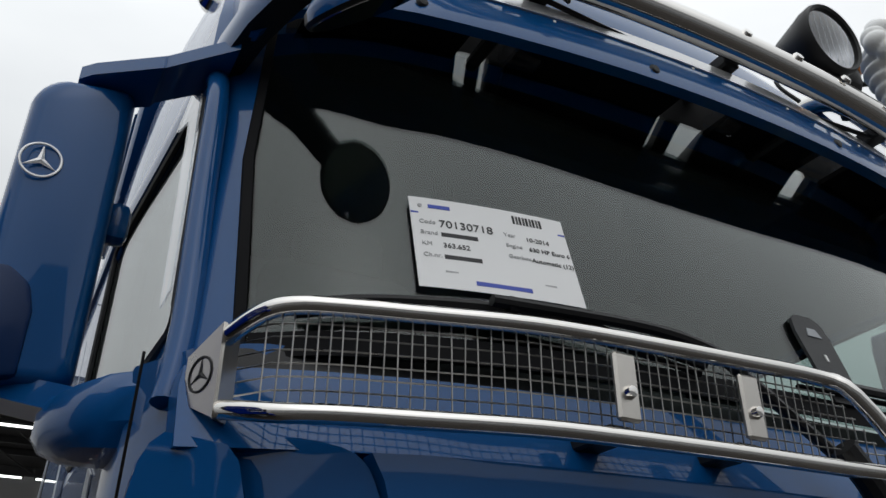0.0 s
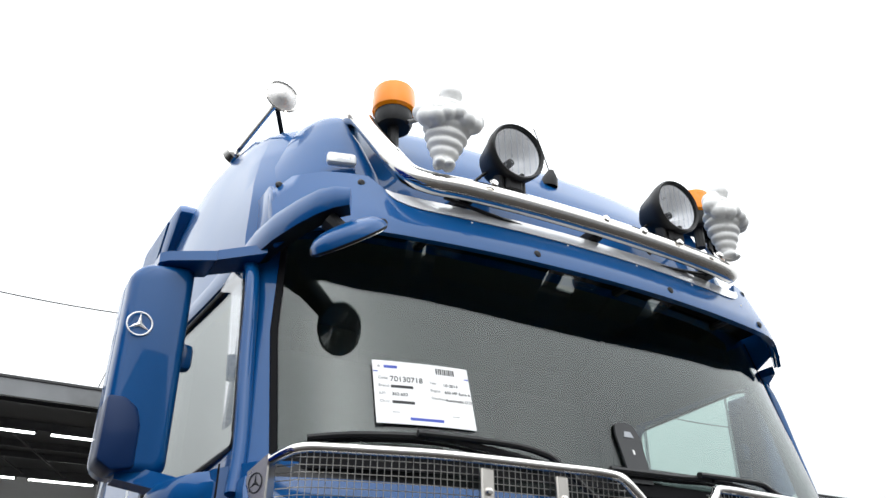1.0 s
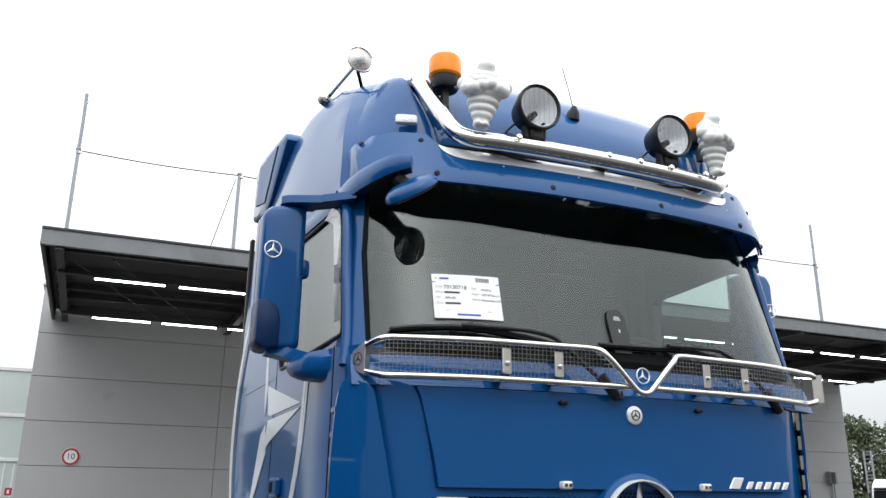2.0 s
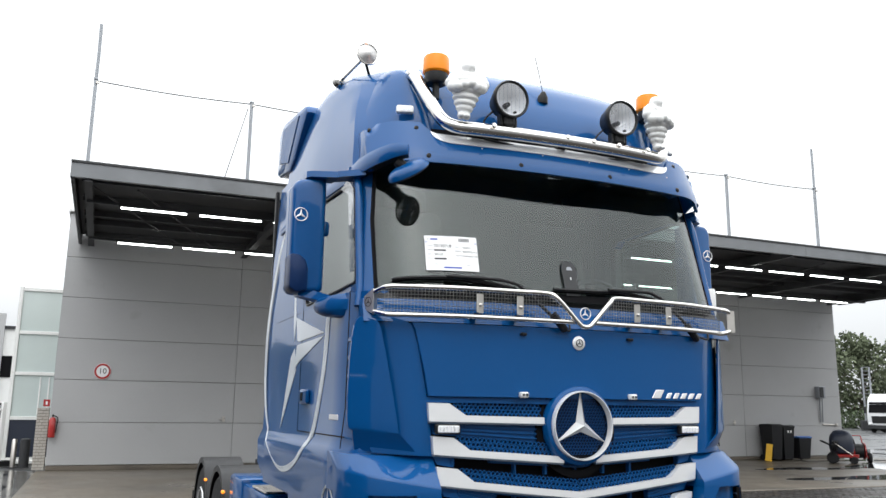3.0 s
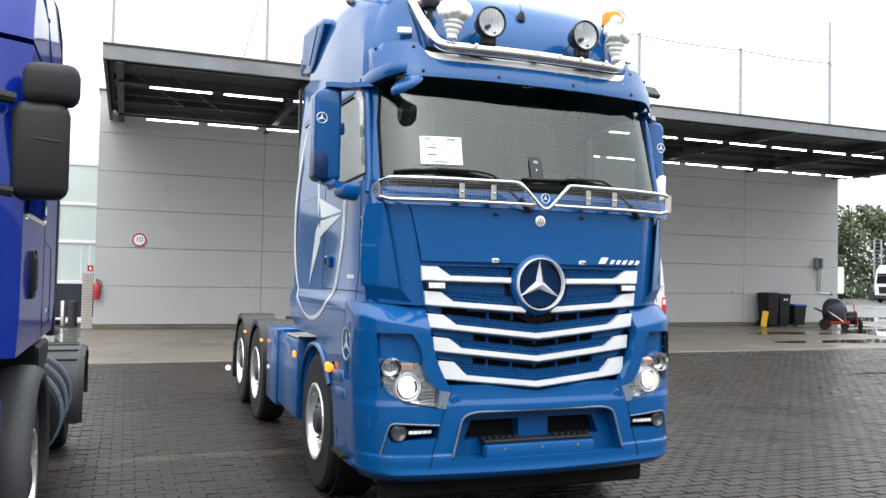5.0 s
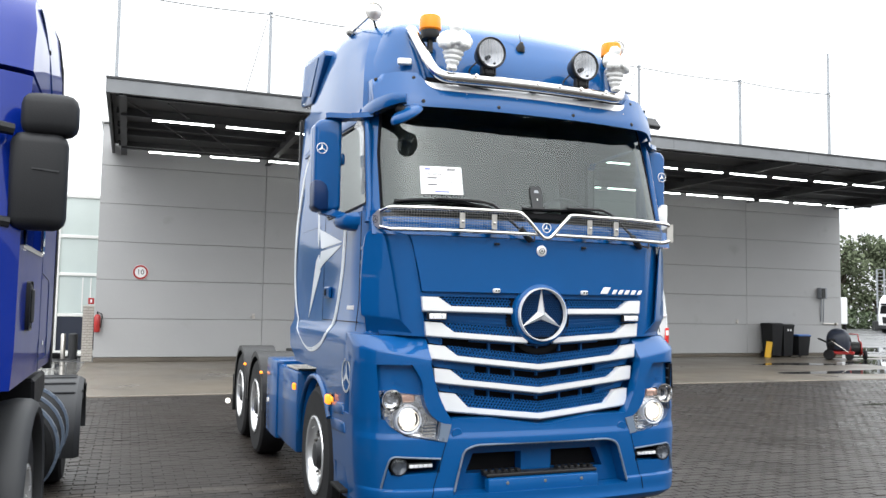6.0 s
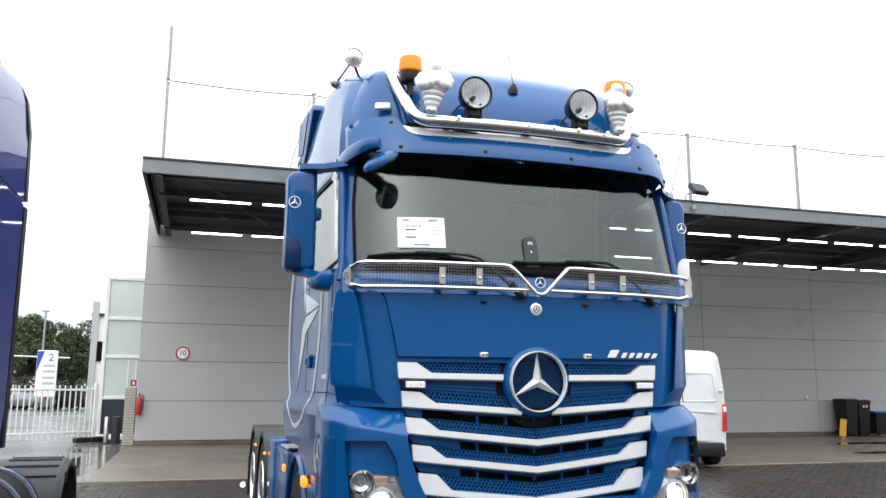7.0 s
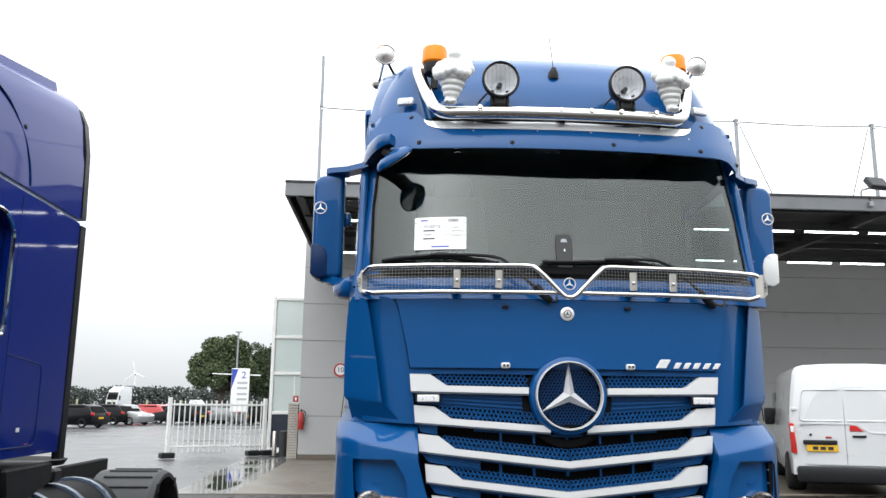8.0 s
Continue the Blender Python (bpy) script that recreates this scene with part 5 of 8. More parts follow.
for s in (-1, 1):
    part("tow_cover", lathe([(0, 0.004), (0.035, 0.004), (0.038, 0)], 20, p=(s * 0.63, f_bump(0.63, 0.9) + 0.001, 0.905), d=(0, -1, 0)), BLUE, truck)
    part("bumper_joint", ruled([(s * 0.815, 0.415), (s * 0.788, 0.548), (s * 0.784, 0.564), (s * 0.745, 0.7), (s * 0.706, 0.85)], [(s * 0.819, 0.415), (s * 0.792, 0.548), (s * 0.788, 0.564), (s * 0.749, 0.7), (s * 0.71, 0.85)], f_bump, -0.0015, 0.01, 1, 4), DARK, truck)
    part("fog_trim", tube([(s * u, f_bump(u, v) - 0.003, v) for u, v in ((p.x, p.y) for p in round_path([(0.742, 0.748, 0), (0.9, 0.757, 0), (1.065, 0.768, 0), (1.09, 0.69, 0), (1.118, 0.57, 0)], 0.04))], 0.007, 8), GREYTRIM, truck)
    fg = part("fog_lamp", lathe([(0, 0.0), (0.052, 0.0), (0.058, 0.05), (0.052, 0.055)], 28, p=(s * 1.008, f_bump(1.0, 0.7) + 0.05, 0.703), d=(0, -1, 0)), BLACK, truck, "round fog lamp in a black ring")
    part("reflector", lathe([(0, 0.015), (0.025, 0.02), (0.049, 0.045)], 24, p=(s * 1.008, f_bump(1.0, 0.7) + 0.045, 0.703), d=(0, -1, 0)), FOGGLASS, fg)
    part("glass", lathe([(0, 0.06), (0.034, 0.055), (0.051, 0.046)], 24, p=(s * 1.008, f_bump(1.0, 0.7) + 0.048, 0.703), d=(0, -1, 0)), LENSGLASS, fg)
    dl = part("day_lamp", box((s * 0.865, 0.02, 0.703), (0.17, 0.04, 0.034), 0.01), GREYPL, truck, "slim clear day running lamp")
    for k in range(5):
        part("led", box((s * 0.865 - 0.064 + 0.032 * k, -0.002, 0.703), (0.03, 0.008, 0.022), 0.003), REFLECTOR, dl)
    part("fog_backing", prism([(s * 0.73, 0.64), (s * 1.09, 0.63), (s * 1.09, 0.78), (s * 0.73, 0.76)], 0.12, 0.128, "y"), DARK, truck)

# lamp surrounds above the bumper
for s in (-1, 1):
    def crease(x):
        return 1.397 + 0.166 * (abs(x) - 0.85)
    cols = []
    for k in range(23):
        x = s * (0.806 + 0.449 * math.sin(math.pi / 2 * k / 22))
        f, zc = f_bump(x, 1.4), crease(x)
        top = 1.532 + 0.03 * max(0.0, abs(x) - 1.0)
        cols.append([(x, f, 1.35), (x, f, zc - 0.014), (x, f + 0.003, zc - 0.004), (x, f + 0.013, zc + 0.006), (x, f + 0.13, top), (x, f + 0.17, top + 0.004), (x, f + 0.17, 1.35)])
    part("shoulder_panel", slices(cols), BLUE, truck, "blue sloping shoulder above the headlight", sharp=30)
    inner_a = [(0.655, 0.966), (0.672, 1.0), (0.7, 1.045), (0.75, 1.15), (0.782, 1.25), (0.806, 1.35)]
    inner_b = [(0.665, 0.964), (0.735, 0.976), (0.808, 1.032), (0.85, 1.12), (0.866, 1.24), (0.93, 1.35)]
    part("inner_surround", ruled([(s * u, v) for u, v in soft(inner_a)], [(s * u, v) for u, v in soft(inner_b)], f_bump, 0.0, 0.09, 5, 1), BLUE, truck, "rounded blue frame beside the headlight")
    part("outer_surround", ruled([(s * 1.12, 1.0), (s * 1.128, 1.12), (s * 1.14, 1.2), (s * 1.15, 1.35)], [(s * 1.2548, 1.0), (s * 1.2548, 1.12), (s * 1.2548, 1.2), (s * 1.2548, 1.35)], f_bump, 0.0, 0.05, 10, 2), BLUE, truck)
    part("lamp_recess", ruled([(s * 0.855, 1.15), (s * 0.86, 1.24), (s * 0.9, 1.36)], [(s * 1.13, 1.18), (s * 1.14, 1.25), (s * 1.15, 1.36)], f_bump, 0.05, 0.03, 8, 2), BLUE, truck, "smooth blue recess above the headlight")
    part("recess_handle", ruled([(s * 0.99, 1.222), (s * 0.99, 1.236)], [(s * 1.04, 1.227), (s * 1.04, 1.241)], f_bump, 0.044, 0.01, 2, 1), BLUE, truck)
    if s > 0:
        vent = part("side_vent", prism([(f_bump(1.13, 1.1) + 0.012, 1.12), (f_bump(1.13, 1.1) + 0.048, 1.12), (f_bump(1.13, 1.1) + 0.052, 1.335), (f_bump(1.13, 1.1) + 0.018, 1.335)], s * 1.124, s * 1.16, "x"), DARK, truck, "black vent slot with bars beside the headlight")
        for k in range(3):
            part("vent_bar", box((s * 1.126, f_bump(1.13, 1.1) + 0.032, 1.16 + 0.07 * k), (0.008, 0.03, 0.01), 0.002), GREYTRIM, vent)
    A = [(s * 0.757, 0.866), (s * 0.737, 0.972), (s * 0.815, 1.036), (s * 0.866, 1.16)]
    B = [(s * 0.97, 0.899), (s * 1.062, 0.958), (s * 1.106, 1.03), (s * 1.122, 1.19)]
    hl = part("headlight", ruled(A, B, f_bump, 0.07, 0.06, 12, 3), HEADBOWL, truck, "clear headlight, lit dipped beam")
    for k in range(4):
        part("reflector_rib", box((s * (0.82 + 0.075 * k), f_bump(0.82 + 0.075 * k, 1.05) + 0.06, 0.965 + 0.045 * k), (0.006, 0.03, 0.1 + 0.02 * k), 0.002), CHROME, hl)
    part("lens", ruled(A, B, f_bump, -0.006, 0.006, 12, 3), LENSGLASS, hl, "clear lamp glass")
    cx, cz = s * 0.945, 0.995
    part("projector_ring", lathe([(0.058, 0.0), (0.078, 0.0), (0.078, 0.06), (0.07, 0.066)], 32, p=(cx, f_bump(cx, cz) + 0.075, cz), d=(0, -1, 0), close=True), CHROME, hl)
    part("projector_bowl", lathe([(0.079, 0.058), (0.088, 0.062), (0.092, 0.05), (0.086, 0.0)], 32, p=(cx, f_bump(cx, cz) + 0.075, cz), d=(0, -1, 0)), REFLECTOR, hl)
    part("projector", lathe([(0, 0.07), (0.03, 0.066), (0.048, 0.056), (0.056, 0.03)], 24, p=(cx, f_bump(cx, cz) + 0.068, cz), d=(0, -1, 0)), WHITELIT, hl, "lit projector lens")
    cx, cz = s * 1.055, 1.122
    part("main_ring", lathe([(0.03, 0.01), (0.052, 0.02), (0.066, 0.06), (0.07, 0.06), (0.07, 0.0)], 28, p=(cx, f_bump(cx, cz) + 0.065, cz), d=(0, -1, 0)), CHROME, hl)
    part("bulb", lathe([(0, 0.05), (0.022, 0.045), (0.026, 0.0)], 16, p=(cx, f_bump(cx, cz) + 0.06, cz), d=(0, -1, 0)), LENSGLASS, hl)
    part("indicator", box((s * 0.945, f_bump(0.945, 1.13) + 0.05, 1.13), (0.1, 0.03, 0.05), 0.012), mat("indicator_bulb_housing", (0.78, 0.5, 0.38), 0.25, 0.6), hl)
    lv = bmesh.new()
    for k in range(5):
        box((s * 0.805, f_bump(0.8, 0.93) + 0.04, 0.88 + 0.02 * k), (0.1, 0.04, 0.007), 0.002, 1, lv)
    part("louvre", lv, CHROME, hl)
    part("end_cap", ruled([(s * 0.701, 0.854), (s * 0.667, 0.964)], [(s * 0.757, 0.863), (s * 0.736, 0.974)], f_bump, -0.003, 0.05, 2, 1), GREYTRIM, hl, "pale grey lamp end cap")

# stone guard below the windscreen


def f_guard(x, z=0):
    return lerp(abs(x), [(0.0, -0.062), (0.2, -0.046), (0.4, -0.038), (0.6, -0.024), (0.75, -0.006), (0.9, 0.033), (1.0, 0.06), (1.07, 0.088), (1.1, 0.12), (1.13, 0.18)])


for s in (-1, 1):
    ends = ((1.095, 0.115), (1.125, 0.185)) if s < 0 else ((1.10, 0.07), (1.14, 0.075))
    top = [(s * a, f_guard(a), 2.385) for a in (0.215, 0.4, 0.6, 0.75, 0.9, 1.0, 1.06)] + [(s * ends[0][0], ends[0][1], 2.378), (s * ends[1][0], ends[1][1], 2.36)]
    bot = [(s * a, f_guard(a) - 0.004, 2.238) for a in (0.055, 0.2, 0.4, 0.6, 0.75, 0.9, 1.0, 1.06)] + [(s * ends[0][0], ends[0][1], 2.245), (s * ends[1][0], ends[1][1], 2.262)]
    part("guard_top_rail", tube(smooth_path([(0, -0.078, 2.212), (s * 0.022, -0.078, 2.216), (s * 0.05, -0.077, 2.238), (s * 0.165, -0.07, 2.355)] + top, 4), 0.0135, 12), CHROME, truck, "polished steel guard rail")
    part("guard_bottom_rail", tube(smooth_path(bot, 4), 0.0135, 12), CHROME, truck, "polished steel guard rail")
    p0, p1 = (Vector((-1.13, 0.165, 0)), Vector((-1.158, 0.232, 0))) if s < 0 else (Vector((1.14, 0.045, 0)), Vector((1.198, 0.12, 0)))
    dv_ = (p1 - p0).normalized()
    nv = Vector((dv_.y, -dv_.x, 0)) * (-1 if s < 0 else 1)
    hexa = [(0.0, 2.245), (0.0, 2.378), ((p1 - p0).length, 2.343), ((p1 - p0).length, 2.278)]
    pl = bmesh.new()
    fv = [pl.verts.new((*(p0 + dv_ * u + nv * 0.002).xy, z)) for u, z in hexa]
    bv = [pl.verts.new((*(p0 + dv_ * u - nv * 0.004).xy, z)) for u, z in hexa]
    pl.faces.new(fv)
    pl.faces.new(bv[::-1])
    for i in range(4):
        pl.faces.new((fv[i], bv[i], bv[(i + 1) % 4], fv[(i + 1) % 4]))
    rt = p0 + Vector((-s * 0.03, 0.03, 0))
    rv = [pl.verts.new((*q.xy, z)) for q in (p0, rt, rt + Vector((0, 0.005, 0)), p0 + Vector((0, 0.006, 0))) for z in (2.245, 2.378)]
    for i in range(4):
        j = (i + 1) % 4
        pl.faces.new((rv[2 * i], rv[2 * j], rv[2 * j + 1], rv[2 * i + 1]))
    br = part("guard_end_bracket", pl, STEEL, truck, "steel end bracket with an engraved round mark")
    mid = p0 + dv_ * 0.038 + nv * 0.0025
    three_spoke(0.026, 0.0035, 0.0012, BLACK, br, Matrix.Translation((mid.x, mid.y, 2.311)) @ Matrix((dv_ * (-1 if s < 0 else 1), Vector((0, 0, 1)), (dv_ * (-1 if s < 0 else 1)).cross(Vector((0, 0, 1))))).transposed().to_4x4(), "engraved_mark")
    wires = bmesh.new()
    k = 0
    a = 0.07
    while a < 1.1:
        x0, x1 = a, a
        ztop = 2.378 if a > 0.2 else 2.245 + (a - 0.06) * 1.05
        tube([(s * a, f_guard(a) + 0.012 + 0.003 * (k % 2), 2.245), (s * a, f_guard(a) + 0.012 - 0.003 * (k % 2), ztop)], 0.0012, 4, wires)
        a += 0.0178 if a < 0.98 else 0.015
        k += 1
    for r in range(1, 8):
        z = 2.236 + 0.0183 * r
        x_in = 0.06 + max(0.0, (z - 2.25) / 1.05)
        tube([(s * (x_in + (1.11 - x_in) * i / 30), f_guard(x_in + (1.11 - x_in) * i / 30) + 0.012, z) for i in range(31)], 0.0013, 4, wires)
    part("guard_wire_mesh", wires, WIRE, truck, "woven steel wire mesh")
    for cx in (0.372, 0.6):
        cl = part("guard_clamp", box((s * cx - 0.01, f_guard(cx) - 0.006, 2.31), (0.04, 0.012, 0.1), 0.004), STEEL, truck, "steel clamp plate")
        part("bolt", lathe([(0, 0.012), (0.008, 0.01), (0.011, 0)], 10, p=(s * cx - 0.01, f_guard(cx) - 0.011, 2.30), d=(0, -1, 0)), CHROME, cl)
        part("stay", box((s * cx - 0.01, f_guard(cx) + 0.06, 2.25), (0.045, 0.1, 0.02), 0.004), BLACK, cl)
gm = part("guard_mark_disc", lathe([(0, 0), (0.034, 0), (0.034, 0.005), (0, 0.005)], 28, p=(0.0, -0.07, 2.285), d=(0, -1, 0)), BLUE, truck)
three_spoke(0.034, 0.005, 0.006, SATIN, gm, pose(0.0, -0.075, 2.285, 90), "guard_mark")

# wipers
BLADES = (((-1.02, 2.441), (-0.9, 2.452), (-0.69, 2.458), (-0.5, 2.436), (-0.36, 2.413)), ((-0.124, 2.428), (0.133, 2.433), (0.33, 2.44), (0.582, 2.411)))
ARMS = (((-0.75, 2.462), (-0.5, 2.458), (-0.38, 2.443), (-0.325, 2.414), (-0.226, 2.319), (-0.11, 2.206)), ((0.23, 2.446), (0.497, 2.452), (0.565, 2.437), (0.635, 2.399), (0.761, 2.28), (0.835, 2.2)))
for blade, arm in zip(BLADES, ARMS):
    wa = part("wiper_arm", tube(smooth_path([(u, f_glass(u, v) - 0.045, v) for u, v in arm], 5), 0.012, 8, flat=0.8), BLACK, truck, "black windscreen wiper arm")
    part("wiper_blade", tube(smooth_path([(u, f_glass(u, v) - 0.026, v) for u, v in blade], 6), 0.0095, 6), BLACK, wa)
    part("wiper_rubber", tube(smooth_path([(u, f_glass(u, v) - 0.012, v - 0.012) for u, v in blade], 6), 0.006, 5), DARK, wa)
    u, v = blade[len(blade) // 2]
    part("wiper_link", box((u, f_glass(u, v) - 0.034, v + 0.004), (0.07, 0.02, 0.024), 0.005), BLACK, wa)
    px, pz = arm[-1]
    part("wiper_pivot", tube(smooth_path([(px - 0.07, f_glass(px, pz) - 0.045, pz + 0.07), (px - 0.02, f_glass(px, pz) - 0.045, pz + 0.015), (px + 0.01, f_glass(px, pz) - 0.03, pz - 0.005)], 4), 0.022, 10), BLACK, wa)
    part("washer_hose", tube(smooth_path([(px + 0.0, 0.0, pz + 0.0), (px + 0.045, -0.012, pz - 0.012), (px + 0.055, 0.0, pz + 0.02)], 4), 0.006, 6), BLACK, wa)

# sun visor
VC = 0.03


def vz(a):
    return lerp(abs(a), [(0.0, 3.112), (0.85, 3.115), (1.0, 3.122), (1.06, 3.118), (1.11, 3.085), (1.135, 3.062), (1.152, 3.085)])


vlo, vhi = [], []
for i in range(49):
    a = 1.152 * math.sin(math.pi * (i / 48 - 0.5))
    top = lerp(abs(a), [(0.0, 3.256), (0.70, 3.258), (0.77, 3.268), (0.81, 3.31), (0.86, 3.375), (1.0, 3.385), (1.09, 3.37), (1.152, 3.30)])
    vlo.append((VC + a, vz(a)))
    vhi.append((VC + a, top))
part("sun_visor", ruled(vlo, vhi, f_visor, 0.0, 0.018, 5), BLUE, truck, "wide blue sun visor above the windscreen", sharp=50)
for k in (-1, 1):
    part("visor_end", prism([(0.39, 3.135), (0.5, 3.085), (0.66, 3.06), (0.66, 3.36), (0.47, 3.345), (0.42, 3.29)], VC + k * 1.128, VC + k * 1.15, "x", 0.008, 2), BLUE, truck, "blue end plate of the visor")
part("visor_lining", ruled([(u, v + 0.004) for u, v in vlo], [(u, v - 0.004) for u, v in vhi], f_visor, 0.021, 0.012, 5), BLUE, truck, "blue inner side of the visor")
clo = soft([(VC - 0.815, 3.30), (VC - 0.79, 3.272), (VC - 0.73, 3.25), (VC - 0.6, 3.244), (VC, 3.24), (VC + 0.6, 3.244), (VC + 0.73, 3.25), (VC + 0.79, 3.272), (VC + 0.815, 3.30)])
chi = soft([(VC - 0.82, 3.316), (VC - 0.79, 3.306), (VC - 0.73, 3.302), (VC - 0.6, 3.298), (VC, 3.294), (VC + 0.6, 3.298), (VC + 0.73, 3.302), (VC + 0.79, 3.306), (VC + 0.82, 3.316)])
part("visor_chrome_strip", ruled(clo, chi, f_visor, -0.005, 0.02, 4, 1), SATIN, truck, "bright chrome strip on the visor")
scr = [(-0.275, 3.146), (0.328, 3.15), (-0.818, 3.152), (0.882, 3.152), (-0.862, 3.335), (0.93, 3.335), (-1.097, 3.33), (1.155, 3.33), (-1.11, 3.12), (1.17, 3.12)]
for sx, sz in scr:
    part("visor_screw", lathe([(0, 0.005), (0.009, 0.004), (0.015, -0.002)], 12, p=(sx, f_visor(sx, sz), sz), d=(0, -1, 0)), BLACK, truck)
for k in (-0.5, -0.12, 0.2, 0.5, 0.82):
    part("visor_rivet", lathe([(0, 0.003), (0.0045, 0.0)], 8, p=(k, f_visor(k, 3.23), 3.232), d=(0, -1, 0)), STEEL, truck)
for k in (-0.62, 0.22, 0.8):
    yb = f_visor(k, 3.16) + 0.05
    part("visor_bracket", box((k, yb + 0.07, 3.185), (0.03, 0.14, 0.025), 0.006), BLACK, truck)
for k in (-0.6, -0.05, 0.3, 0.7):
    part("roof_marker_lamp", box((k + VC, f_visor(k + VC, 3.13) + 0.07, 3.128), (0.09, 0.05, 0.03), 0.008), LENSGLASS, truck, "clear lamp under the visor")

# black plates added to block sky light in the gap behind the visor
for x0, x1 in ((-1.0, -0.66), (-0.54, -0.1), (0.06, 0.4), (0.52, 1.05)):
    part("visor_shelf", ruled([(x0, 3.2), (x0, 3.215)], [(x1, 3.2), (x1, 3.215)], f_visor, 0.035, 0.14, 6, 1), DARK, truck, "added black plate that blocks sky light behind the visor")

# roof light bar
LB = [(-0.80, 0.62, 3.735), (-0.818, 0.52, 3.75), (-0.825, 0.435, 3.71), (-0.80, 0.35, 3.59), (-0.765, 0.28, 3.47), (-0.725, 0.225, 3.378), (-0.66, 0.18, 3.336), (-0.55, 0.15, 3.328), (-0.3, 0.13, 3.328)]
LB = LB + [(0.03, 0.122, 3.328)] + [(0.06 - px, py, pz) for px, py, pz in LB[::-1]]
bar = part("light_bar", tube(smooth_path(LB, 5), 0.038, 16), CHROME, truck, "polished steel roof light bar")
for k in (-0.50, -0.02, 0.16, 0.34, 0.55):
    part("bar_rivet", lathe([(0, 0.01), (0.012, 0.008), (0.016, 0.0)], 12, p=(k + VC, 0.09, 3.343), d=(0, -1, 0.3)), CHROME, bar)
for k in (-0.55, 0.0, 0.6):
    part("bar_mount", box((k + VC, 0.24, 3.325), (0.05, 0.16, 0.04), 0.006), BLACK, bar)
cb = tube(smooth_path([(-0.6, 0.2, 3.31), (-0.3, 0.19, 3.28), (0.0, 0.2, 3.305), (0.3, 0.19, 3.28), (0.6, 0.2, 3.31)], 5), 0.007, 6)
part("bar_cable", cb, BLACK, bar)
for lx in (-0.343, 0.421):
    c = Vector((lx, 0.15, 3.535))
    sp = part("spotlight", lathe([(0, -0.14), (0.05, -0.135), (0.08, -0.1), (0.103, -0.02), (0.11, 0.0), (0.113, 0.03), (0.107, 0.041), (0.099, 0.036), (0.097, 0.02)], 36, p=c, d=(0, -1, -0.05)), BLACK, truck, "round black driving spotlight")
    part("reflector", lathe([(0.0, -0.07), (0.04, -0.055), (0.078, -0.015), (0.098, 0.024)], 32, p=c, d=(0, -1, -0.05)), REFLECTOR, sp, "bright silvered reflector")
    for k in range(-3, 4):
        part("lens_rib", box((lx + 0.026 * k, c.y - 0.028, c.z), (0.003, 0.004, 2 * math.sqrt(0.0085 - (0.026 * k) ** 2)), 0.001), LENSGLASS, sp)
    part("bulb", lathe([(0, -0.01), (0.014, -0.014), (0.017, -0.06)], 14, p=c - Vector((0, 0, 0.02)), d=(0, -1, -0.05)), GREYPL, sp)
    part("glass", lathe([(0, 0.045), (0.06, 0.04), (0.098, 0.03)], 32, p=c, d=(0, -1, -0.05)), LENSGLASS, sp)
    fo = box((lx, 0.17, 3.41), (0.07, 0.06, 0.06), 0.012)
    for s in (-1, 1):
        box((lx + s * 0.045, 0.18, 3.43), (0.02, 0.05, 0.1), 0.006, 1, fo)
    part("foot", fo, BLACK, sp)
    part("lead", tube(smooth_path([(lx - 0.05, 0.22, 3.5), (lx - 0.12, 0.24, 3.42), (lx - 0.1, 0.2, 3.33)]), 0.006, 6), BLACK, sp)
for bx_ in (-0.725, 0.79):
    bc = part("beacon", lathe([(0, 0), (0.062, 0), (0.07, 0.02), (0.068, 0.06), (0, 0.06)], 28, p=(bx_, 0.35, 3.645)), BLACK, truck, "amber rotating beacon on a black base")
    part("lens", lathe([(0.07, 0.0), (0.08, 0.01), (0.078, 0.095), (0.07, 0.108), (0, 0.11)], 28, p=(bx_, 0.35, 3.705)), AMBER, bc, "amber plastic lens")
    part("mount", tube([(bx_, 0.35, 3.55), (bx_, 0.35, 3.68)], 0.022, 8), BLACK, bc)
    part("strap", tube(smooth_path([(bx_ + 0.02, 0.34, 3.68), (bx_ + 0.06, 0.28, 3.66), (bx_ + 0.0, 0.24, 3.6)]), 0.009, 6), BLACK, bc)
an = part("aerial", lathe([(0, 0.075), (0.012, 0.07), (0.032, 0.035), (0.036, 0)], 18, p=(0.035, 0.43, 3.68), d=(0, -0.3, 1)), BLACK, truck, "black roof aerial")
part("whip", tube([(0.035, 0.42, 3.74), (0.03, 0.45, 3.86), (0.024, 0.493, 4.01)], 0.003, 5), BLACK, an)
for s in (-1, 1):
    sm = part("side_marker_lamp", box((s * 0.905, 0.392, 3.474), (0.1, 0.03, 0.052), 0.012, 2, rot=(-16, 0, s * 18)), WHITEPL, truck, "white roof marker lamp")
    part("lens", box((s * 0.905, 0.375, 3.47), (0.05, 0.012, 0.026), 0.004, 1, rot=(-16, 0, s * 18)), LENSGLASS, sm)
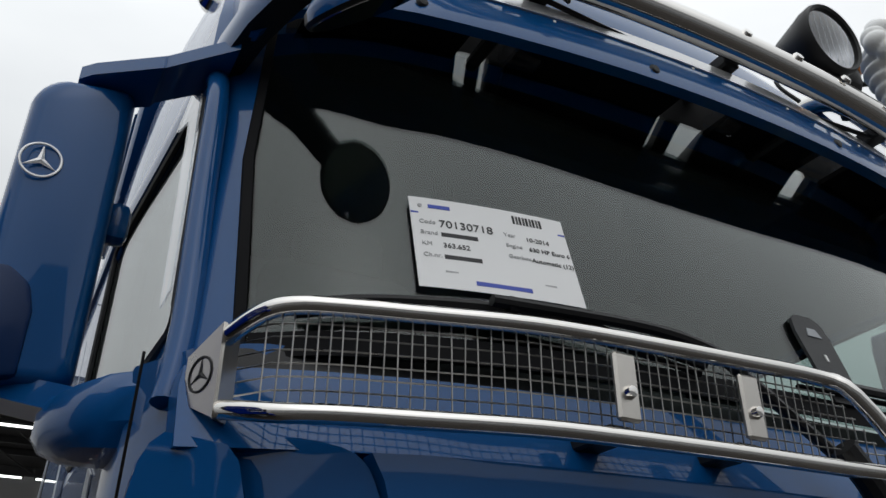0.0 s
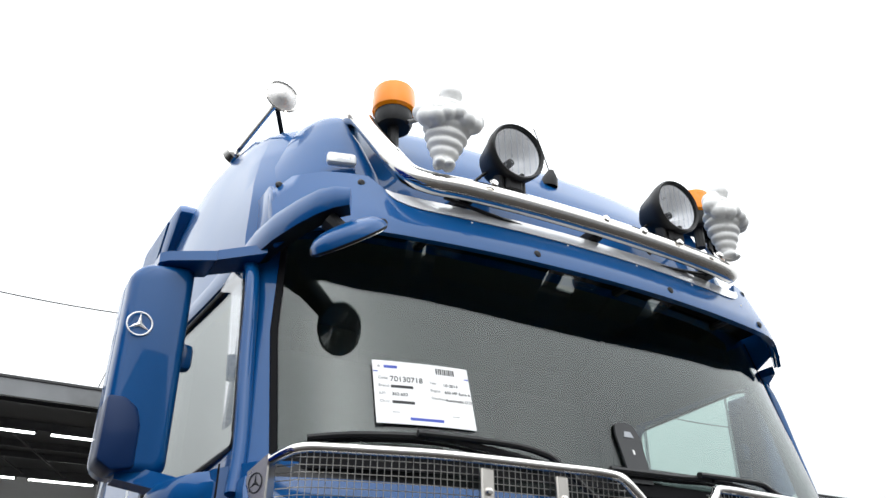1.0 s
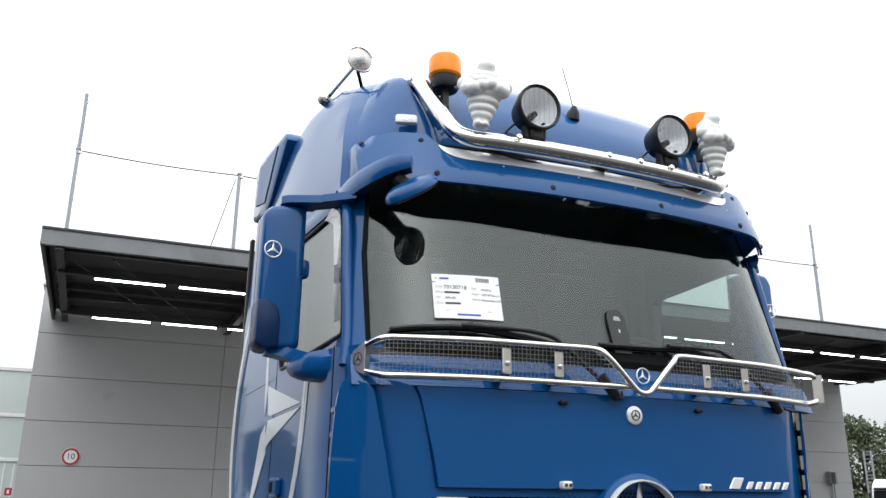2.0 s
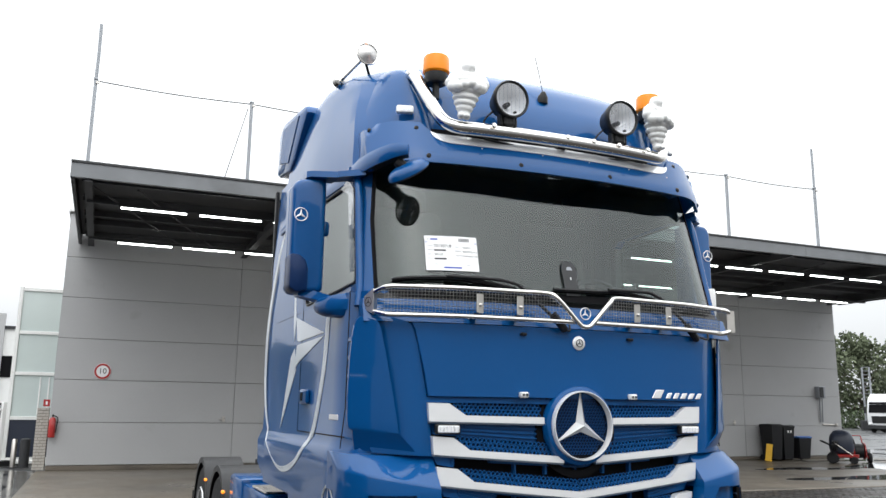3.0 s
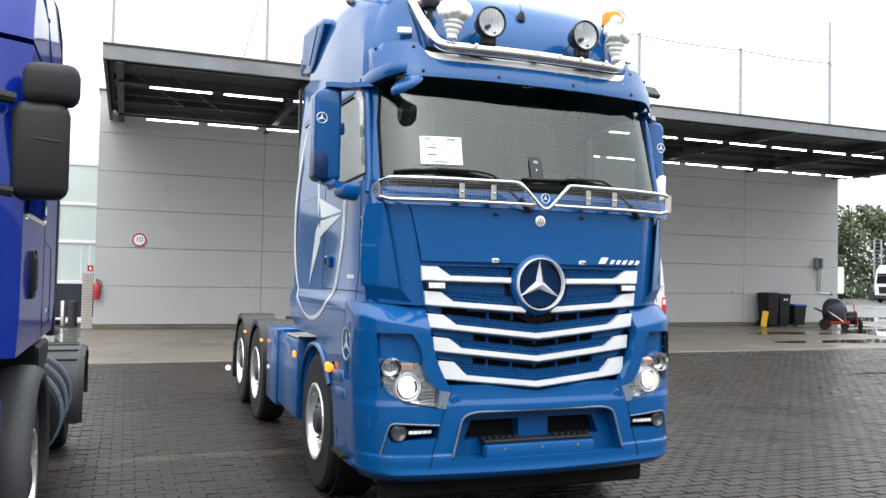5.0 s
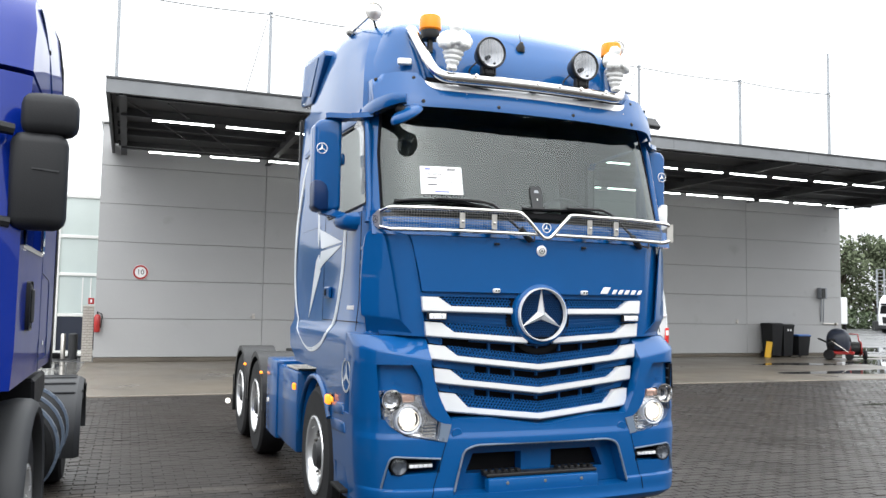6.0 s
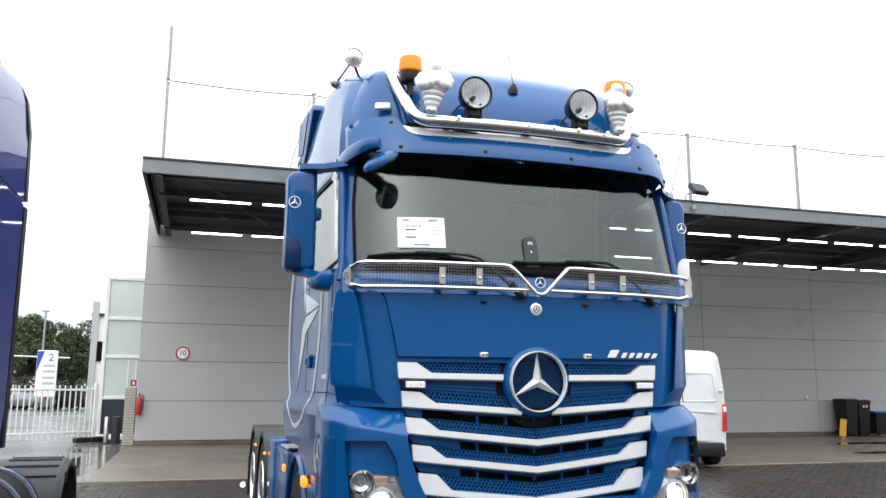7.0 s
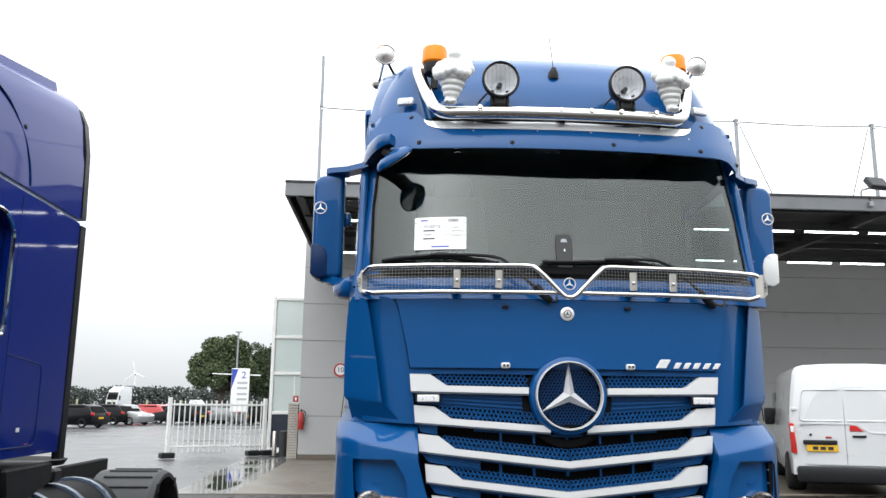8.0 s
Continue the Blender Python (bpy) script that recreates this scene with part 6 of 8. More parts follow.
# air horns on the roof
for s, hx0 in ((-1, -1.035), (1, 1.10)):
    hn = part("air_horn", lathe([(0.011, -0.46), (0.011, -0.1), (0.018, -0.05), (0.05, -0.018), (0.076, 0.0), (0.07, 0.004), (0.045, -0.012), (0.0, -0.03)], 24, p=(hx0, 0.73, 3.935), d=(s * -0.1, -1, 0.03)), CHROME, truck, "chrome air horn on the roof")
    part("horn_cone", lathe([(0, 0.035), (0.03, 0.015), (0.068, -0.002)], 20, p=(hx0, 0.73, 3.935), d=(s * -0.1, -1, 0.03)), HORNCAP, hn)
    part("horn_bulb", lathe([(0, -0.05), (0.04, -0.035), (0.055, 0), (0.04, 0.03), (0, 0.04)], 16, p=(hx0 + s * 0.048, 1.2, 3.925), d=(0, 1, 0)), CHROME, hn)
    part("horn_stay", tube([(hx0, 0.8, 3.94), (s * 0.96, 0.9, 3.84)], 0.01, 6), CHASSIS, hn)
    part("horn_stay", tube([(hx0 + s * 0.045, 1.17, 3.9), (s * 1.03, 1.15, 3.74)], 0.01, 6), CHASSIS, hn)

# mirrors
for s in (-1, 1):
    X = -1.36 if s < 0 else 1.435
    lp = []
    for y, g in ((0.655, 0.03), (0.658, 0.016), (0.668, 0.006), (0.69, 0.0), (0.745, 0.0), (0.75, 0.006), (0.756, 0.006), (0.76, 0.0), (0.825, 0.0), (0.832, 0.008)):
        rr = round_rect(-0.108 + g, 0.088 - g, 2.405 + g, 3.078 - g, (0.05, 0.035, 0.025, 0.05))
        lp.append([(X + (-s) * u if s > 0 else X + u, y + 0.02 * max(0.0, -u) / 0.1, z - (0.018 * max(0.0, -u - 0.02) / 0.08 if z > 2.8 else 0)) for u, z in rr])
    mh = part("mirror_housing", slices(lp), BLUE, truck, "tall blue mirror housing", sharp=40)
    part("mirror_glass", box((X, 0.832, 2.74), (0.17, 0.006, 0.58), 0.002), MIRROR, mh)
    three_spoke(0.04, 0.005, 0.003, SATIN, mh, pose(X + s * 0.06, 0.662, 2.852, 90), "mirror_mark")
    corner = prism([(X + s * 0.005, 2.415), (X + s * 0.07, 2.403), (X + s * 0.112, 2.43), (X + s * 0.112, 2.62), (X + s * 0.06, 2.62), (X + s * 0.02, 2.59), (X + s * 0.005, 2.54)], 0.652, 0.80, "y", 0.012, 2)
    part("mirror_corner", corner, VIOLET if s < 0 else WHITEPL, mh, "glossy lower corner cover of the mirror")
    part("mirror_arm_top", slices([[(s * xx, y - w, 3.075 + z0), (s * xx, y + w, 3.075 + z0), (s * xx, y + w * 0.9, 3.112 + z0), (s * xx, y - w * 0.9, 3.112 + z0)] for xx, y, w, z0 in ((1.12, 0.47, 0.07, -0.02), (1.235, 0.6, 0.065, -0.012), (1.24, 0.605, 0.072, -0.016), (1.36, 0.72, 0.07, 0.005), (1.385, 0.73, 0.05, 0.005))]), BLUE, mh, "blue upper mirror arm")
    part("mirror_arm_bottom", slices([[(s * xx, y - 0.04, 2.37 + dz), (s * xx, y + 0.06, 2.37 + dz), (s * xx, y + 0.05, 2.42 + dz), (s * xx, y - 0.03, 2.42 + dz)] for xx, y, dz in ((1.40, 0.74, 0.02), (1.33, 0.70, 0.0), (1.26, 0.62, -0.03), (1.22, 0.56, -0.06))]), BLUE, mh)
    part("mirror_foot", slices([[(s * xx, y + w * cu, 2.30 + dz + w * 0.62 * cv) for cu, cv in ((-1, -0.4), (-0.7, -0.9), (0, -1), (0.7, -0.9), (1, -0.4), (1, 0.4), (0.7, 0.9), (0, 1), (-0.7, 0.9), (-1, 0.4))] for xx, y, w, dz in ((1.19, 0.5, 0.11, 0.02), (1.23, 0.53, 0.105, 0.02), (1.27, 0.58, 0.09, 0.022), (1.30, 0.62, 0.065, 0.026), (1.315, 0.65, 0.03, 0.03))]), BLUE, mh)
    part("mirror_hinge", box((s * 1.25, 0.76, 2.8), (0.05, 0.06, 0.09), 0.02, 2), BLUE, mh)

# front mirror with its arm
def bent(rows):
    """A soft body through rows of centre, half depth, half height."""
    loops = []
    for (px, py, pz), (nx_, ny_), d, h in rows:
        loops.append([(px + nx_ * d * cu, py + ny_ * d * cu, pz + h * cv) for cu, cv in ((-1, -0.55), (-0.8, -1), (0.8, -1), (1, -0.55), (1, 0.45), (0.75, 1), (-0.75, 1), (-1, 0.45))])
    return slices(loops)


def two_tone(bm):
    """The sides that face back and down take the second material."""
    bmesh.ops.recalc_face_normals(bm, faces=bm.faces[:])
    for f in bm.faces:
        f.material_index = 1 if f.normal.y > 0.12 or f.normal.z < -0.72 else 0
    return bm


fm = part("front_mirror_arm", two_tone(bent([((-1.13, 0.62, 3.108), (-1.0, -0.1), 0.03, 0.042), ((-1.12, 0.48, 3.116), (-0.95, -0.25), 0.034, 0.047), ((-1.10, 0.36, 3.122), (-0.88, -0.45), 0.036, 0.047), ((-1.07, 0.26, 3.128), (-0.75, -0.65), 0.038, 0.045), ((-1.04, 0.18, 3.13), (-0.6, -0.8), 0.042, 0.043), ((-1.01, 0.13, 3.13), (-0.5, -0.86), 0.04, 0.037), ((-0.975, 0.105, 3.13), (-0.45, -0.9), 0.038, 0.03)])), [BLUE, BLACK], truck, "blue arm of the front mirror with a black back")
part("arm_stem", tube([(-1.02, 0.16, 3.08), (-0.985, 0.15, 3.05), (-0.97, 0.15, 3.02)], 0.03, 10), BLACK, fm)
for s in (-1, 1):
    part("roof_gutter", bent([((s * (side_x(y, 3.1) - 0.005), y, 3.1 + dz), (s * 1.0, 0.0), 0.018, h) for y, dz, h in ((0.6, 0.006, 0.045), (0.9, 0.0, 0.036), (1.4, -0.004, 0.03), (1.9, -0.01, 0.026), (2.3, -0.02, 0.02))]), BLUE, truck, "blue rail above the door")
ax = Vector((0.195, -0.11, 0.105)).normalized()
hx, hz = ax, Vector((-0.25, -0.45, 0.85)).normalized()
hy = hz.cross(hx).normalized()
hz = hx.cross(hy).normalized()
cap_m = Matrix.Translation((-0.972, 0.13, 3.035)) @ Matrix((hx, hy, hz)).transposed().to_4x4()
dome, rim_l = [], []
for t_ in range(5):
    k = math.cos(math.pi / 2 * t_ / 4.4)
    q = math.sin(math.pi / 2 * t_ / 4.4)
    dome.append([(0.122 * (k ** 0.7) * math.cos(a * math.pi / 12), 0.092 * (k ** 0.7) * math.sin(a * math.pi / 12), -0.02 + 0.05 * q) for a in range(24)])
mc = part("front_mirror_cap", two_tone(moved(slices(dome), cap_m)), [BLUE, BLACK], truck, "blue cap of the front mirror")
part("front_mirror_glass", moved(slices([[(0.112 * math.cos(a * math.pi / 12), 0.084 * math.sin(a * math.pi / 12), z) for a in range(24)] for z in (-0.03, -0.021)]), cap_m), MIRROR, mc)
part("front_mirror_rim", moved(slices([[(r0 * 0.122 * math.cos(a * math.pi / 12), r0 * 0.092 * math.sin(a * math.pi / 12), z) for a in range(24)] for z, r0 in ((-0.028, 0.97), (-0.02, 1.0))]), cap_m), BLACK, mc)

# side of the cab
def skin(y0, y1, z0, z1, off=0.0, side=-1):
    return ruled([(y0, z0), (y0, z1)], [(y1, z0), (y1, z1)], lambda y, z: side * (lerp(z, HW + [(3.1, 1.2)]) + off), 0, -side * 0.004 * 1.0, 4, 4, plane="yz")


for s in (-1, 1):
    gap = bmesh.new()
    for y0, y1, z0, z1 in ((0.335, 0.341, 1.56, 2.38), (1.42, 1.426, 1.62, 3.1), (0.34, 1.42, 1.615, 1.621)):
        merge(gap, skin(y0, y1, z0, z1, 0.002, s))
    part("door_gap", gap, DARK, truck)
    hd = part("door_handle", box((s * 1.222, 1.22, 1.83), (0.03, 0.2, 0.09), 0.012), BLUE, truck, "blue door handle")
    # near-black pad stands in for the shade of a grip recess
    part("handle_recess", box((s * 1.236, 1.24, 1.83), (0.01, 0.06, 0.05), 0.004), DARK, hd)
    part("side_badge", box((s * 1.21, 0.56, 1.715), (0.008, 0.18, 0.03), 0.003), SATIN, truck, "small chrome badge with bars")
    # rear side fairing and roof wing
    part("side_fairing", ruled([(2.36, 1.25), (2.36, 1.6), (2.36, 3.5)], [(2.62, 1.35), (2.66, 1.6), (2.62, 3.5)], lambda y, z: s * (lerp(z, HW + [(3.1, 1.2), (3.5, 1.17)]) - 0.01), 0, -s * 0.03, 4, 3, plane="yz"), BLUE, truck, "blue rear side fairing")
    part("fairing_edge", box((s * 1.18, 2.68, 2.45), (0.03, 0.05, 2.1), 0.008), BLACK, truck)
    wing = [(1.68, 3.86), (1.74, 3.93), (2.5, 4.04), (2.66, 3.98), (2.68, 3.62), (2.2, 3.55), (2.06, 3.6)]
    part("roof_wing", prism(wing, s * 1.04, s * 1.195, "x", 0.03, 2), BLUE, truck, "blue roof side wing")
    part("roof_wing_inset", prism([(1.9, 3.9), (2.48, 3.97), (2.55, 3.7), (2.22, 3.62)], s * 1.19, s * 1.203, "x", 0.004), BLUEMATT, truck)
    # wheel arch lip and step valance
    arch = [(s * 1.25, 1.45 - 0.605 * math.cos(math.pi * k / 20 * 0.76 + 0.6), 0.56 + 0.605 * math.sin(math.pi * k / 20 * 0.76 + 0.6)) for k in range(21)]
    part("wheel_arch_lip", tube(arch, 0.022, 8), BLUE, truck)
    part("arch_liner", lathe([(0.60, -0.12), (0.602, 0.18), (0.59, 0.18), (0.588, -0.12)], 32, p=(s * 1.05, 1.45, 0.56), d=(1, 0, 0), close=True), BLACK, truck)
    sk = part("side_emblem", lathe([(0.118, 0), (0.118, 0.003), (0.104, 0.003), (0.104, 0)], 36, p=(s * 1.2505, 0.48, 1.25), d=(s, 0, 0), close=True), SILVERPAINT, truck, "silver round mark on the cab side")
    three_spoke(0.118, 0.012, 0.003, SILVERPAINT, sk, pose(s * 1.2505, 0.48, 1.25, 90, 0, s * 90), "mark_spokes")
    al = part("side_lamp", box((s * 1.268, 0.92, 1.04), (0.04, 0.09, 0.07), 0.015, 2), AMBERLIT, truck, "lit amber side marker lamp")
    part("lamp_base", box((s * 1.245, 0.92, 1.04), (0.02, 0.11, 0.09), 0.006), BLACK, al)
    # this reflector is no lamp; its glow is added for the light it returns
    part("side_reflector", box((s * 1.262, 0.83, 1.05), (0.012, 0.05, 0.035), 0.004), AMBERLIT, truck)
    for z, y0 in ((1.03, 0.52), (0.91, 0.46)):
        part("flank_ledge", prism([(y0, z - 0.055), (0.84, z - 0.075), (0.84, z + 0.012), (y0 + 0.03, z + 0.022)], s * 1.235, s * 1.259, "x", 0.011, 2), BLUE, truck, "raised ledge on the cab flank")
# painted stripes on both flanks
STR = [(1.72, 3.13), (2.2, 3.02), (2.58, 2.5), (2.6, 1.95), (2.35, 1.58), (1.75, 1.36), (1.15, 1.5), (0.86, 1.9), (0.78, 2.3)]
for s in (-1, 1):
    for dw, w in ((0.0, 0.022), (0.055, 0.012)):
        path = smooth_path([(a + (dw if a > 1.7 else -dw) * 0.8, b_ + dw * (0.3 if b_ < 2 else -0.3), 0) for a, b_ in STR], 8)
        A = [(p.x - w, p.y - w * 0.4) for p in path]
        B = [(p.x + w, p.y + w * 0.4) for p in path]
        part("painted_stripe", ruled(A, B, lambda y, z: s * (lerp(z, HW + [(3.1, 1.2)]) + 0.004), 0, -s * 0.003, 1, 1, plane="yz"), SILVERPAINT, truck, "silver stripe painted on the flank")
    for tri_ in (((0.85, 2.2), (1.62, 2.36), (1.55, 2.2), (1.5, 2.19)), ((0.85, 2.18), (1.55, 2.17), (1.62, 2.0), (1.5, 2.05)), ((1.62, 2.36), (1.75, 2.9), (1.68, 2.3), (1.64, 2.2)), ((1.55, 2.0), (1.95, 1.62), (1.72, 2.1), (1.62, 2.15))):
        part("painted_ray", ruled([tri_[0], tri_[1]], [tri_[3], tri_[2]], lambda y, z: s * (lerp(z, HW + [(3.1, 1.2)]) + 0.004), 0, -s * 0.003, 2, 3, plane="yz"), SILVERPAINT, truck, "silver ray painted on the flank")

# chassis, boxes, wheels
def wheel_bm():
    tyre = lathe([(0.30, -0.15), (0.50, -0.15), (0.535, -0.125), (0.545, -0.08), (0.545, 0.08), (0.535, 0.125), (0.50, 0.15), (0.30, 0.15)], 40, d=(1, 0, 0), close=True)
    rim = lathe([(0.308, 0.148), (0.306, 0.158), (0.296, 0.162), (0.278, 0.156), (0.268, 0.14), (0.262, 0.09), (0.25, 0.045), (0.238, 0.05), (0.215, 0.085), (0.18, 0.098), (0.135, 0.1), (0.13, 0.06), (0, 0.055)], 40, d=(1, 0, 0))
    return tyre, rim


def wheel(parent, x, y, s, rim_m, front=True, tyre_m=RUBBER, r=0.545):
    tyre, rim = wheel_bm()
    m = Matrix.Translation((x, y, r)) @ Matrix.Diagonal((s, r / 0.545, r / 0.545, 1))
    w = part("wheel", moved(tyre, m), tyre_m, parent, "black tyre on a bright steel rim")
    part("rim", moved(rim, m), rim_m, w)
    nuts = bmesh.new()
    for k in range(10):
        a = 2 * math.pi * k / 10
        lathe([(0, 0.03), (0.014, 0.028), (0.017, 0)], 8, p=(0.098, 0.155 * math.cos(a), 0.155 * math.sin(a)), d=(1, 0, 0), bm=nuts)
    part("wheel_nut", moved(nuts, m), CHROME, w)
    # near-black discs stand in for the shade inside the rim's holes
    holes = bmesh.new()
    for k in range(10):
        a = 2 * math.pi * (k + 0.5) / 10
        lathe([(0, 0.008), (0.026, 0.007), (0.03, 0)], 12, p=(0.083, 0.213 * math.cos(a), 0.213 * math.sin(a)), d=(0.75, 0.6 * math.cos(a), 0.6 * math.sin(a)), bm=holes)
    part("rim_hole", moved(holes, m), DARK, w)
    part("hub", moved(lathe([(0.128, 0.06), (0.122, 0.11), (0.1, 0.13), (0.09, 0.15), (0.05, 0.158), (0, 0.16)], 24, d=(1, 0, 0)), m), GREYPL, w)
    return w


for s in (-1, 1):
    wheel(truck, s * 1.09, 1.45, s, RIM)
    for ay in (4.75, 6.1):
        wheel(truck, s * 1.08, ay, s, RIM)
        mg = [(math.cos(math.pi * k / 14), math.sin(math.pi * k / 14)) for k in range(15)]
        lo = [(s * 0.82, ay - 0.62 * c, 0.56 + 0.62 * q) for c, q in mg]
        hi = [(s * 1.245, ay - 0.62 * c, 0.56 + 0.62 * q) for c, q in mg]
        b = bmesh.new()
        va, vb = [b.verts.new(p) for p in lo], [b.verts.new(p) for p in hi]
        vc = [b.verts.new((s * 1.245, ay - 0.56 * c, 0.56 + 0.56 * q)) for c, q in mg]
        for k in range(14):
            b.faces.new((va[k], va[k + 1], vb[k + 1], vb[k]))
            b.faces.new((vb[k], vb[k + 1], vc[k + 1], vc[k]))
        part("mudguard", b, BLACK, truck, "dark grey plastic mudguard")
        part("mudguard_lamp", box((s * 1.25, ay - 0.5, 0.97), (0.03, 0.05, 0.03), 0.008), AMBERLIT, truck)
    part("mud_flap", box((s * 1.05, 6.78, 0.5), (0.4, 0.02, 0.5), 0.005), BLACK, truck)
    part("chassis_rail", box((s * 0.42, 4.3, 0.95), (0.08, 5.6, 0.28), 0.01), CHASSIS, truck)
    tk = part("side_box", box((s * 1.02, 2.72, 0.78), (0.44, 0.95, 0.72), 0.03, 2), BLUE, truck, "blue painted side box with a bright top")
    part("side_box_top", box((s * 1.06, 2.55, 1.15), (0.34, 0.55, 0.016), 0.004), STEEL, tk)
    part("battery_box", box((s * 1.04, 3.55, 0.78), (0.42, 0.6, 0.78), 0.03, 2), BLUE, truck)
    part("box_lamp", box((s * 1.25, 2.32, 1.0), (0.03, 0.06, 0.06), 0.01), AMBERLIT, truck, "lit amber side lamp")
    part("lamp_stay", tube([(s * 1.05, 6.84, 0.42), (s * 1.3, 6.86, 0.37)], 0.012, 6), BLACK, truck)
    tl = part("work_lamp", lathe([(0, -0.04), (0.03, -0.03), (0.042, 0.0), (0.038, 0.01)], 18, p=(s * 1.3, 6.85, 0.37), d=(s * 0.3, -1, 0)), BLACK, truck, "lit white rear side lamp")
    part("lens", lathe([(0, 0.02), (0.028, 0.016), (0.038, 0.008)], 18, p=(s * 1.3, 6.85, 0.37), d=(s * 0.3, -1, 0)), WHITELIT, tl)
part("axle", tube([(-1.0, 1.45, 0.55), (1.0, 1.45, 0.55)], 0.08, 10), CHASSIS, truck)
part("axle", tube([(-1.0, 4.75, 0.55), (1.0, 4.75, 0.55)], 0.1, 10), CHASSIS, truck)
part("axle", tube([(-1.0, 6.1, 0.55), (1.0, 6.1, 0.55)], 0.1, 10), CHASSIS, truck)
part("coupling_plate", lathe([(0.08, 0), (0.45, 0), (0.48, 0.04), (0.08, 0.06)], 28, p=(0, 5.3, 1.12), close=True), CHASSIS, truck, "black fifth wheel plate")
part("underbody", box((0, 1.4, 0.75), (1.6, 2.0, 0.6), 0.05), CHASSIS, truck)
part("rear_crossmember", box((0, 7.0, 0.85), (1.9, 0.12, 0.2), 0.02), CHASSIS, truck)

# paper card laid just outside the glass, so reflections leave its print clear
card = empty("information_card", "white printed vehicle information card on the windscreen", "card")
cn = Vector((-0.155, -1.0, 0.30)).normalized()
cx_ = Vector((1.0, -0.155, 0.0)).normalized()
cy_ = cn.cross(cx_).normalized()
c_m = Matrix.Translation(Vector((-0.69, f_glass(-0.69, 2.601), 2.601)) + cn * 0.0012) @ Matrix((cx_, cy_, cn)).transposed().to_4x4() @ pose(0, 0, 0, 0, 0, 1.0)
card.matrix_basis = c_m
part("sheet", slices([[(-0.1485 + 0.297 * k / 16, y, z) for y, z in ((-0.105, -0.0006), (0.105, -0.0006), (0.105, 0.0006), (-0.105, 0.0006))] for k in range(17)]), WHITESIGN, card)
part("rule", box((0, 0.066, 0.001), (0.295, 0.004, 0.0008)), NAVYINK, card, "blue rule")
part("mark_bar", box((-0.095, 0.084, 0.001), (0.04, 0.009, 0.0008)), NAVYINK, card)
part("mark_dot", lathe([(0, 0.0012), (0.004, 0.001), (0.004, 0)], 12, p=(-0.13, 0.084, 0.0008)), GREYINK, card)
bc_ = bmesh.new()
xx = 0.045
for k in range(18):
    w = (0.0012, 0.002, 0.0012, 0.003)[k * 7 % 4]
    box((xx, 0.083, 0.001), (w, 0.02, 0.0008), bm=bc_)
    xx += w + (0.0012, 0.0018)[k % 2]
part("barcode", bc_, INK, card)
for txt, size, u, v, mt in (("Code", 0.013, -0.135, 0.044, GREYINK), ("70130718", 0.025, -0.1, 0.042, INK), ("Year", 0.012, 0.02, 0.04, GREYINK), ("10-2014", 0.014, 0.062, 0.036, INK),
                            ("Brand", 0.013, -0.135, 0.018, GREYINK), ("Engine", 0.012, 0.02, 0.014, GREYINK), ("630 HP Euro 6", 0.0135, 0.064, 0.012, INK),
                            ("KM", 0.013, -0.135, -0.008, GREYINK), ("363.652", 0.015, -0.098, -0.009, INK), ("Gearbox", 0.012, 0.02, -0.012, GREYINK), ("Automatic (12)", 0.0135, 0.064, -0.014, INK),
                            ("Ch.nr.", 0.013, -0.135, -0.034, GREYINK)):
    writing(txt, size, pose(u, v, 0.0014), mt, card)
part("text_bar", box((-0.065, 0.017, 0.001), (0.066, 0.009, 0.0008)), INK, card)
part("text_bar", box((-0.065, -0.035, 0.001), (0.066, 0.009, 0.0008)), INK, card)
part("text_bar", box((0.0, -0.068, 0.001), (0.2, 0.003, 0.0008)), GREYINK, card)
part("text_bar", box((0.0, -0.087, 0.001), (0.1, 0.009, 0.0008)), NAVYINK, card)

# the card is bent with the glass
for ob in card.children:
    for v in ob.data.vertices:
        v.co.z -= 0.21 * v.co.x ** 2

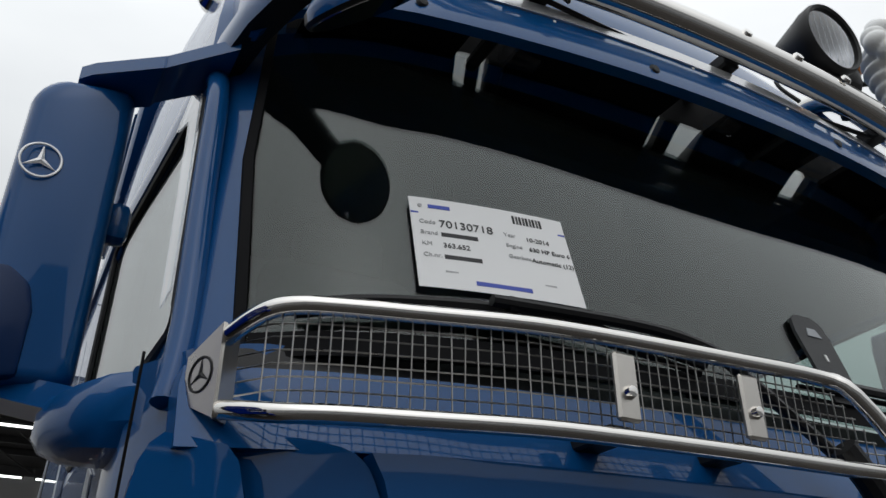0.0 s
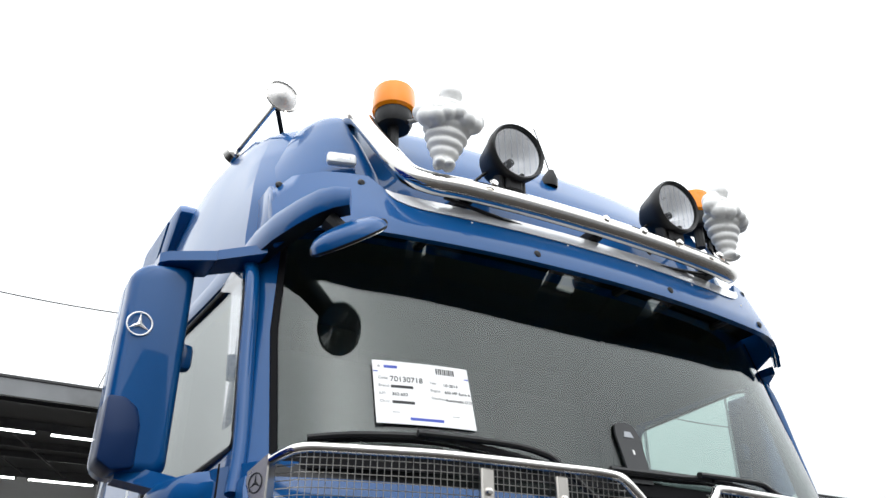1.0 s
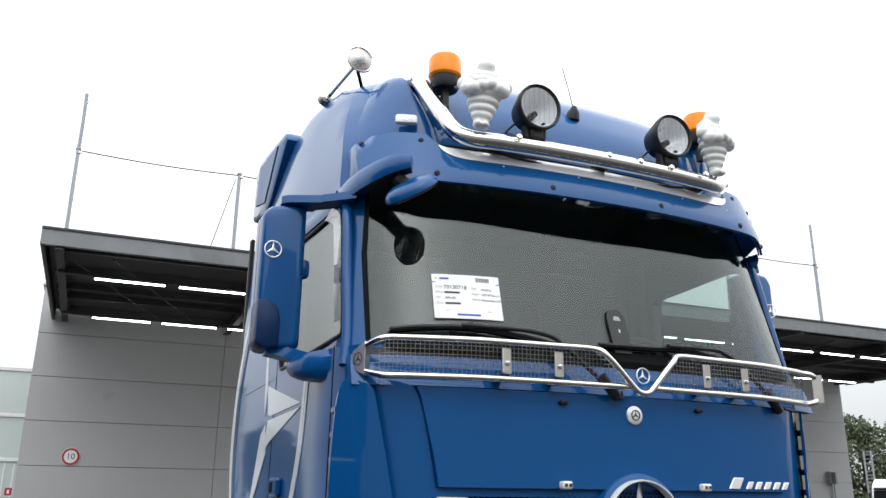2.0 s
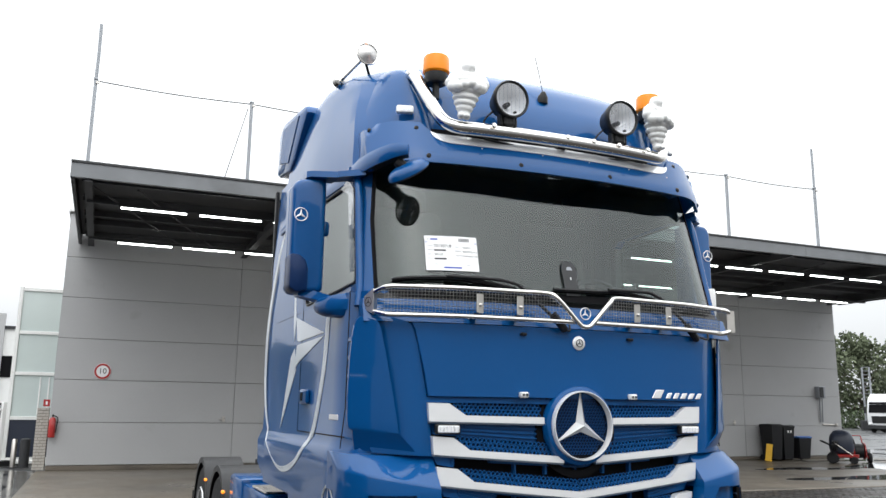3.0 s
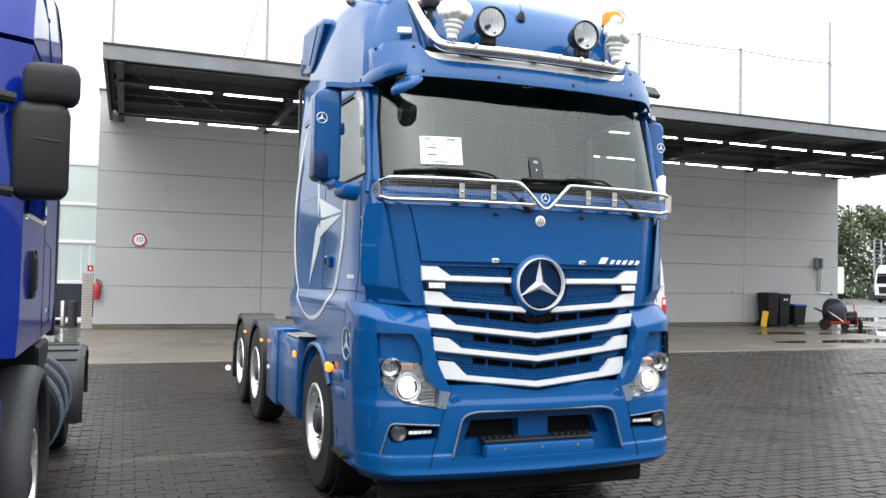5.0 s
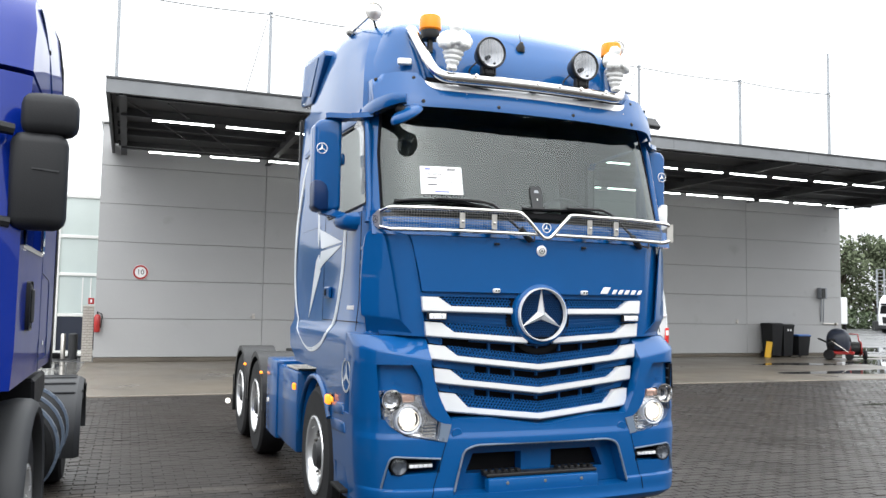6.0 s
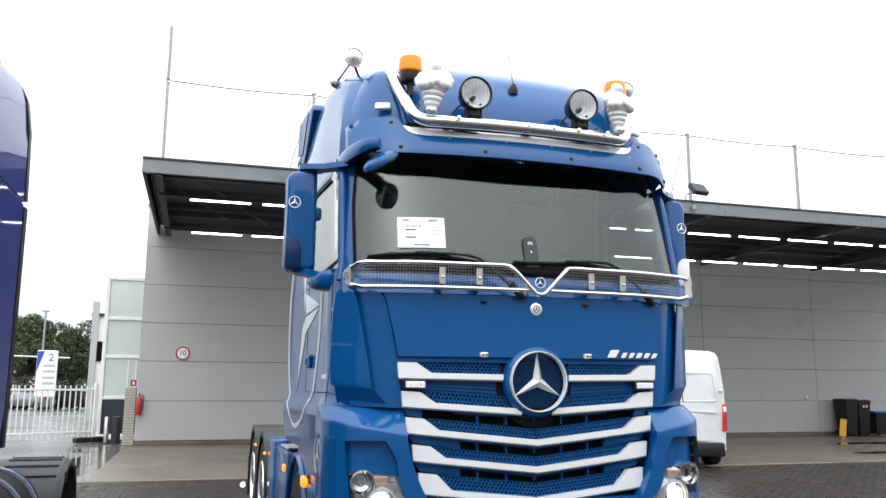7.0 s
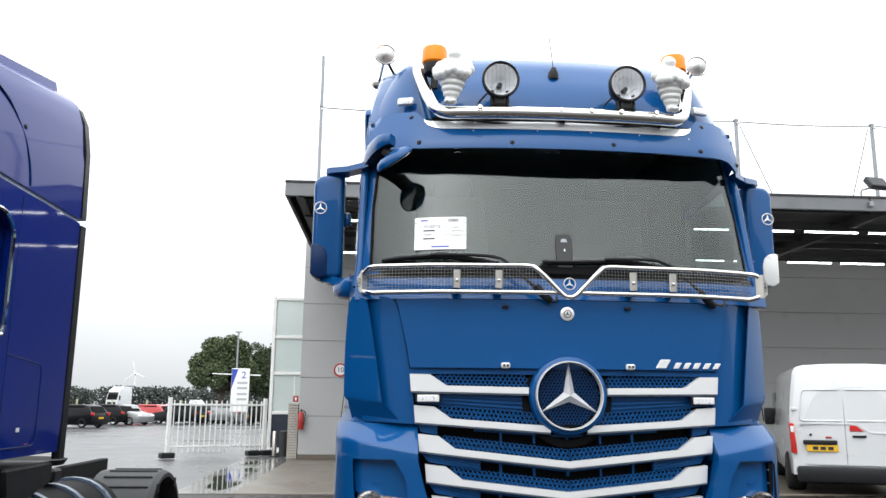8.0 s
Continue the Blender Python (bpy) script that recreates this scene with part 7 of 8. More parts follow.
# pale figurines on the light bar
def figurine(x, rz, lean):
    """One moulded white body of rounded rolls."""
    b = bmesh.new()

    def blob(p, r):
        q = bmesh.new()
        bmesh.ops.create_uvsphere(q, u_segments=20, v_segments=12, radius=1.0)
        merge(b, moved(q, Matrix.Translation(p) @ Matrix.Diagonal((*r, 1))))
    for s in (-1, 1):
        blob((s * 0.017, -0.012, 0.012), (0.021, 0.034, 0.016))
    for r, h in ((0.036, 0.034), (0.05, 0.06), (0.064, 0.09), (0.076, 0.122), (0.085, 0.156), (0.086, 0.19), (0.074, 0.222), (0.058, 0.25)):
        blob((0, 0, h), (r, r * 0.82, 0.027))
    blob((0, -0.004, 0.302), (0.043, 0.044, 0.038))
    blob((0, 0, 0.328), (0.03, 0.032, 0.016))
    blob((0, 0, 0.278), (0.04, 0.04, 0.018))
    for s in (-1, 1):
        for px, py, pz, r in ((0.05, 0.0, 0.25, 0.033), (0.074, -0.004, 0.228, 0.039), (0.088, -0.012, 0.198, 0.04), (0.079, -0.034, 0.168, 0.037), (0.05, -0.058, 0.166, 0.034), (0.02, -0.068, 0.178, 0.03)):
            blob((s * px, py, pz + (0.012 if s * lean > 0 else 0.0)), (r, r * 0.95, r * 0.88))
    me = bpy.data.meshes.new("tmp")
    b.to_mesh(me)
    b.free()
    tmp = new("tmp", me)
    md = tmp.modifiers.new("moulded", "REMESH")
    md.mode, md.voxel_size = "VOXEL", 0.0042
    done = bpy.data.meshes.new_from_object(tmp.evaluated_get(bpy.context.evaluated_depsgraph_get()))
    bpy.data.objects.remove(tmp)
    bpy.data.meshes.remove(me)
    b = bmesh.new()
    b.from_mesh(done)
    bpy.data.meshes.remove(done)
    bmesh.ops.smooth_vert(b, verts=b.verts[:], factor=0.5, use_axis_x=True, use_axis_y=True, use_axis_z=True)
    ob = part("figurine", b, WHITEPL, None, sharp=80)
    ob.matrix_basis = pose(x, 0.14, 3.372, 2, lean, rz)
    return tagged(ob, "white plastic figurine of stacked rolls on the light bar", "figurine", "figurines on the light bar")


figurine(-0.640, -14, 5)
figurine(0.69, 14, -3)


# upper cab widened and centred on the visor, to fit the camera's view
UPPER = Matrix.Translation((VC, 0, 0)) @ Matrix.Diagonal((1.0275, 1, 1, 1))
UPPER_PARTS = {"cab_shell", "roof_corner", "windscreen", "windscreen_seal", "side_window", "window_seal", "door_pillar", "wind_deflector", "dashboard", "cabin_rear_wall", "cabin_ceiling", "curtain",
               "seat_cushion", "seat_back", "cowl", "wiper_tray", "glass_border", "roof_gutter", "side_marker_lamp", "mirror_arm_top", "mirror_arm_bottom", "mirror_foot", "mirror_hinge"}
for ob in truck.children_recursive:
    if ob.name.split(".")[0] in UPPER_PARTS or (ob.parent and ob.parent.name.split(".")[0] == "side_marker_lamp"):
        ob.data.transform(UPPER)

# ---- royal blue tractor unit beside it ----
bt = empty("royal_blue_truck", "royal blue tractor unit with black mirrors, parked alongside", "truck", (-4.42, 0, 0))


def bt_loop(z):
    hw = lerp(z, [(1.2, 1.235), (1.5, 1.25), (2.88, 1.25), (3.3, 1.24), (3.6, 1.205), (3.74, 1.16), (3.8, 1.1), (3.84, 1.0), (3.86, 0.8)])
    f = lerp(z, [(1.2, -0.85), (2.2, -0.82), (3.0, -0.62), (3.5, -0.4), (3.74, -0.1), (3.86, 0.4)])
    pts = []
    for i in range(21):
        x = hw * math.sin(math.pi * (i / 20 - 0.5))
        pts.append((x, f + 0.06 * x * x + 0.1 * (abs(x) / hw) ** 8, z))
    return pts + [(hw, y, z) for y in (0.0, 0.5, 1.0, 1.40)] + [(hw - 0.02, 1.42, z), (-hw + 0.02, 1.42, z)] + [(-hw, y, z) for y in (1.40, 1.0, 0.5, 0.0)]


low = slices([bt_loop(z) for z in (1.3, 1.5, 1.8, 2.2, 2.6, 2.87)])
swin = [(-0.55, 1.98), (0.42, 2.0), (0.42, 2.62), (0.3, 2.7), (-0.28, 2.7)]
low = carve(low, [prism(swin, 1.2, 1.5, "x"), lathe([(0, -2), (0.6, -2), (0.6, 2), (0, 2)], 32, p=(0, 0.15, 0.56), d=(1, 0, 0))])
part("cab", low, ROYAL, bt, "glossy royal blue cab", sharp=28)
def rise(y):
    """The roof climbs towards the back."""
    return max(0.62, min(1.0, 0.785 + 0.19 * (y - 0.29)))


roof = slices([[(x, y, 2.9 + (z0 - 2.9) * rise(y)) for x, y, z0 in bt_loop(z)] for z in (2.9, 3.1, 3.3, 3.5, 3.6, 3.68, 3.74, 3.77, 3.8, 3.82, 3.84, 3.86)])
part("cab_roof", roof, ROYAL, bt, "royal blue high roof above a gap lit by a white strip", sharp=28)
# white strip stands in for sky light coming through the roof gap
part("roof_seam", box((0, 0.78, 2.885), (2.46, 1.24, 0.035)), WHITEPL, bt, "white strip for the sky light in the gap below the roof")
part("side_glass", prism(swin, 1.2, 1.206, "x"), SIDEGLASS, bt)
part("window_trim", tube([(1.252, p.x, p.y) for p in round_path([(-0.55, 2.0, 0), (0.42, 2.0, 0), (0.42, 2.62, 0), (0.3, 2.7, 0), (-0.28, 2.7, 0), (-0.55, 2.0, 0)], 0.06)], 0.014, 6), CHROME, bt)
part("rear_edge_trim", slices([[(1.20, 1.42, z), (hw, 1.42, z), (hw + 0.004, 1.5, z), (1.20, 1.54, z)] for z, hw in ((1.25, 1.25), (2.0, 1.255), (2.86, 1.255))]), BLACK, bt, "black rubber edge of the rear fairing")
part("rear_edge_trim", slices([[(1.05, 1.42, z), (hw, 1.42, z), (hw, 1.5, z), (1.05, 1.54, z)] for z, hw in ((2.91, 1.255), (3.4, 1.242), (3.62, 1.21), (3.73, 1.16))]), BLACK, bt)
part("roof_rail", slices([[(1.0, y, 2.86 + 0.95 * rise(y)), (1.07, y, 2.85 + 0.95 * rise(y)), (1.05, y, 2.93 + 0.96 * rise(y)), (1.0, y, 2.94 + 0.96 * rise(y))] for y in (-0.3, 0.0, 0.3, 0.6, 0.9, 1.15, 1.25)]), ROYAL, bt, "blue roof rail")
ln = bmesh.new()
ruled([(0.5, 1.3), (0.5, 2.86)], [(0.506, 1.3), (0.506, 2.86)], lambda y, z: 1.252, 0, -0.004, 1, 4, ln, "yz")
part("panel_line", ln, VIOLET, bt)
part("panel_line", tube([(1.2505, q.x, q.y) for q in round_path([(0.5, 1.9, 0), (1.0, 1.86, 0), (1.0, 1.36, 0), (0.5, 1.36, 0)], 0.07)], 0.003, 5), VIOLET, bt)
part("panel_line", tube(smooth_path([(1.214, 0.09, 3.4), (1.224, 0.27, 3.34), (1.237, 0.45, 3.2), (1.246, 0.54, 3.05), (1.25, 0.57, 2.92)], 5), 0.007, 6), VIOLET, bt)
part("sticker", prism([(0.72, 1.45), (0.765, 1.45), (0.765, 1.475), (0.72, 1.475)], 1.2508, 1.2525, "x"), WHITESIGN, bt, "small pale sticker")
part("rivet", lathe([(0, 0.01), (0.014, 0.008), (0.018, 0)], 10, p=(1.235, 0.46, 3.26), d=(1, 0, 0.1)), BLACK, bt)
hd = part("door_handle", box((1.255, -0.2, 1.7), (0.03, 0.16, 0.26), 0.03, 2), BLACK, bt, "black recessed door handle")
part("grip", box((1.275, -0.2, 1.7), (0.02, 0.05, 0.18), 0.008), GREYPL, hd)
part("lower_valance", prism([(0.78, 0.95), (1.42, 1.1), (1.42, 1.24), (0.7, 1.24)], 0.9, 1.22, "x", 0.02), BLACK, bt)
part("underbody", box((0, 0.3, 0.95), (2.0, 2.0, 0.5), 0.04), CHASSIS, bt)
for sx in (-1, 1):
    arc = []
    for k in range(33):
        a = math.pi * (-0.12 + 1.2 * k / 32)
        c, q = -math.cos(a), math.sin(a)
        arc.append([(sx * x, 0.15 + c * r, 0.54 + q * r) for x, r in ((0.98, 0.575), (0.98, 0.6), (1.18, 0.64), (1.25, 0.635), (1.285, 0.615), (1.3, 0.585), (1.29, 0.555), (1.26, 0.545), (1.2, 0.56))])
    part("fender", slices(arc), GREYPL, bt, "rounded dark plastic wheel arch", sharp=40)
part("front_bumper", box((0, -0.85, 0.75), (2.4, 0.4, 0.9), 0.1, 3), ROYAL, bt)
for s in (-1, 1):
    wheel(bt, s * 1.10, 0.15, s, RIM, r=0.52)
    wheel(bt, s * 1.08, 3.75, s, RIM, r=0.47)
    mg = []
    for k in range(17):
        a = math.pi * (-0.1 + 1.12 * k / 16)
        c, q = -0.6 * math.cos(a), 0.53 * math.sin(a)
        mg.append([(s * (1.10 - 0.3), 3.75 + c, 0.47 + q), (s * 1.34, 3.75 + c, 0.47 + q), (s * 1.385, 3.75 + c * 0.95, 0.47 + q * 0.95), (s * 1.385, 3.75 + c * 0.88, 0.47 + q * 0.88), (s * 1.36, 3.75 + c * 0.88, 0.47 + q * 0.88), (s * (1.10 - 0.3), 3.75 + c * 0.95, 0.47 + q * 0.95)])
    mgd = part("mudguard", slices(mg), GREYPL, bt, "ribbed grey plastic mudguard", sharp=30)
    for k in range(6):
        a = math.pi * (0.28 + 0.085 * k)
        part("rib", box((s * 1.1, 3.75 - 0.602 * math.cos(a), 0.47 + 0.532 * math.sin(a)), (0.44, 0.022, 0.022), 0.007, rot=(90 - math.degrees(a), 0, 0)), GREYPL, mgd)
    for dy in (-0.3, 0.3):
        part("clip", box((s * 1.387, 3.75 + dy, 0.86), (0.01, 0.07, 0.09), 0.004), BLACK, mgd)
    part("chassis_rail", box((s * 0.42, 2.8, 0.9), (0.08, 4.2, 0.26), 0.01), CHASSIS, bt)
    tk = part("fuel_tank", lathe([(0, -0.75), (0.3, -0.75), (0.34, -0.71), (0.34, 0.71), (0.3, 0.75), (0, 0.75)], 32, p=(s * 0.97, 2.0, 0.68), d=(0, 1, 0)), CHASSIS, bt, "dirty dark metal fuel tank with straps")
    for k in range(3):
        part("tank_strap", lathe([(0.342, -0.035), (0.362, -0.03), (0.362, 0.03), (0.342, 0.035)], 32, p=(s * 0.97, 1.5 + 0.5 * k, 0.68), d=(0, 1, 0), close=True), GREYTRIM, tk, "grey tank strap")
    part("step", box((s * 1.1, 0.95, 0.55), (0.2, 0.35, 0.3), 0.03), GREYPL, bt)
part("deck_plate", box((0, 2.1, 1.05), (1.3, 0.9, 0.05), 0.01), CHASSIS, bt)
part("coupling_plate", lathe([(0.08, 0), (0.45, 0), (0.48, 0.05), (0.08, 0.08)], 24, p=(0, 3.6, 1.05), close=True), CHASSIS, bt)
hose = tube(smooth_path([(0.6, 1.55, 1.5), (0.7, 1.75, 1.05), (0.4, 1.95, 1.15), (0.5, 2.2, 1.1)]), 0.025, 8)
part("air_line", hose, BLACK, bt)
for k in range(3):
    part("junction_block", box((0.75 + 0.12 * k, 1.75 + 0.1 * k, 1.1), (0.14, 0.16, 0.1), 0.02), BLACK, bt)
mo = part("mirror_lower", box((1.315, -0.62, 2.31), (0.26, 0.15, 0.48), 0.06, 3), ANTHRA, bt, "large black mirror housing")
part("mirror_upper", box((1.355, -0.62, 2.64), (0.26, 0.15, 0.215), 0.06, 3), ANTHRA, bt, "black wide angle mirror housing")
part("mirror_seam", box((1.35, -0.697, 2.36), (0.12, 0.006, 0.008), rot=(0, 5, 0)), GREYPL, mo)
part("mirror_glass", box((1.31, -0.542, 2.31), (0.22, 0.006, 0.42), 0.002), MIRROR, mo)
for z in (2.55, 2.1):
    part("mirror_arm", tube([(1.2, -0.66, z), (1.02, -0.72, z + 0.02), (0.95, -0.6, z + 0.05)], 0.03, 8), ANTHRA, bt)

# ---- white delivery van ----
van = empty("delivery_van", "white delivery van with red tail lamps seen from behind", "van", (7.92, 10.94, 0), -22)
prof = [(0.5, 0.94), (1.2, 0.965), (1.6, 0.95), (2.0, 0.905), (2.26, 0.865), (2.34, 0.81), (2.375, 0.7), (2.395, 0.3)]


def van_loop(y, k=1.0, top=1.0):
    pts = [(x * k, y, 0.55 + (z - 0.55) * top) for z, x in prof]
    return pts + [(-x, yy, z) for x, yy, z in pts[::-1]]


vb = slices([van_loop(0.05, 0.97, 0.97), van_loop(0.08, 1.0, 1.0), van_loop(2.0), van_loop(3.6), van_loop(4.2, 0.98, 0.93), van_loop(4.7, 0.95, 0.55), van_loop(5.3, 0.88, 0.38)])
part("body", vb, WHITEPAINT, van, "white painted van body", sharp=30)
part("rear_bumper", box((0, 0.02, 0.52), (1.78, 0.22, 0.26), 0.04, 2), ANTHRA, van, "black rear bumper")
part("sill", box((0, 2.6, 0.45), (1.7, 4.6, 0.2), 0.03), ANTHRA, van)
for s in (-1, 1):
    dr = part("rear_door", ruled([(s * 0.006 - 0.09, 0.68), (s * 0.006 - 0.09, 1.3), (s * 0.006 - 0.09, 2.05), (s * 0.006 - 0.09, 2.3)], [(s * 0.85, 0.68), (s * 0.87, 1.3), (s * 0.82, 2.05), (s * 0.78, 2.3)], lambda x, z: 0.035 + 0.05 * max(0, z - 1.3) + 0.04 * (x / 0.8) ** 4, -0.02, 0.03, 6, 3), WHITEPAINT, van, "white panelled rear door")
    part("door_pressing", tube(round_path([(s * 0.06 - 0.09, 0.012, 1.42), (s * 0.8, 0.035, 1.42), (s * 0.74, 0.05, 1.95), (s * 0.06 - 0.09, 0.04, 1.95)], 0.08), 0.012, 6), WHITEPAINT, dr)
    tl = part("tail_lamp", prism([(s * 0.87, 0.85), (s * 0.965, 0.87), (s * 0.975, 1.38), (s * 0.90, 1.37)], 0.0, 0.16, "y", 0.015), REDLENS, van, "tall red and clear tail lamp")
    part("clear_section", box((s * 0.925, -0.004, 1.0), (0.065, 0.02, 0.14), 0.006), LENSGLASS, tl)
    part("clear_section", box((s * 0.932, -0.004, 1.27), (0.055, 0.02, 0.1), 0.006), WHITEPL, tl)
    part("hinge", box((s * 0.89, 0.02, 1.62), (0.09, 0.03, 0.05), 0.008), WHITEPAINT, van)
    for wy in (0.95, 4.3):
        wheel(van, s * 0.84, wy, s, GREYPL, r=0.34)
    part("door_mirror", box((s * 1.05, 3.95, 1.45), (0.2, 0.14, 0.36), 0.04, 2), ANTHRA, van)
    part("side_window", prism([(3.3, 1.3), (4.3, 1.3), (4.0, 1.95), (3.3, 1.95)], s * 0.93, s * 0.955, "x"), GLASS, van)
part("door_step_trim", ruled([(-0.82, 1.36), (0.02, 1.36), (0.1, 1.34), (0.28, 1.22), (0.8, 1.2)], [(-0.82, 1.377), (0.02, 1.377), (0.11, 1.355), (0.29, 1.237), (0.8, 1.217)], lambda x, z: 0.005, 0, 0.02, 1, 1), WHITEPAINT, van)
part("third_lamp", prism([(-0.02, 1.345), (0.07, 1.345), (0.2, 1.25), (-0.02, 1.25)], -0.0, 0.03, "y", 0.004), REDLENS, van, "red lamp beside the door handle")
part("handle_bar", box((-0.5, -0.002, 1.055), (0.54, 0.05, 0.075), 0.015, 2), BLACK, van, "black handle bar above the plate")
part("door_pull", box((0.12, -0.002, 1.165), (0.22, 0.03, 0.035), 0.01), BLACK, van)
part("lock", lathe([(0, 0.008), (0.022, 0.006), (0.024, 0)], 12, p=(-0.64, 0.01, 1.18), d=(0, -1, 0)), BLACK, van)
part("model_bar", box((-0.36, 0.005, 1.14), (0.1, 0.01, 0.03), 0.004), RED, van)
np_ = part("number_plate", box((-0.47, -0.004, 0.955), (0.5, 0.012, 0.11), 0.004), mat("yellow_plate", (0.75, 0.45, 0.03), 0.35), van, "yellow number plate with dark bars")
for k in range(3):
    part("plate_bar", box((-0.58 + 0.12 * k, -0.011, 0.955), (0.085, 0.003, 0.055)), INK, np_)

# van scaled up, body lowered over the axles, to fit the camera's view
for ob in van.children_recursive:
    on_wheel = ob.name.startswith("wheel") or ob.parent.name.startswith("wheel")
    for v in ob.data.vertices:
        v.co *= 1.12
        if not on_wheel:
            v.co.z -= 0.197

# ---- car park and far things ----
def car(name, label, x, y, rz, paint, h=1.45, l=4.1, w=1.72):
    e = empty(name, label, "car", (x, y, -0.05), rz)
    side = [(-l / 2 + 0.08, 0.2), (-l / 2, 0.4), (-l / 2 + 0.02, 0.75), (-l / 2 + 0.12, 0.95), (-l / 2 + 0.5, h - 0.08), (-l / 2 + 0.9, h), (0.25, h), (0.6, h - 0.06), (l / 2 - 1.15, 0.98), (l / 2 - 0.25, 0.82), (l / 2, 0.62), (l / 2 - 0.04, 0.2)]
    b = bmesh.new()
    rows = []
    for k, tw_ in ((-1, 1.0), (-0.93, 0.0), (0.93, 0.0), (1, 1.0)):
        rows.append([(k * w / 2 * (0.80 if z > 1.0 else 1.0), yy, z) for yy, z in side])
    b = slices([rows[0], rows[-1]])
    bmesh.ops.bevel(b, geom=[ed for ed in b.edges], offset=0.05, segments=2, profile=0.5, affect="EDGES", clamp_overlap=True)
    part("body", b, paint, e)
    part("rear_plate", box((0, -l / 2 - 0.005, 0.62), (0.48, 0.02, 0.11), 0.004), YELLOW, e)
    part("rear_window", ruled([(-w * 0.36, 0.98), (-w * 0.33, h - 0.12)], [(w * 0.36, 0.98), (w * 0.33, h - 0.12)], lambda xx, z: -l / 2 + 0.1 + (z - 0.95) * 0.82, -0.02, 0.02, 2, 1), DARK, e)
    part("windscreen", ruled([(-w * 0.37, 1.0), (-w * 0.33, h - 0.1)], [(w * 0.37, 1.0), (w * 0.33, h - 0.1)], lambda xx, z: l / 2 - 1.1 - (z - 0.98) * 1.15, 0.0, 0.03, 2, 1), DARK, e)
    for s in (-1, 1):
        part("side_glass", prism([(-l / 2 + 0.55, 0.98), (l / 2 - 1.25, 0.98), (0.5, h - 0.1), (-l / 2 + 0.75, h - 0.1)], s * w * 0.405, s * w * 0.425, "x"), DARK, e)
        part("door_pillar", prism([(-0.1, 0.97), (0.0, 0.97), (0.0, h - 0.09), (-0.1, h - 0.09)], s * w * 0.42, s * w * 0.43, "x"), paint, e)
        part("sill_trim", box((s * w * 0.5, 0.0, 0.24), (0.03, l * 0.55, 0.1), 0.01), DARK, e)
        part("tail_lamp", box((s * w * 0.45, -l / 2 + 0.06, 0.87), (0.16, 0.2, 0.16), 0.02), REDLENS, e)
        part("door_mirror", box((s * w * 0.54, 0.55, 1.0), (0.16, 0.1, 0.12), 0.03), paint, e)
        part("headlamp", box((s * w * 0.4, l / 2 - 0.06, 0.68), (0.28, 0.1, 0.12), 0.02), REFLECTOR, e)
        for wy in (-l / 2 + 0.75, l / 2 - 0.8):
            wh = part("wheel", lathe([(0.2, -0.09), (0.29, -0.09), (0.31, -0.04), (0.31, 0.04), (0.29, 0.09), (0.2, 0.09)], 20, p=(s * (w / 2 - 0.08), wy, 0.31), d=(1, 0, 0), close=True), RUBBER, e)
            part("rim", lathe([(0, -0.06), (0.2, -0.08), (0.2, 0.08), (0, 0.06)], 16, p=(s * (w / 2 - 0.08), wy, 0.31), d=(1, 0, 0)), RIM, wh)
    return e


SILV = mat("silver_car_paint", (0.25, 0.26, 0.265), 0.3, 0.4, 0.05, 2, coat=0.6)
BLKC = mat("black_car_paint", (0.005, 0.0055, 0.007), 0.3, 0.0, 0.1, 2, coat=0.15, spec=0.12)
GRYC = mat("grey_car_paint", (0.06, 0.065, 0.07), 0.3, 0.2, 0.05, 2, coat=0.6)
REDC = mat("red_car_paint", (0.42, 0.012, 0.012), 0.3, 0.0, 0.05, 2, coat=0.7)
for nm, lb, x, y, rz, pm in (("black_car", "black estate car parked in the far car park", -20.85, 50.0, 72, BLKC), ("black_car", "black estate car parked in the far car park", -21.1, 56.7, 72, BLKC),
                             ("grey_car", "pale grey saloon parked nose out in the far car park", -19.9, 57.1, -113, SILV), ("red_car", "small red hatchback parked in the far car park", -19.6, 62.2, 67, REDC),
                             ("grey_car", "dark grey car with pale rear parked in the far car park", -22.4, 46.6, 66, GRYC), ("black_car", "black car parked beyond the white gate", -16.6, 60, 66, BLKC), ("black_car", "black car parked beyond the white gate", -15.6, 64, -113, BLKC),
                             ("silver_car", "silver hatchback parked beyond the white gate", -13.6, 62, 64, SILV), ("silver_car", "silver hatchback parked beyond the white gate", -12.4, 63, 64, SILV), ("black_car", "black car parked beyond the white gate", -10.9, 62, 62, BLKC),
                             ("silver_car", "silver hatchback parked in the far car park", -26.2, 50, 70, SILV), ("black_car", "black estate car parked in the far car park", -29.5, 50.5, 70, BLKC)):
    car(nm, lb, x, y, rz, pm)


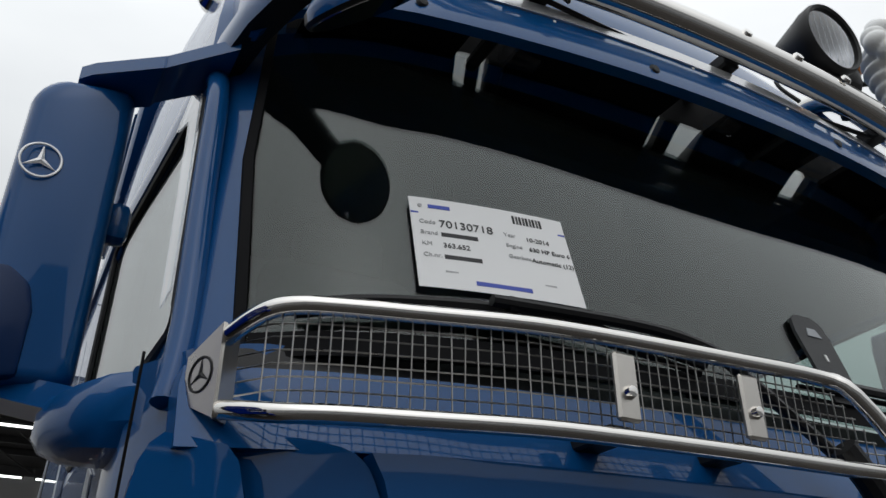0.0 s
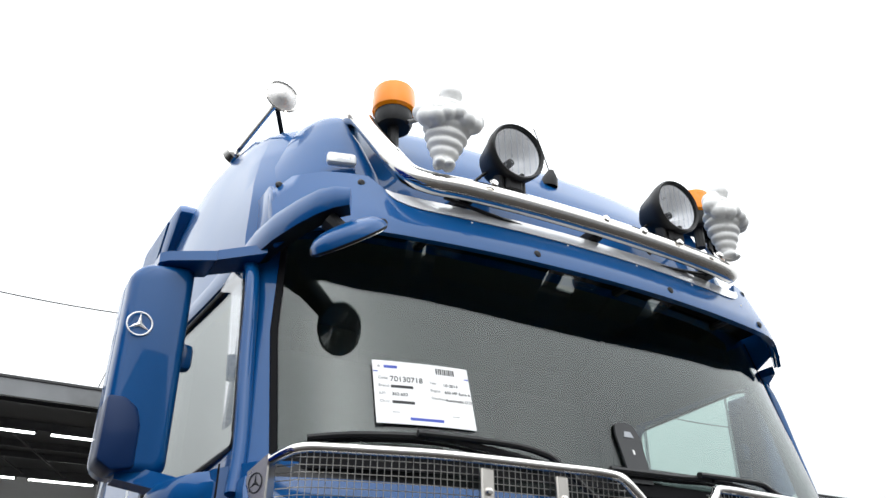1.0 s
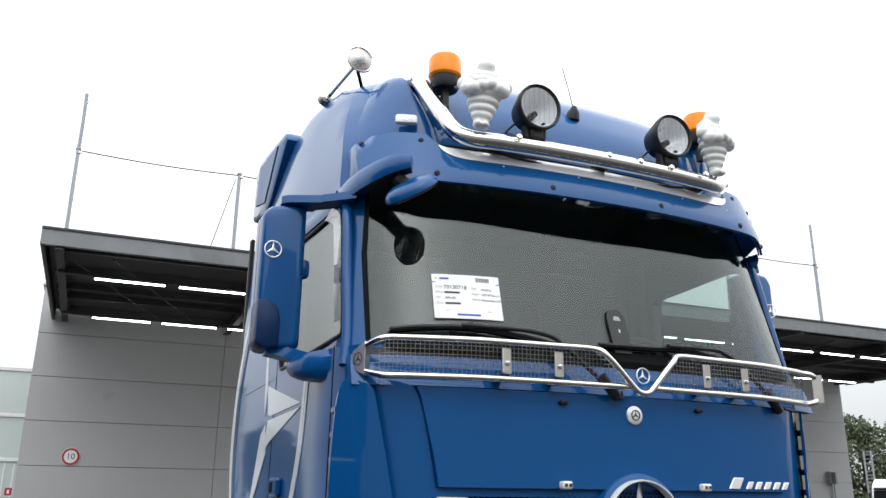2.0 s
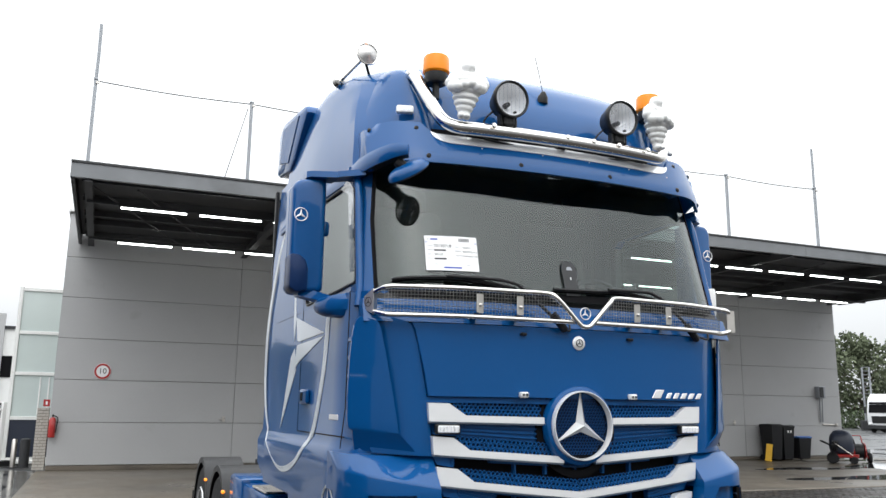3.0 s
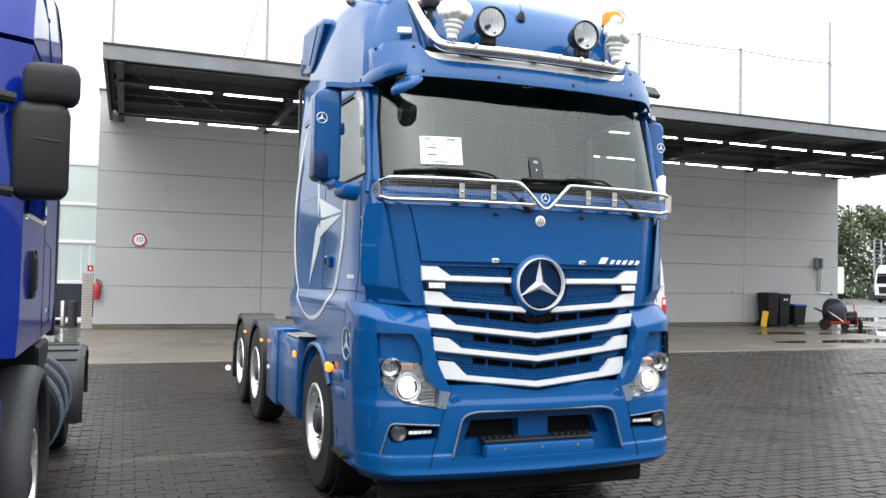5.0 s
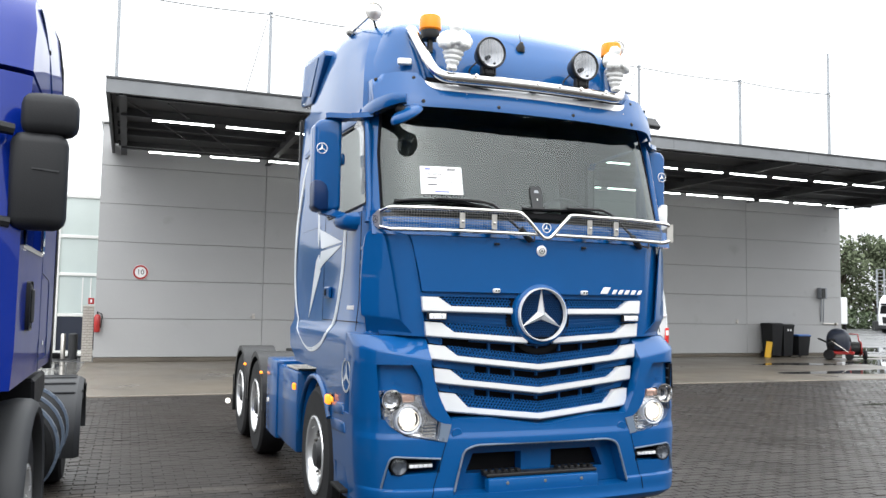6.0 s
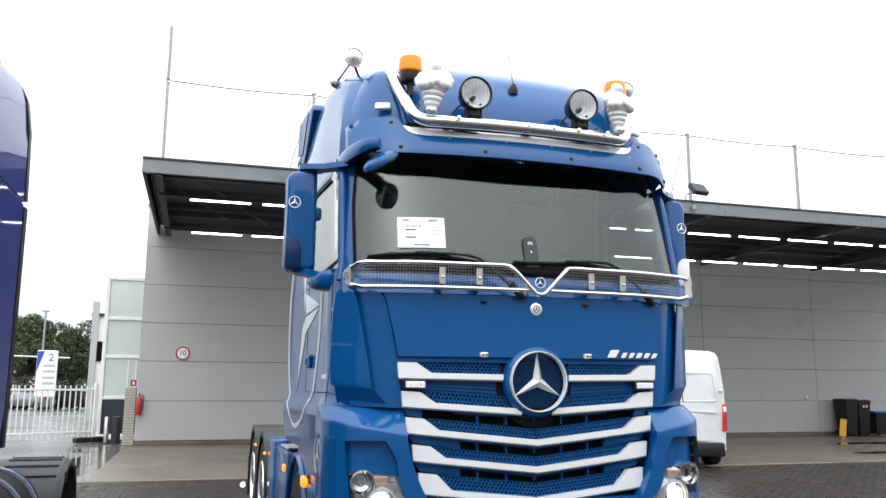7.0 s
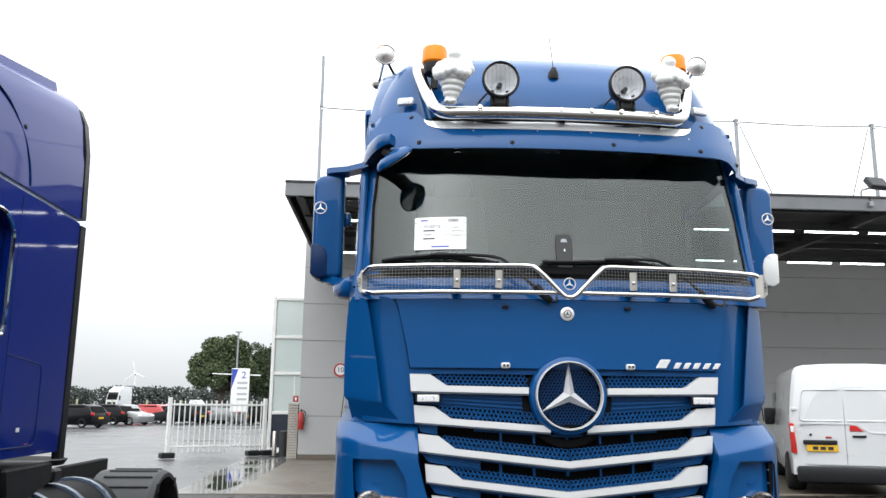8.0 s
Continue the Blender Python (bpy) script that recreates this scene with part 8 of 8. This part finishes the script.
def far_truck(label, x, y, rz, box_len=0.0):
    e = empty("white_lorry", label, "lorry", (x, y, -0.05), rz)
    cabm = slices([[(-1.2 * k, y0, z), (1.2 * k, y0, z), (1.2 * k, 1.1, z), (-1.2 * k, 1.1, z)] for z, y0, k in ((0.5, -1.1, 0.98), (1.2, -1.15, 1.0), (1.9, -1.1, 1.0), (2.9, -0.85, 0.97), (3.2, -0.7, 0.94), (3.6, -0.1, 0.88))])
    part("cab", cabm, WHITEPAINT, e, "white lorry cab")
    part("windscreen", ruled([(-1.05, 1.85), (-1.02, 2.6)], [(1.05, 1.85), (1.02, 2.6)], lambda xx, z: -1.1 + (z - 1.9) * 0.25, -0.03, 0.03, 2, 1), DARK, e)
    part("grille", ruled([(-0.8, 0.9), (-0.85, 1.55)], [(0.8, 0.9), (0.85, 1.55)], lambda xx, z: -1.15, -0.02, 0.03, 2, 1), BLACK, e)
    part("bumper", box((0, -1.12, 0.55), (2.4, 0.25, 0.35), 0.05), GREYPL, e)
    part("sun_visor", box((0, -1.0, 2.75), (2.0, 0.2, 0.12), 0.02, rot=(30, 0, 0)), DARK, e)
    for s in (-1, 1):
        part("headlamp", box((s * 0.95, -1.17, 0.85), (0.35, 0.06, 0.2), 0.03), REFLECTOR, e)
        part("mirror", box((s * 1.4, -0.95, 2.1), (0.2, 0.15, 0.6), 0.03), BLACK, e)
        wheel(e, s * 1.05, 0.1, s, RIM, r=0.5)
        wheel(e, s * 1.05, 3.4, s, RIM, r=0.5)
    part("chassis", box((0, 2.4, 0.85), (0.9, 4.4, 0.3)), CHASSIS, e)
    if box_len:
        part("cargo_box", box((0, 1.3 + box_len / 2, 2.2), (2.5, box_len, 2.4), 0.04), WHITEPAINT, e, "white cargo box")
    return e


far_truck("white lorry cab standing on the far road", -37.0, 110, -35)
far_truck("white lorry tractor parked in the far yard", 66.0, 52, -66)
far_truck("white lorry with a box body in the far yard", 71.5, 55, -42, 6.0)
tr = empty("box_trailer", "white box trailer standing in the far yard", "trailer", (60.2, 54, 0), -48)
part("box", box((0, 0, 2.0), (2.5, 9.0, 2.4), 0.04), WHITEPAINT, tr)
part("chassis", box((0, 0, 0.7), (1.2, 8.5, 0.25)), CHASSIS, tr)
for s in (-1, 1):
    for wy in (-2.5, -1.2, 2.6):
        part("wheel", lathe([(0, -0.12), (0.46, -0.12), (0.5, 0), (0.46, 0.12), (0, 0.12)], 20, p=(s * 1.0, wy, 0.5), d=(1, 0, 0)), RUBBER, tr)
cr_ = empty("crane_mast", "grey lattice crane mast behind the white lorries", "crane", (73.5, 60, 0), -42)
for sx in (-0.35, 0.35):
    for sy in (-0.3, 0.3):
        part("mast_rail", box((sx, sy, 3.8), (0.09, 0.09, 5.6)), GALV, cr_)
for k in range(14):
    part("mast_rung", box((0, -0.3, 1.4 + 0.4 * k), (0.7, 0.05, 0.05)), GALV, cr_)
part("mast_base", box((0, 0, 0.5), (1.6, 2.0, 1.0), 0.05), GREYPL, cr_)

wv = empty("white_pickup", "low white flatbed van beyond the gate", "van", (-25.3, 100, -0.05), 74)
part("cab", slices([[(-0.9 * k, y0, z), (0.9 * k, y0, z), (0.9 * k, y1, z), (-0.9 * k, y1, z)] for z, y0, y1, k in ((0.4, -2.5, -0.4, 0.98), (1.0, -2.5, -0.4, 1.0), (1.2, -1.9, -0.4, 0.97), (1.9, -1.3, -0.5, 0.85))]), WHITEPAINT, wv)
part("bed", box((0, 1.1, 1.15), (1.9, 3.0, 0.5), 0.04), WHITEPAINT, wv)
for s in (-1, 1):
    for wy in (-1.7, 1.4):
        part("wheel", lathe([(0, -0.09), (0.32, -0.09), (0.34, 0), (0.32, 0.09), (0, 0.09)], 18, p=(s * 0.82, wy, 0.34), d=(1, 0, 0)), RUBBER, wv)

ps = empty("price_sign", "white and blue illuminated price totem reading 2", "sign", (-12.2, 60, -0.05), 8)
part("board", box((0, 0, 2.6), (1.35, 0.2, 3.3), 0.03), WHITESIGN, ps)
part("blue_corner", prism([(-0.66, 4.2), (-0.66, 2.7), (-0.2, 4.2)], -0.106, -0.1, "y"), NAVYINK, ps)
part("leg", box((-0.45, 0, 0.5), (0.12, 0.1, 1.0)), GALV, ps)
part("leg", box((0.45, 0, 0.5), (0.12, 0.1, 1.0)), GALV, ps)
writing("2", 0.75, pose(0.05, -0.105, 3.72, 90), NAVYINK, ps, "numeral", "LEFT")
for z in (3.15, 2.75, 2.3, 1.9):
    part("price_bar", box((0.15, -0.104, z), (0.75, 0.01, 0.16)), GREYINK, ps)
ms = empty("street_lamp", "grey street lamp mast with two arms", "street lamp", (-12.9, 62, 0))
part("mast", tube([(0, 0, 0), (0, 0, 7.2)], 0.07, 8), GALV, ms)
part("arm", tube([(-1.9, 0, 3.85), (1.9, 0, 3.75)], 0.05, 6), WHITEPL, ms)
part("head", box((0, 0, 7.2), (0.5, 0.2, 0.1), 0.03), GALV, ms)
wt = empty("wind_turbine", "pale wind turbine far beyond the fields", "wind turbine", (-181, 600, 0))
part("tower", lathe([(1.1, 0), (0.6, 21), (0, 21)], 12), WHITEPL, wt)
part("nacelle", box((0, -1, 21.3), (1.4, 3.5, 1.3), 0.3), WHITEPL, wt)
for a in (100, 220, 340):
    d = Vector((math.cos(radians(a)), 0, math.sin(radians(a))))
    part("blade", tube([Vector((0, -2.8, 21.3)), Vector((0, -2.8, 21.3)) + d * 3, Vector((0, -2.8, 21.3)) + d * 9], 0.4, 6, radii=[0.35, 0.45, 0.1]), WHITEPL, wt)

# far railing along the road
fr_ = empty("road_fence", "low white guard rail with yellowish posts along the road", "fence", (-30, 70, -0.05))
part("rail", box((0, 0, 0.75), (70, 0.08, 0.3), 0.02), WHITEMETAL, fr_)
part("rail", box((0, 0.6, 1.25), (70, 0.06, 0.1), 0.02), WHITEMETAL, fr_)
for k in range(24):
    part("post", box((-34 + 3.0 * k, 0.1, 0.9), (0.12, 0.12, 1.8), 0.01), mat("weathered_post", (0.42, 0.42, 0.25), 0.7) if k == 0 else bpy.data.materials["weathered_post"], fr_)

of = empty("office_building", "white and grey office block behind the hall", "building", (-6.55, 40, 0), kind="structure")
part("wall", box((0, 2, 2.6), (1.1, 4, 5.2)), WHITEMETAL, of)
for z in (1.2, 3.4):
    part("window", box((0, -0.02, z), (0.9, 0.08, 1.0)), DARK, of)
part("roof", box((0, 2, 5.25), (1.2, 4.2, 0.15)), GREYPL, of)
part("corner_column", box((-0.4, -0.1, 2.9), (0.3, 0.3, 6.0)), PANEL, of)


# ---- trees ----
def leaf_cloud(blobs, n, size, seed, flat=1.0):
    """Many small leaf clumps scattered over blobs (x, y, z, r)."""
    rnd = np.random.RandomState(seed)
    B = np.array(blobs)
    k = np.maximum(1, (n * B[:, 3] ** 2 / (B[:, 3] ** 2).sum()).astype(int))
    B = np.repeat(B, k, axis=0)
    unit = lambda v: v / np.linalg.norm(v, axis=1, keepdims=True)
    m = len(B)
    d = unit(rnd.normal(size=(m, 3))) * np.array((1, 1, flat))
    c = B[:, :3] + d * (B[:, 3] * (0.55 + 0.5 * rnd.rand(m) ** 0.6))[:, None]
    a = unit(rnd.normal(size=(m, 3)))
    b2 = unit(np.cross(a, rnd.normal(size=(m, 3))))
    s = (size * (0.5 + rnd.rand(m)))[:, None]
    V = np.stack((c + a * s, c + b2 * s * 0.7, c - a * s * 0.8, c - b2 * s * 0.75 + a * s * 0.2), axis=1).reshape(-1, 3)
    return V.tolist(), np.arange(4 * m).reshape(-1, 4).tolist()


def tree(x, y, h, spread, seed, leaf, n=5200, size=0.2, low=0.2):
    rnd = random.Random(seed)
    e = empty("tree", "broad green leafy tree standing far off", "tree", (x, y, -0.1))
    tk = tube(smooth_path([(0, 0, 0), (0.1, 0, h * 0.25), (-0.1, 0.1, h * 0.5), (0.05, 0, h * 0.8)], 4), 0.2, 8, radii=[0.035 * h * (1 - 0.85 * i / 12) for i in range(13)])
    part("trunk", tk, BARK, e)
    blobs = [(0, 0, h * 0.7, spread * 0.5)]
    for k in range(34):
        a, rr, zz = rnd.uniform(0, 6.28), rnd.uniform(0.3, 0.8) * spread, rnd.uniform(low, 0.9) * h
        rr *= 1.0 if zz < 0.7 * h else 0.6
        blobs.append((rr * math.cos(a), rr * math.sin(a), zz, spread * rnd.uniform(0.22, 0.4)))
        part("limb", tube([(0, 0, zz * 0.6), (rr * 0.5 * math.cos(a), rr * 0.5 * math.sin(a), zz * 0.8), (rr * math.cos(a), rr * math.sin(a), zz)], 0.05, 5, radii=[0.012 * h, 0.008 * h, 0.003 * h]), BARK, e)
    V, F = leaf_cloud(blobs, n, size, seed)
    raw("crown", V, F, leaf, e)
    return e


tree(-19.6, 90, 9.0, 3.9, 11, LEAF, 30000, 0.13, 0.42)
tree(-15.2, 95, 8.6, 3.6, 12, LEAFDARK, 22000, 0.13, 0.38)
tree(-10.4, 94, 8.8, 3.8, 13, LEAF, 20000, 0.13, 0.38)
for i, (x, y, h) in enumerate(((68, 84, 11.5), (74, 80, 12.3), (80, 79, 12.4), (86, 77, 12.6), (92, 76, 13.2), (98, 75, 12.8), (105, 74, 13.4), (112, 73, 13))):
    tree(x, y, h, 4.3, 20 + i, LEAFPALE, 3600, 0.24)
hg = []
rnd = random.Random(5)
for k in range(46):
    hg.append((58 + k * 1.4, 70 - k * 0.1, 1.0 + rnd.uniform(-0.2, 0.3), 1.3))
V, F = leaf_cloud(hg, 9000, 0.22, 77)
tagged(raw("hedge", V, F, LEAFDARK), "dark clipped hedge before the far trees", "hedge", kind="stuff")
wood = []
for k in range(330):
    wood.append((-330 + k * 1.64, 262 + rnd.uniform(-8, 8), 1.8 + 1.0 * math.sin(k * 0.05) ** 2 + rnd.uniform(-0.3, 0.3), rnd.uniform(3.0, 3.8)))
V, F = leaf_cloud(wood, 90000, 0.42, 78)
tagged(raw("far_woodland", V, F, LEAFFAR), "low dark line of far woodland in haze-greyed green", "woodland", kind="stuff")

# ---- paving ----
PW, PL, PG = 0.205, 0.102, 0.004


def pavers(x0, x1, y0, y1, skip=None):
    V, F = [], []
    rnd = np.random.RandomState(9)
    ny, nx = int((y1 - y0) / PL), int((x1 - x0) / PW)
    for j in range(ny):
        for i in range(nx):
            cx, cy = x0 + (i + (0.5 if j % 2 else 0.0)) * PW, y0 + (j + 0.5) * PL
            if skip and skip(cx, cy):
                continue
            dz = (rnd.rand(4) - 0.5) * 0.004 + (rnd.rand() - 0.5) * 0.006
            w, l, b2 = PW / 2 - PG / 2, PL / 2 - PG / 2, 0.006
            o = len(V)
            for (sx, sy), d in zip(((-1, -1), (1, -1), (1, 1), (-1, 1)), dz):
                V.append((cx + sx * (w - b2), cy + sy * (l - b2), d))
            for sx, sy in ((-1, -1), (1, -1), (1, 1), (-1, 1)):
                V.append((cx + sx * w, cy + sy * l, -0.012))
            F += [(o, o + 1, o + 2, o + 3)] + [(o + 4 + k, o + 4 + (k + 1) % 4, o + (k + 1) % 4, o + k) for k in range(4)]
    return V, F


paving = part("pavement_brick", prism([(-11, -9), (34, -9), (34, 11.15), (-11, 11.15)], -0.2, -0.012, "z"), JOINT)
tagged(paving, "dark wet brick paving of the truck yard", "pavement", kind="structure")


def near(cx, cy):
    return -2.9 < cx < -1.45 and 1.5 < cy < 5.6


V, F = pavers(-3.6, 22.0, -5.08, 11.1, near)
stuff = raw("paving_bricks", V, F, PAVER, paving)
stuff["kind"] = "stuff"
b = box((0, 0, -0.006), (PW - PG, PL - PG, 0.014), 0.004)
first = part("brick", b, PAVER, paving)
first_me = first.data
bpy.data.objects.remove(first)
rnd = random.Random(3)
for j in range(int(12.1 / PL)):
    for i in range(int(25.6 / PW)):
        cx, cy = -3.6 + (i + (0.5 if j % 2 else 0.0)) * PW, -1.0 + (j + 0.5) * PL
        if near(cx, cy):
            ob = new("brick", first_me)
            ob.parent = paving
            ob.location, ob.rotation_euler = (cx, cy, rnd.uniform(-0.003, 0.003)), (rnd.uniform(-0.015, 0.015), rnd.uniform(-0.01, 0.01), 0)
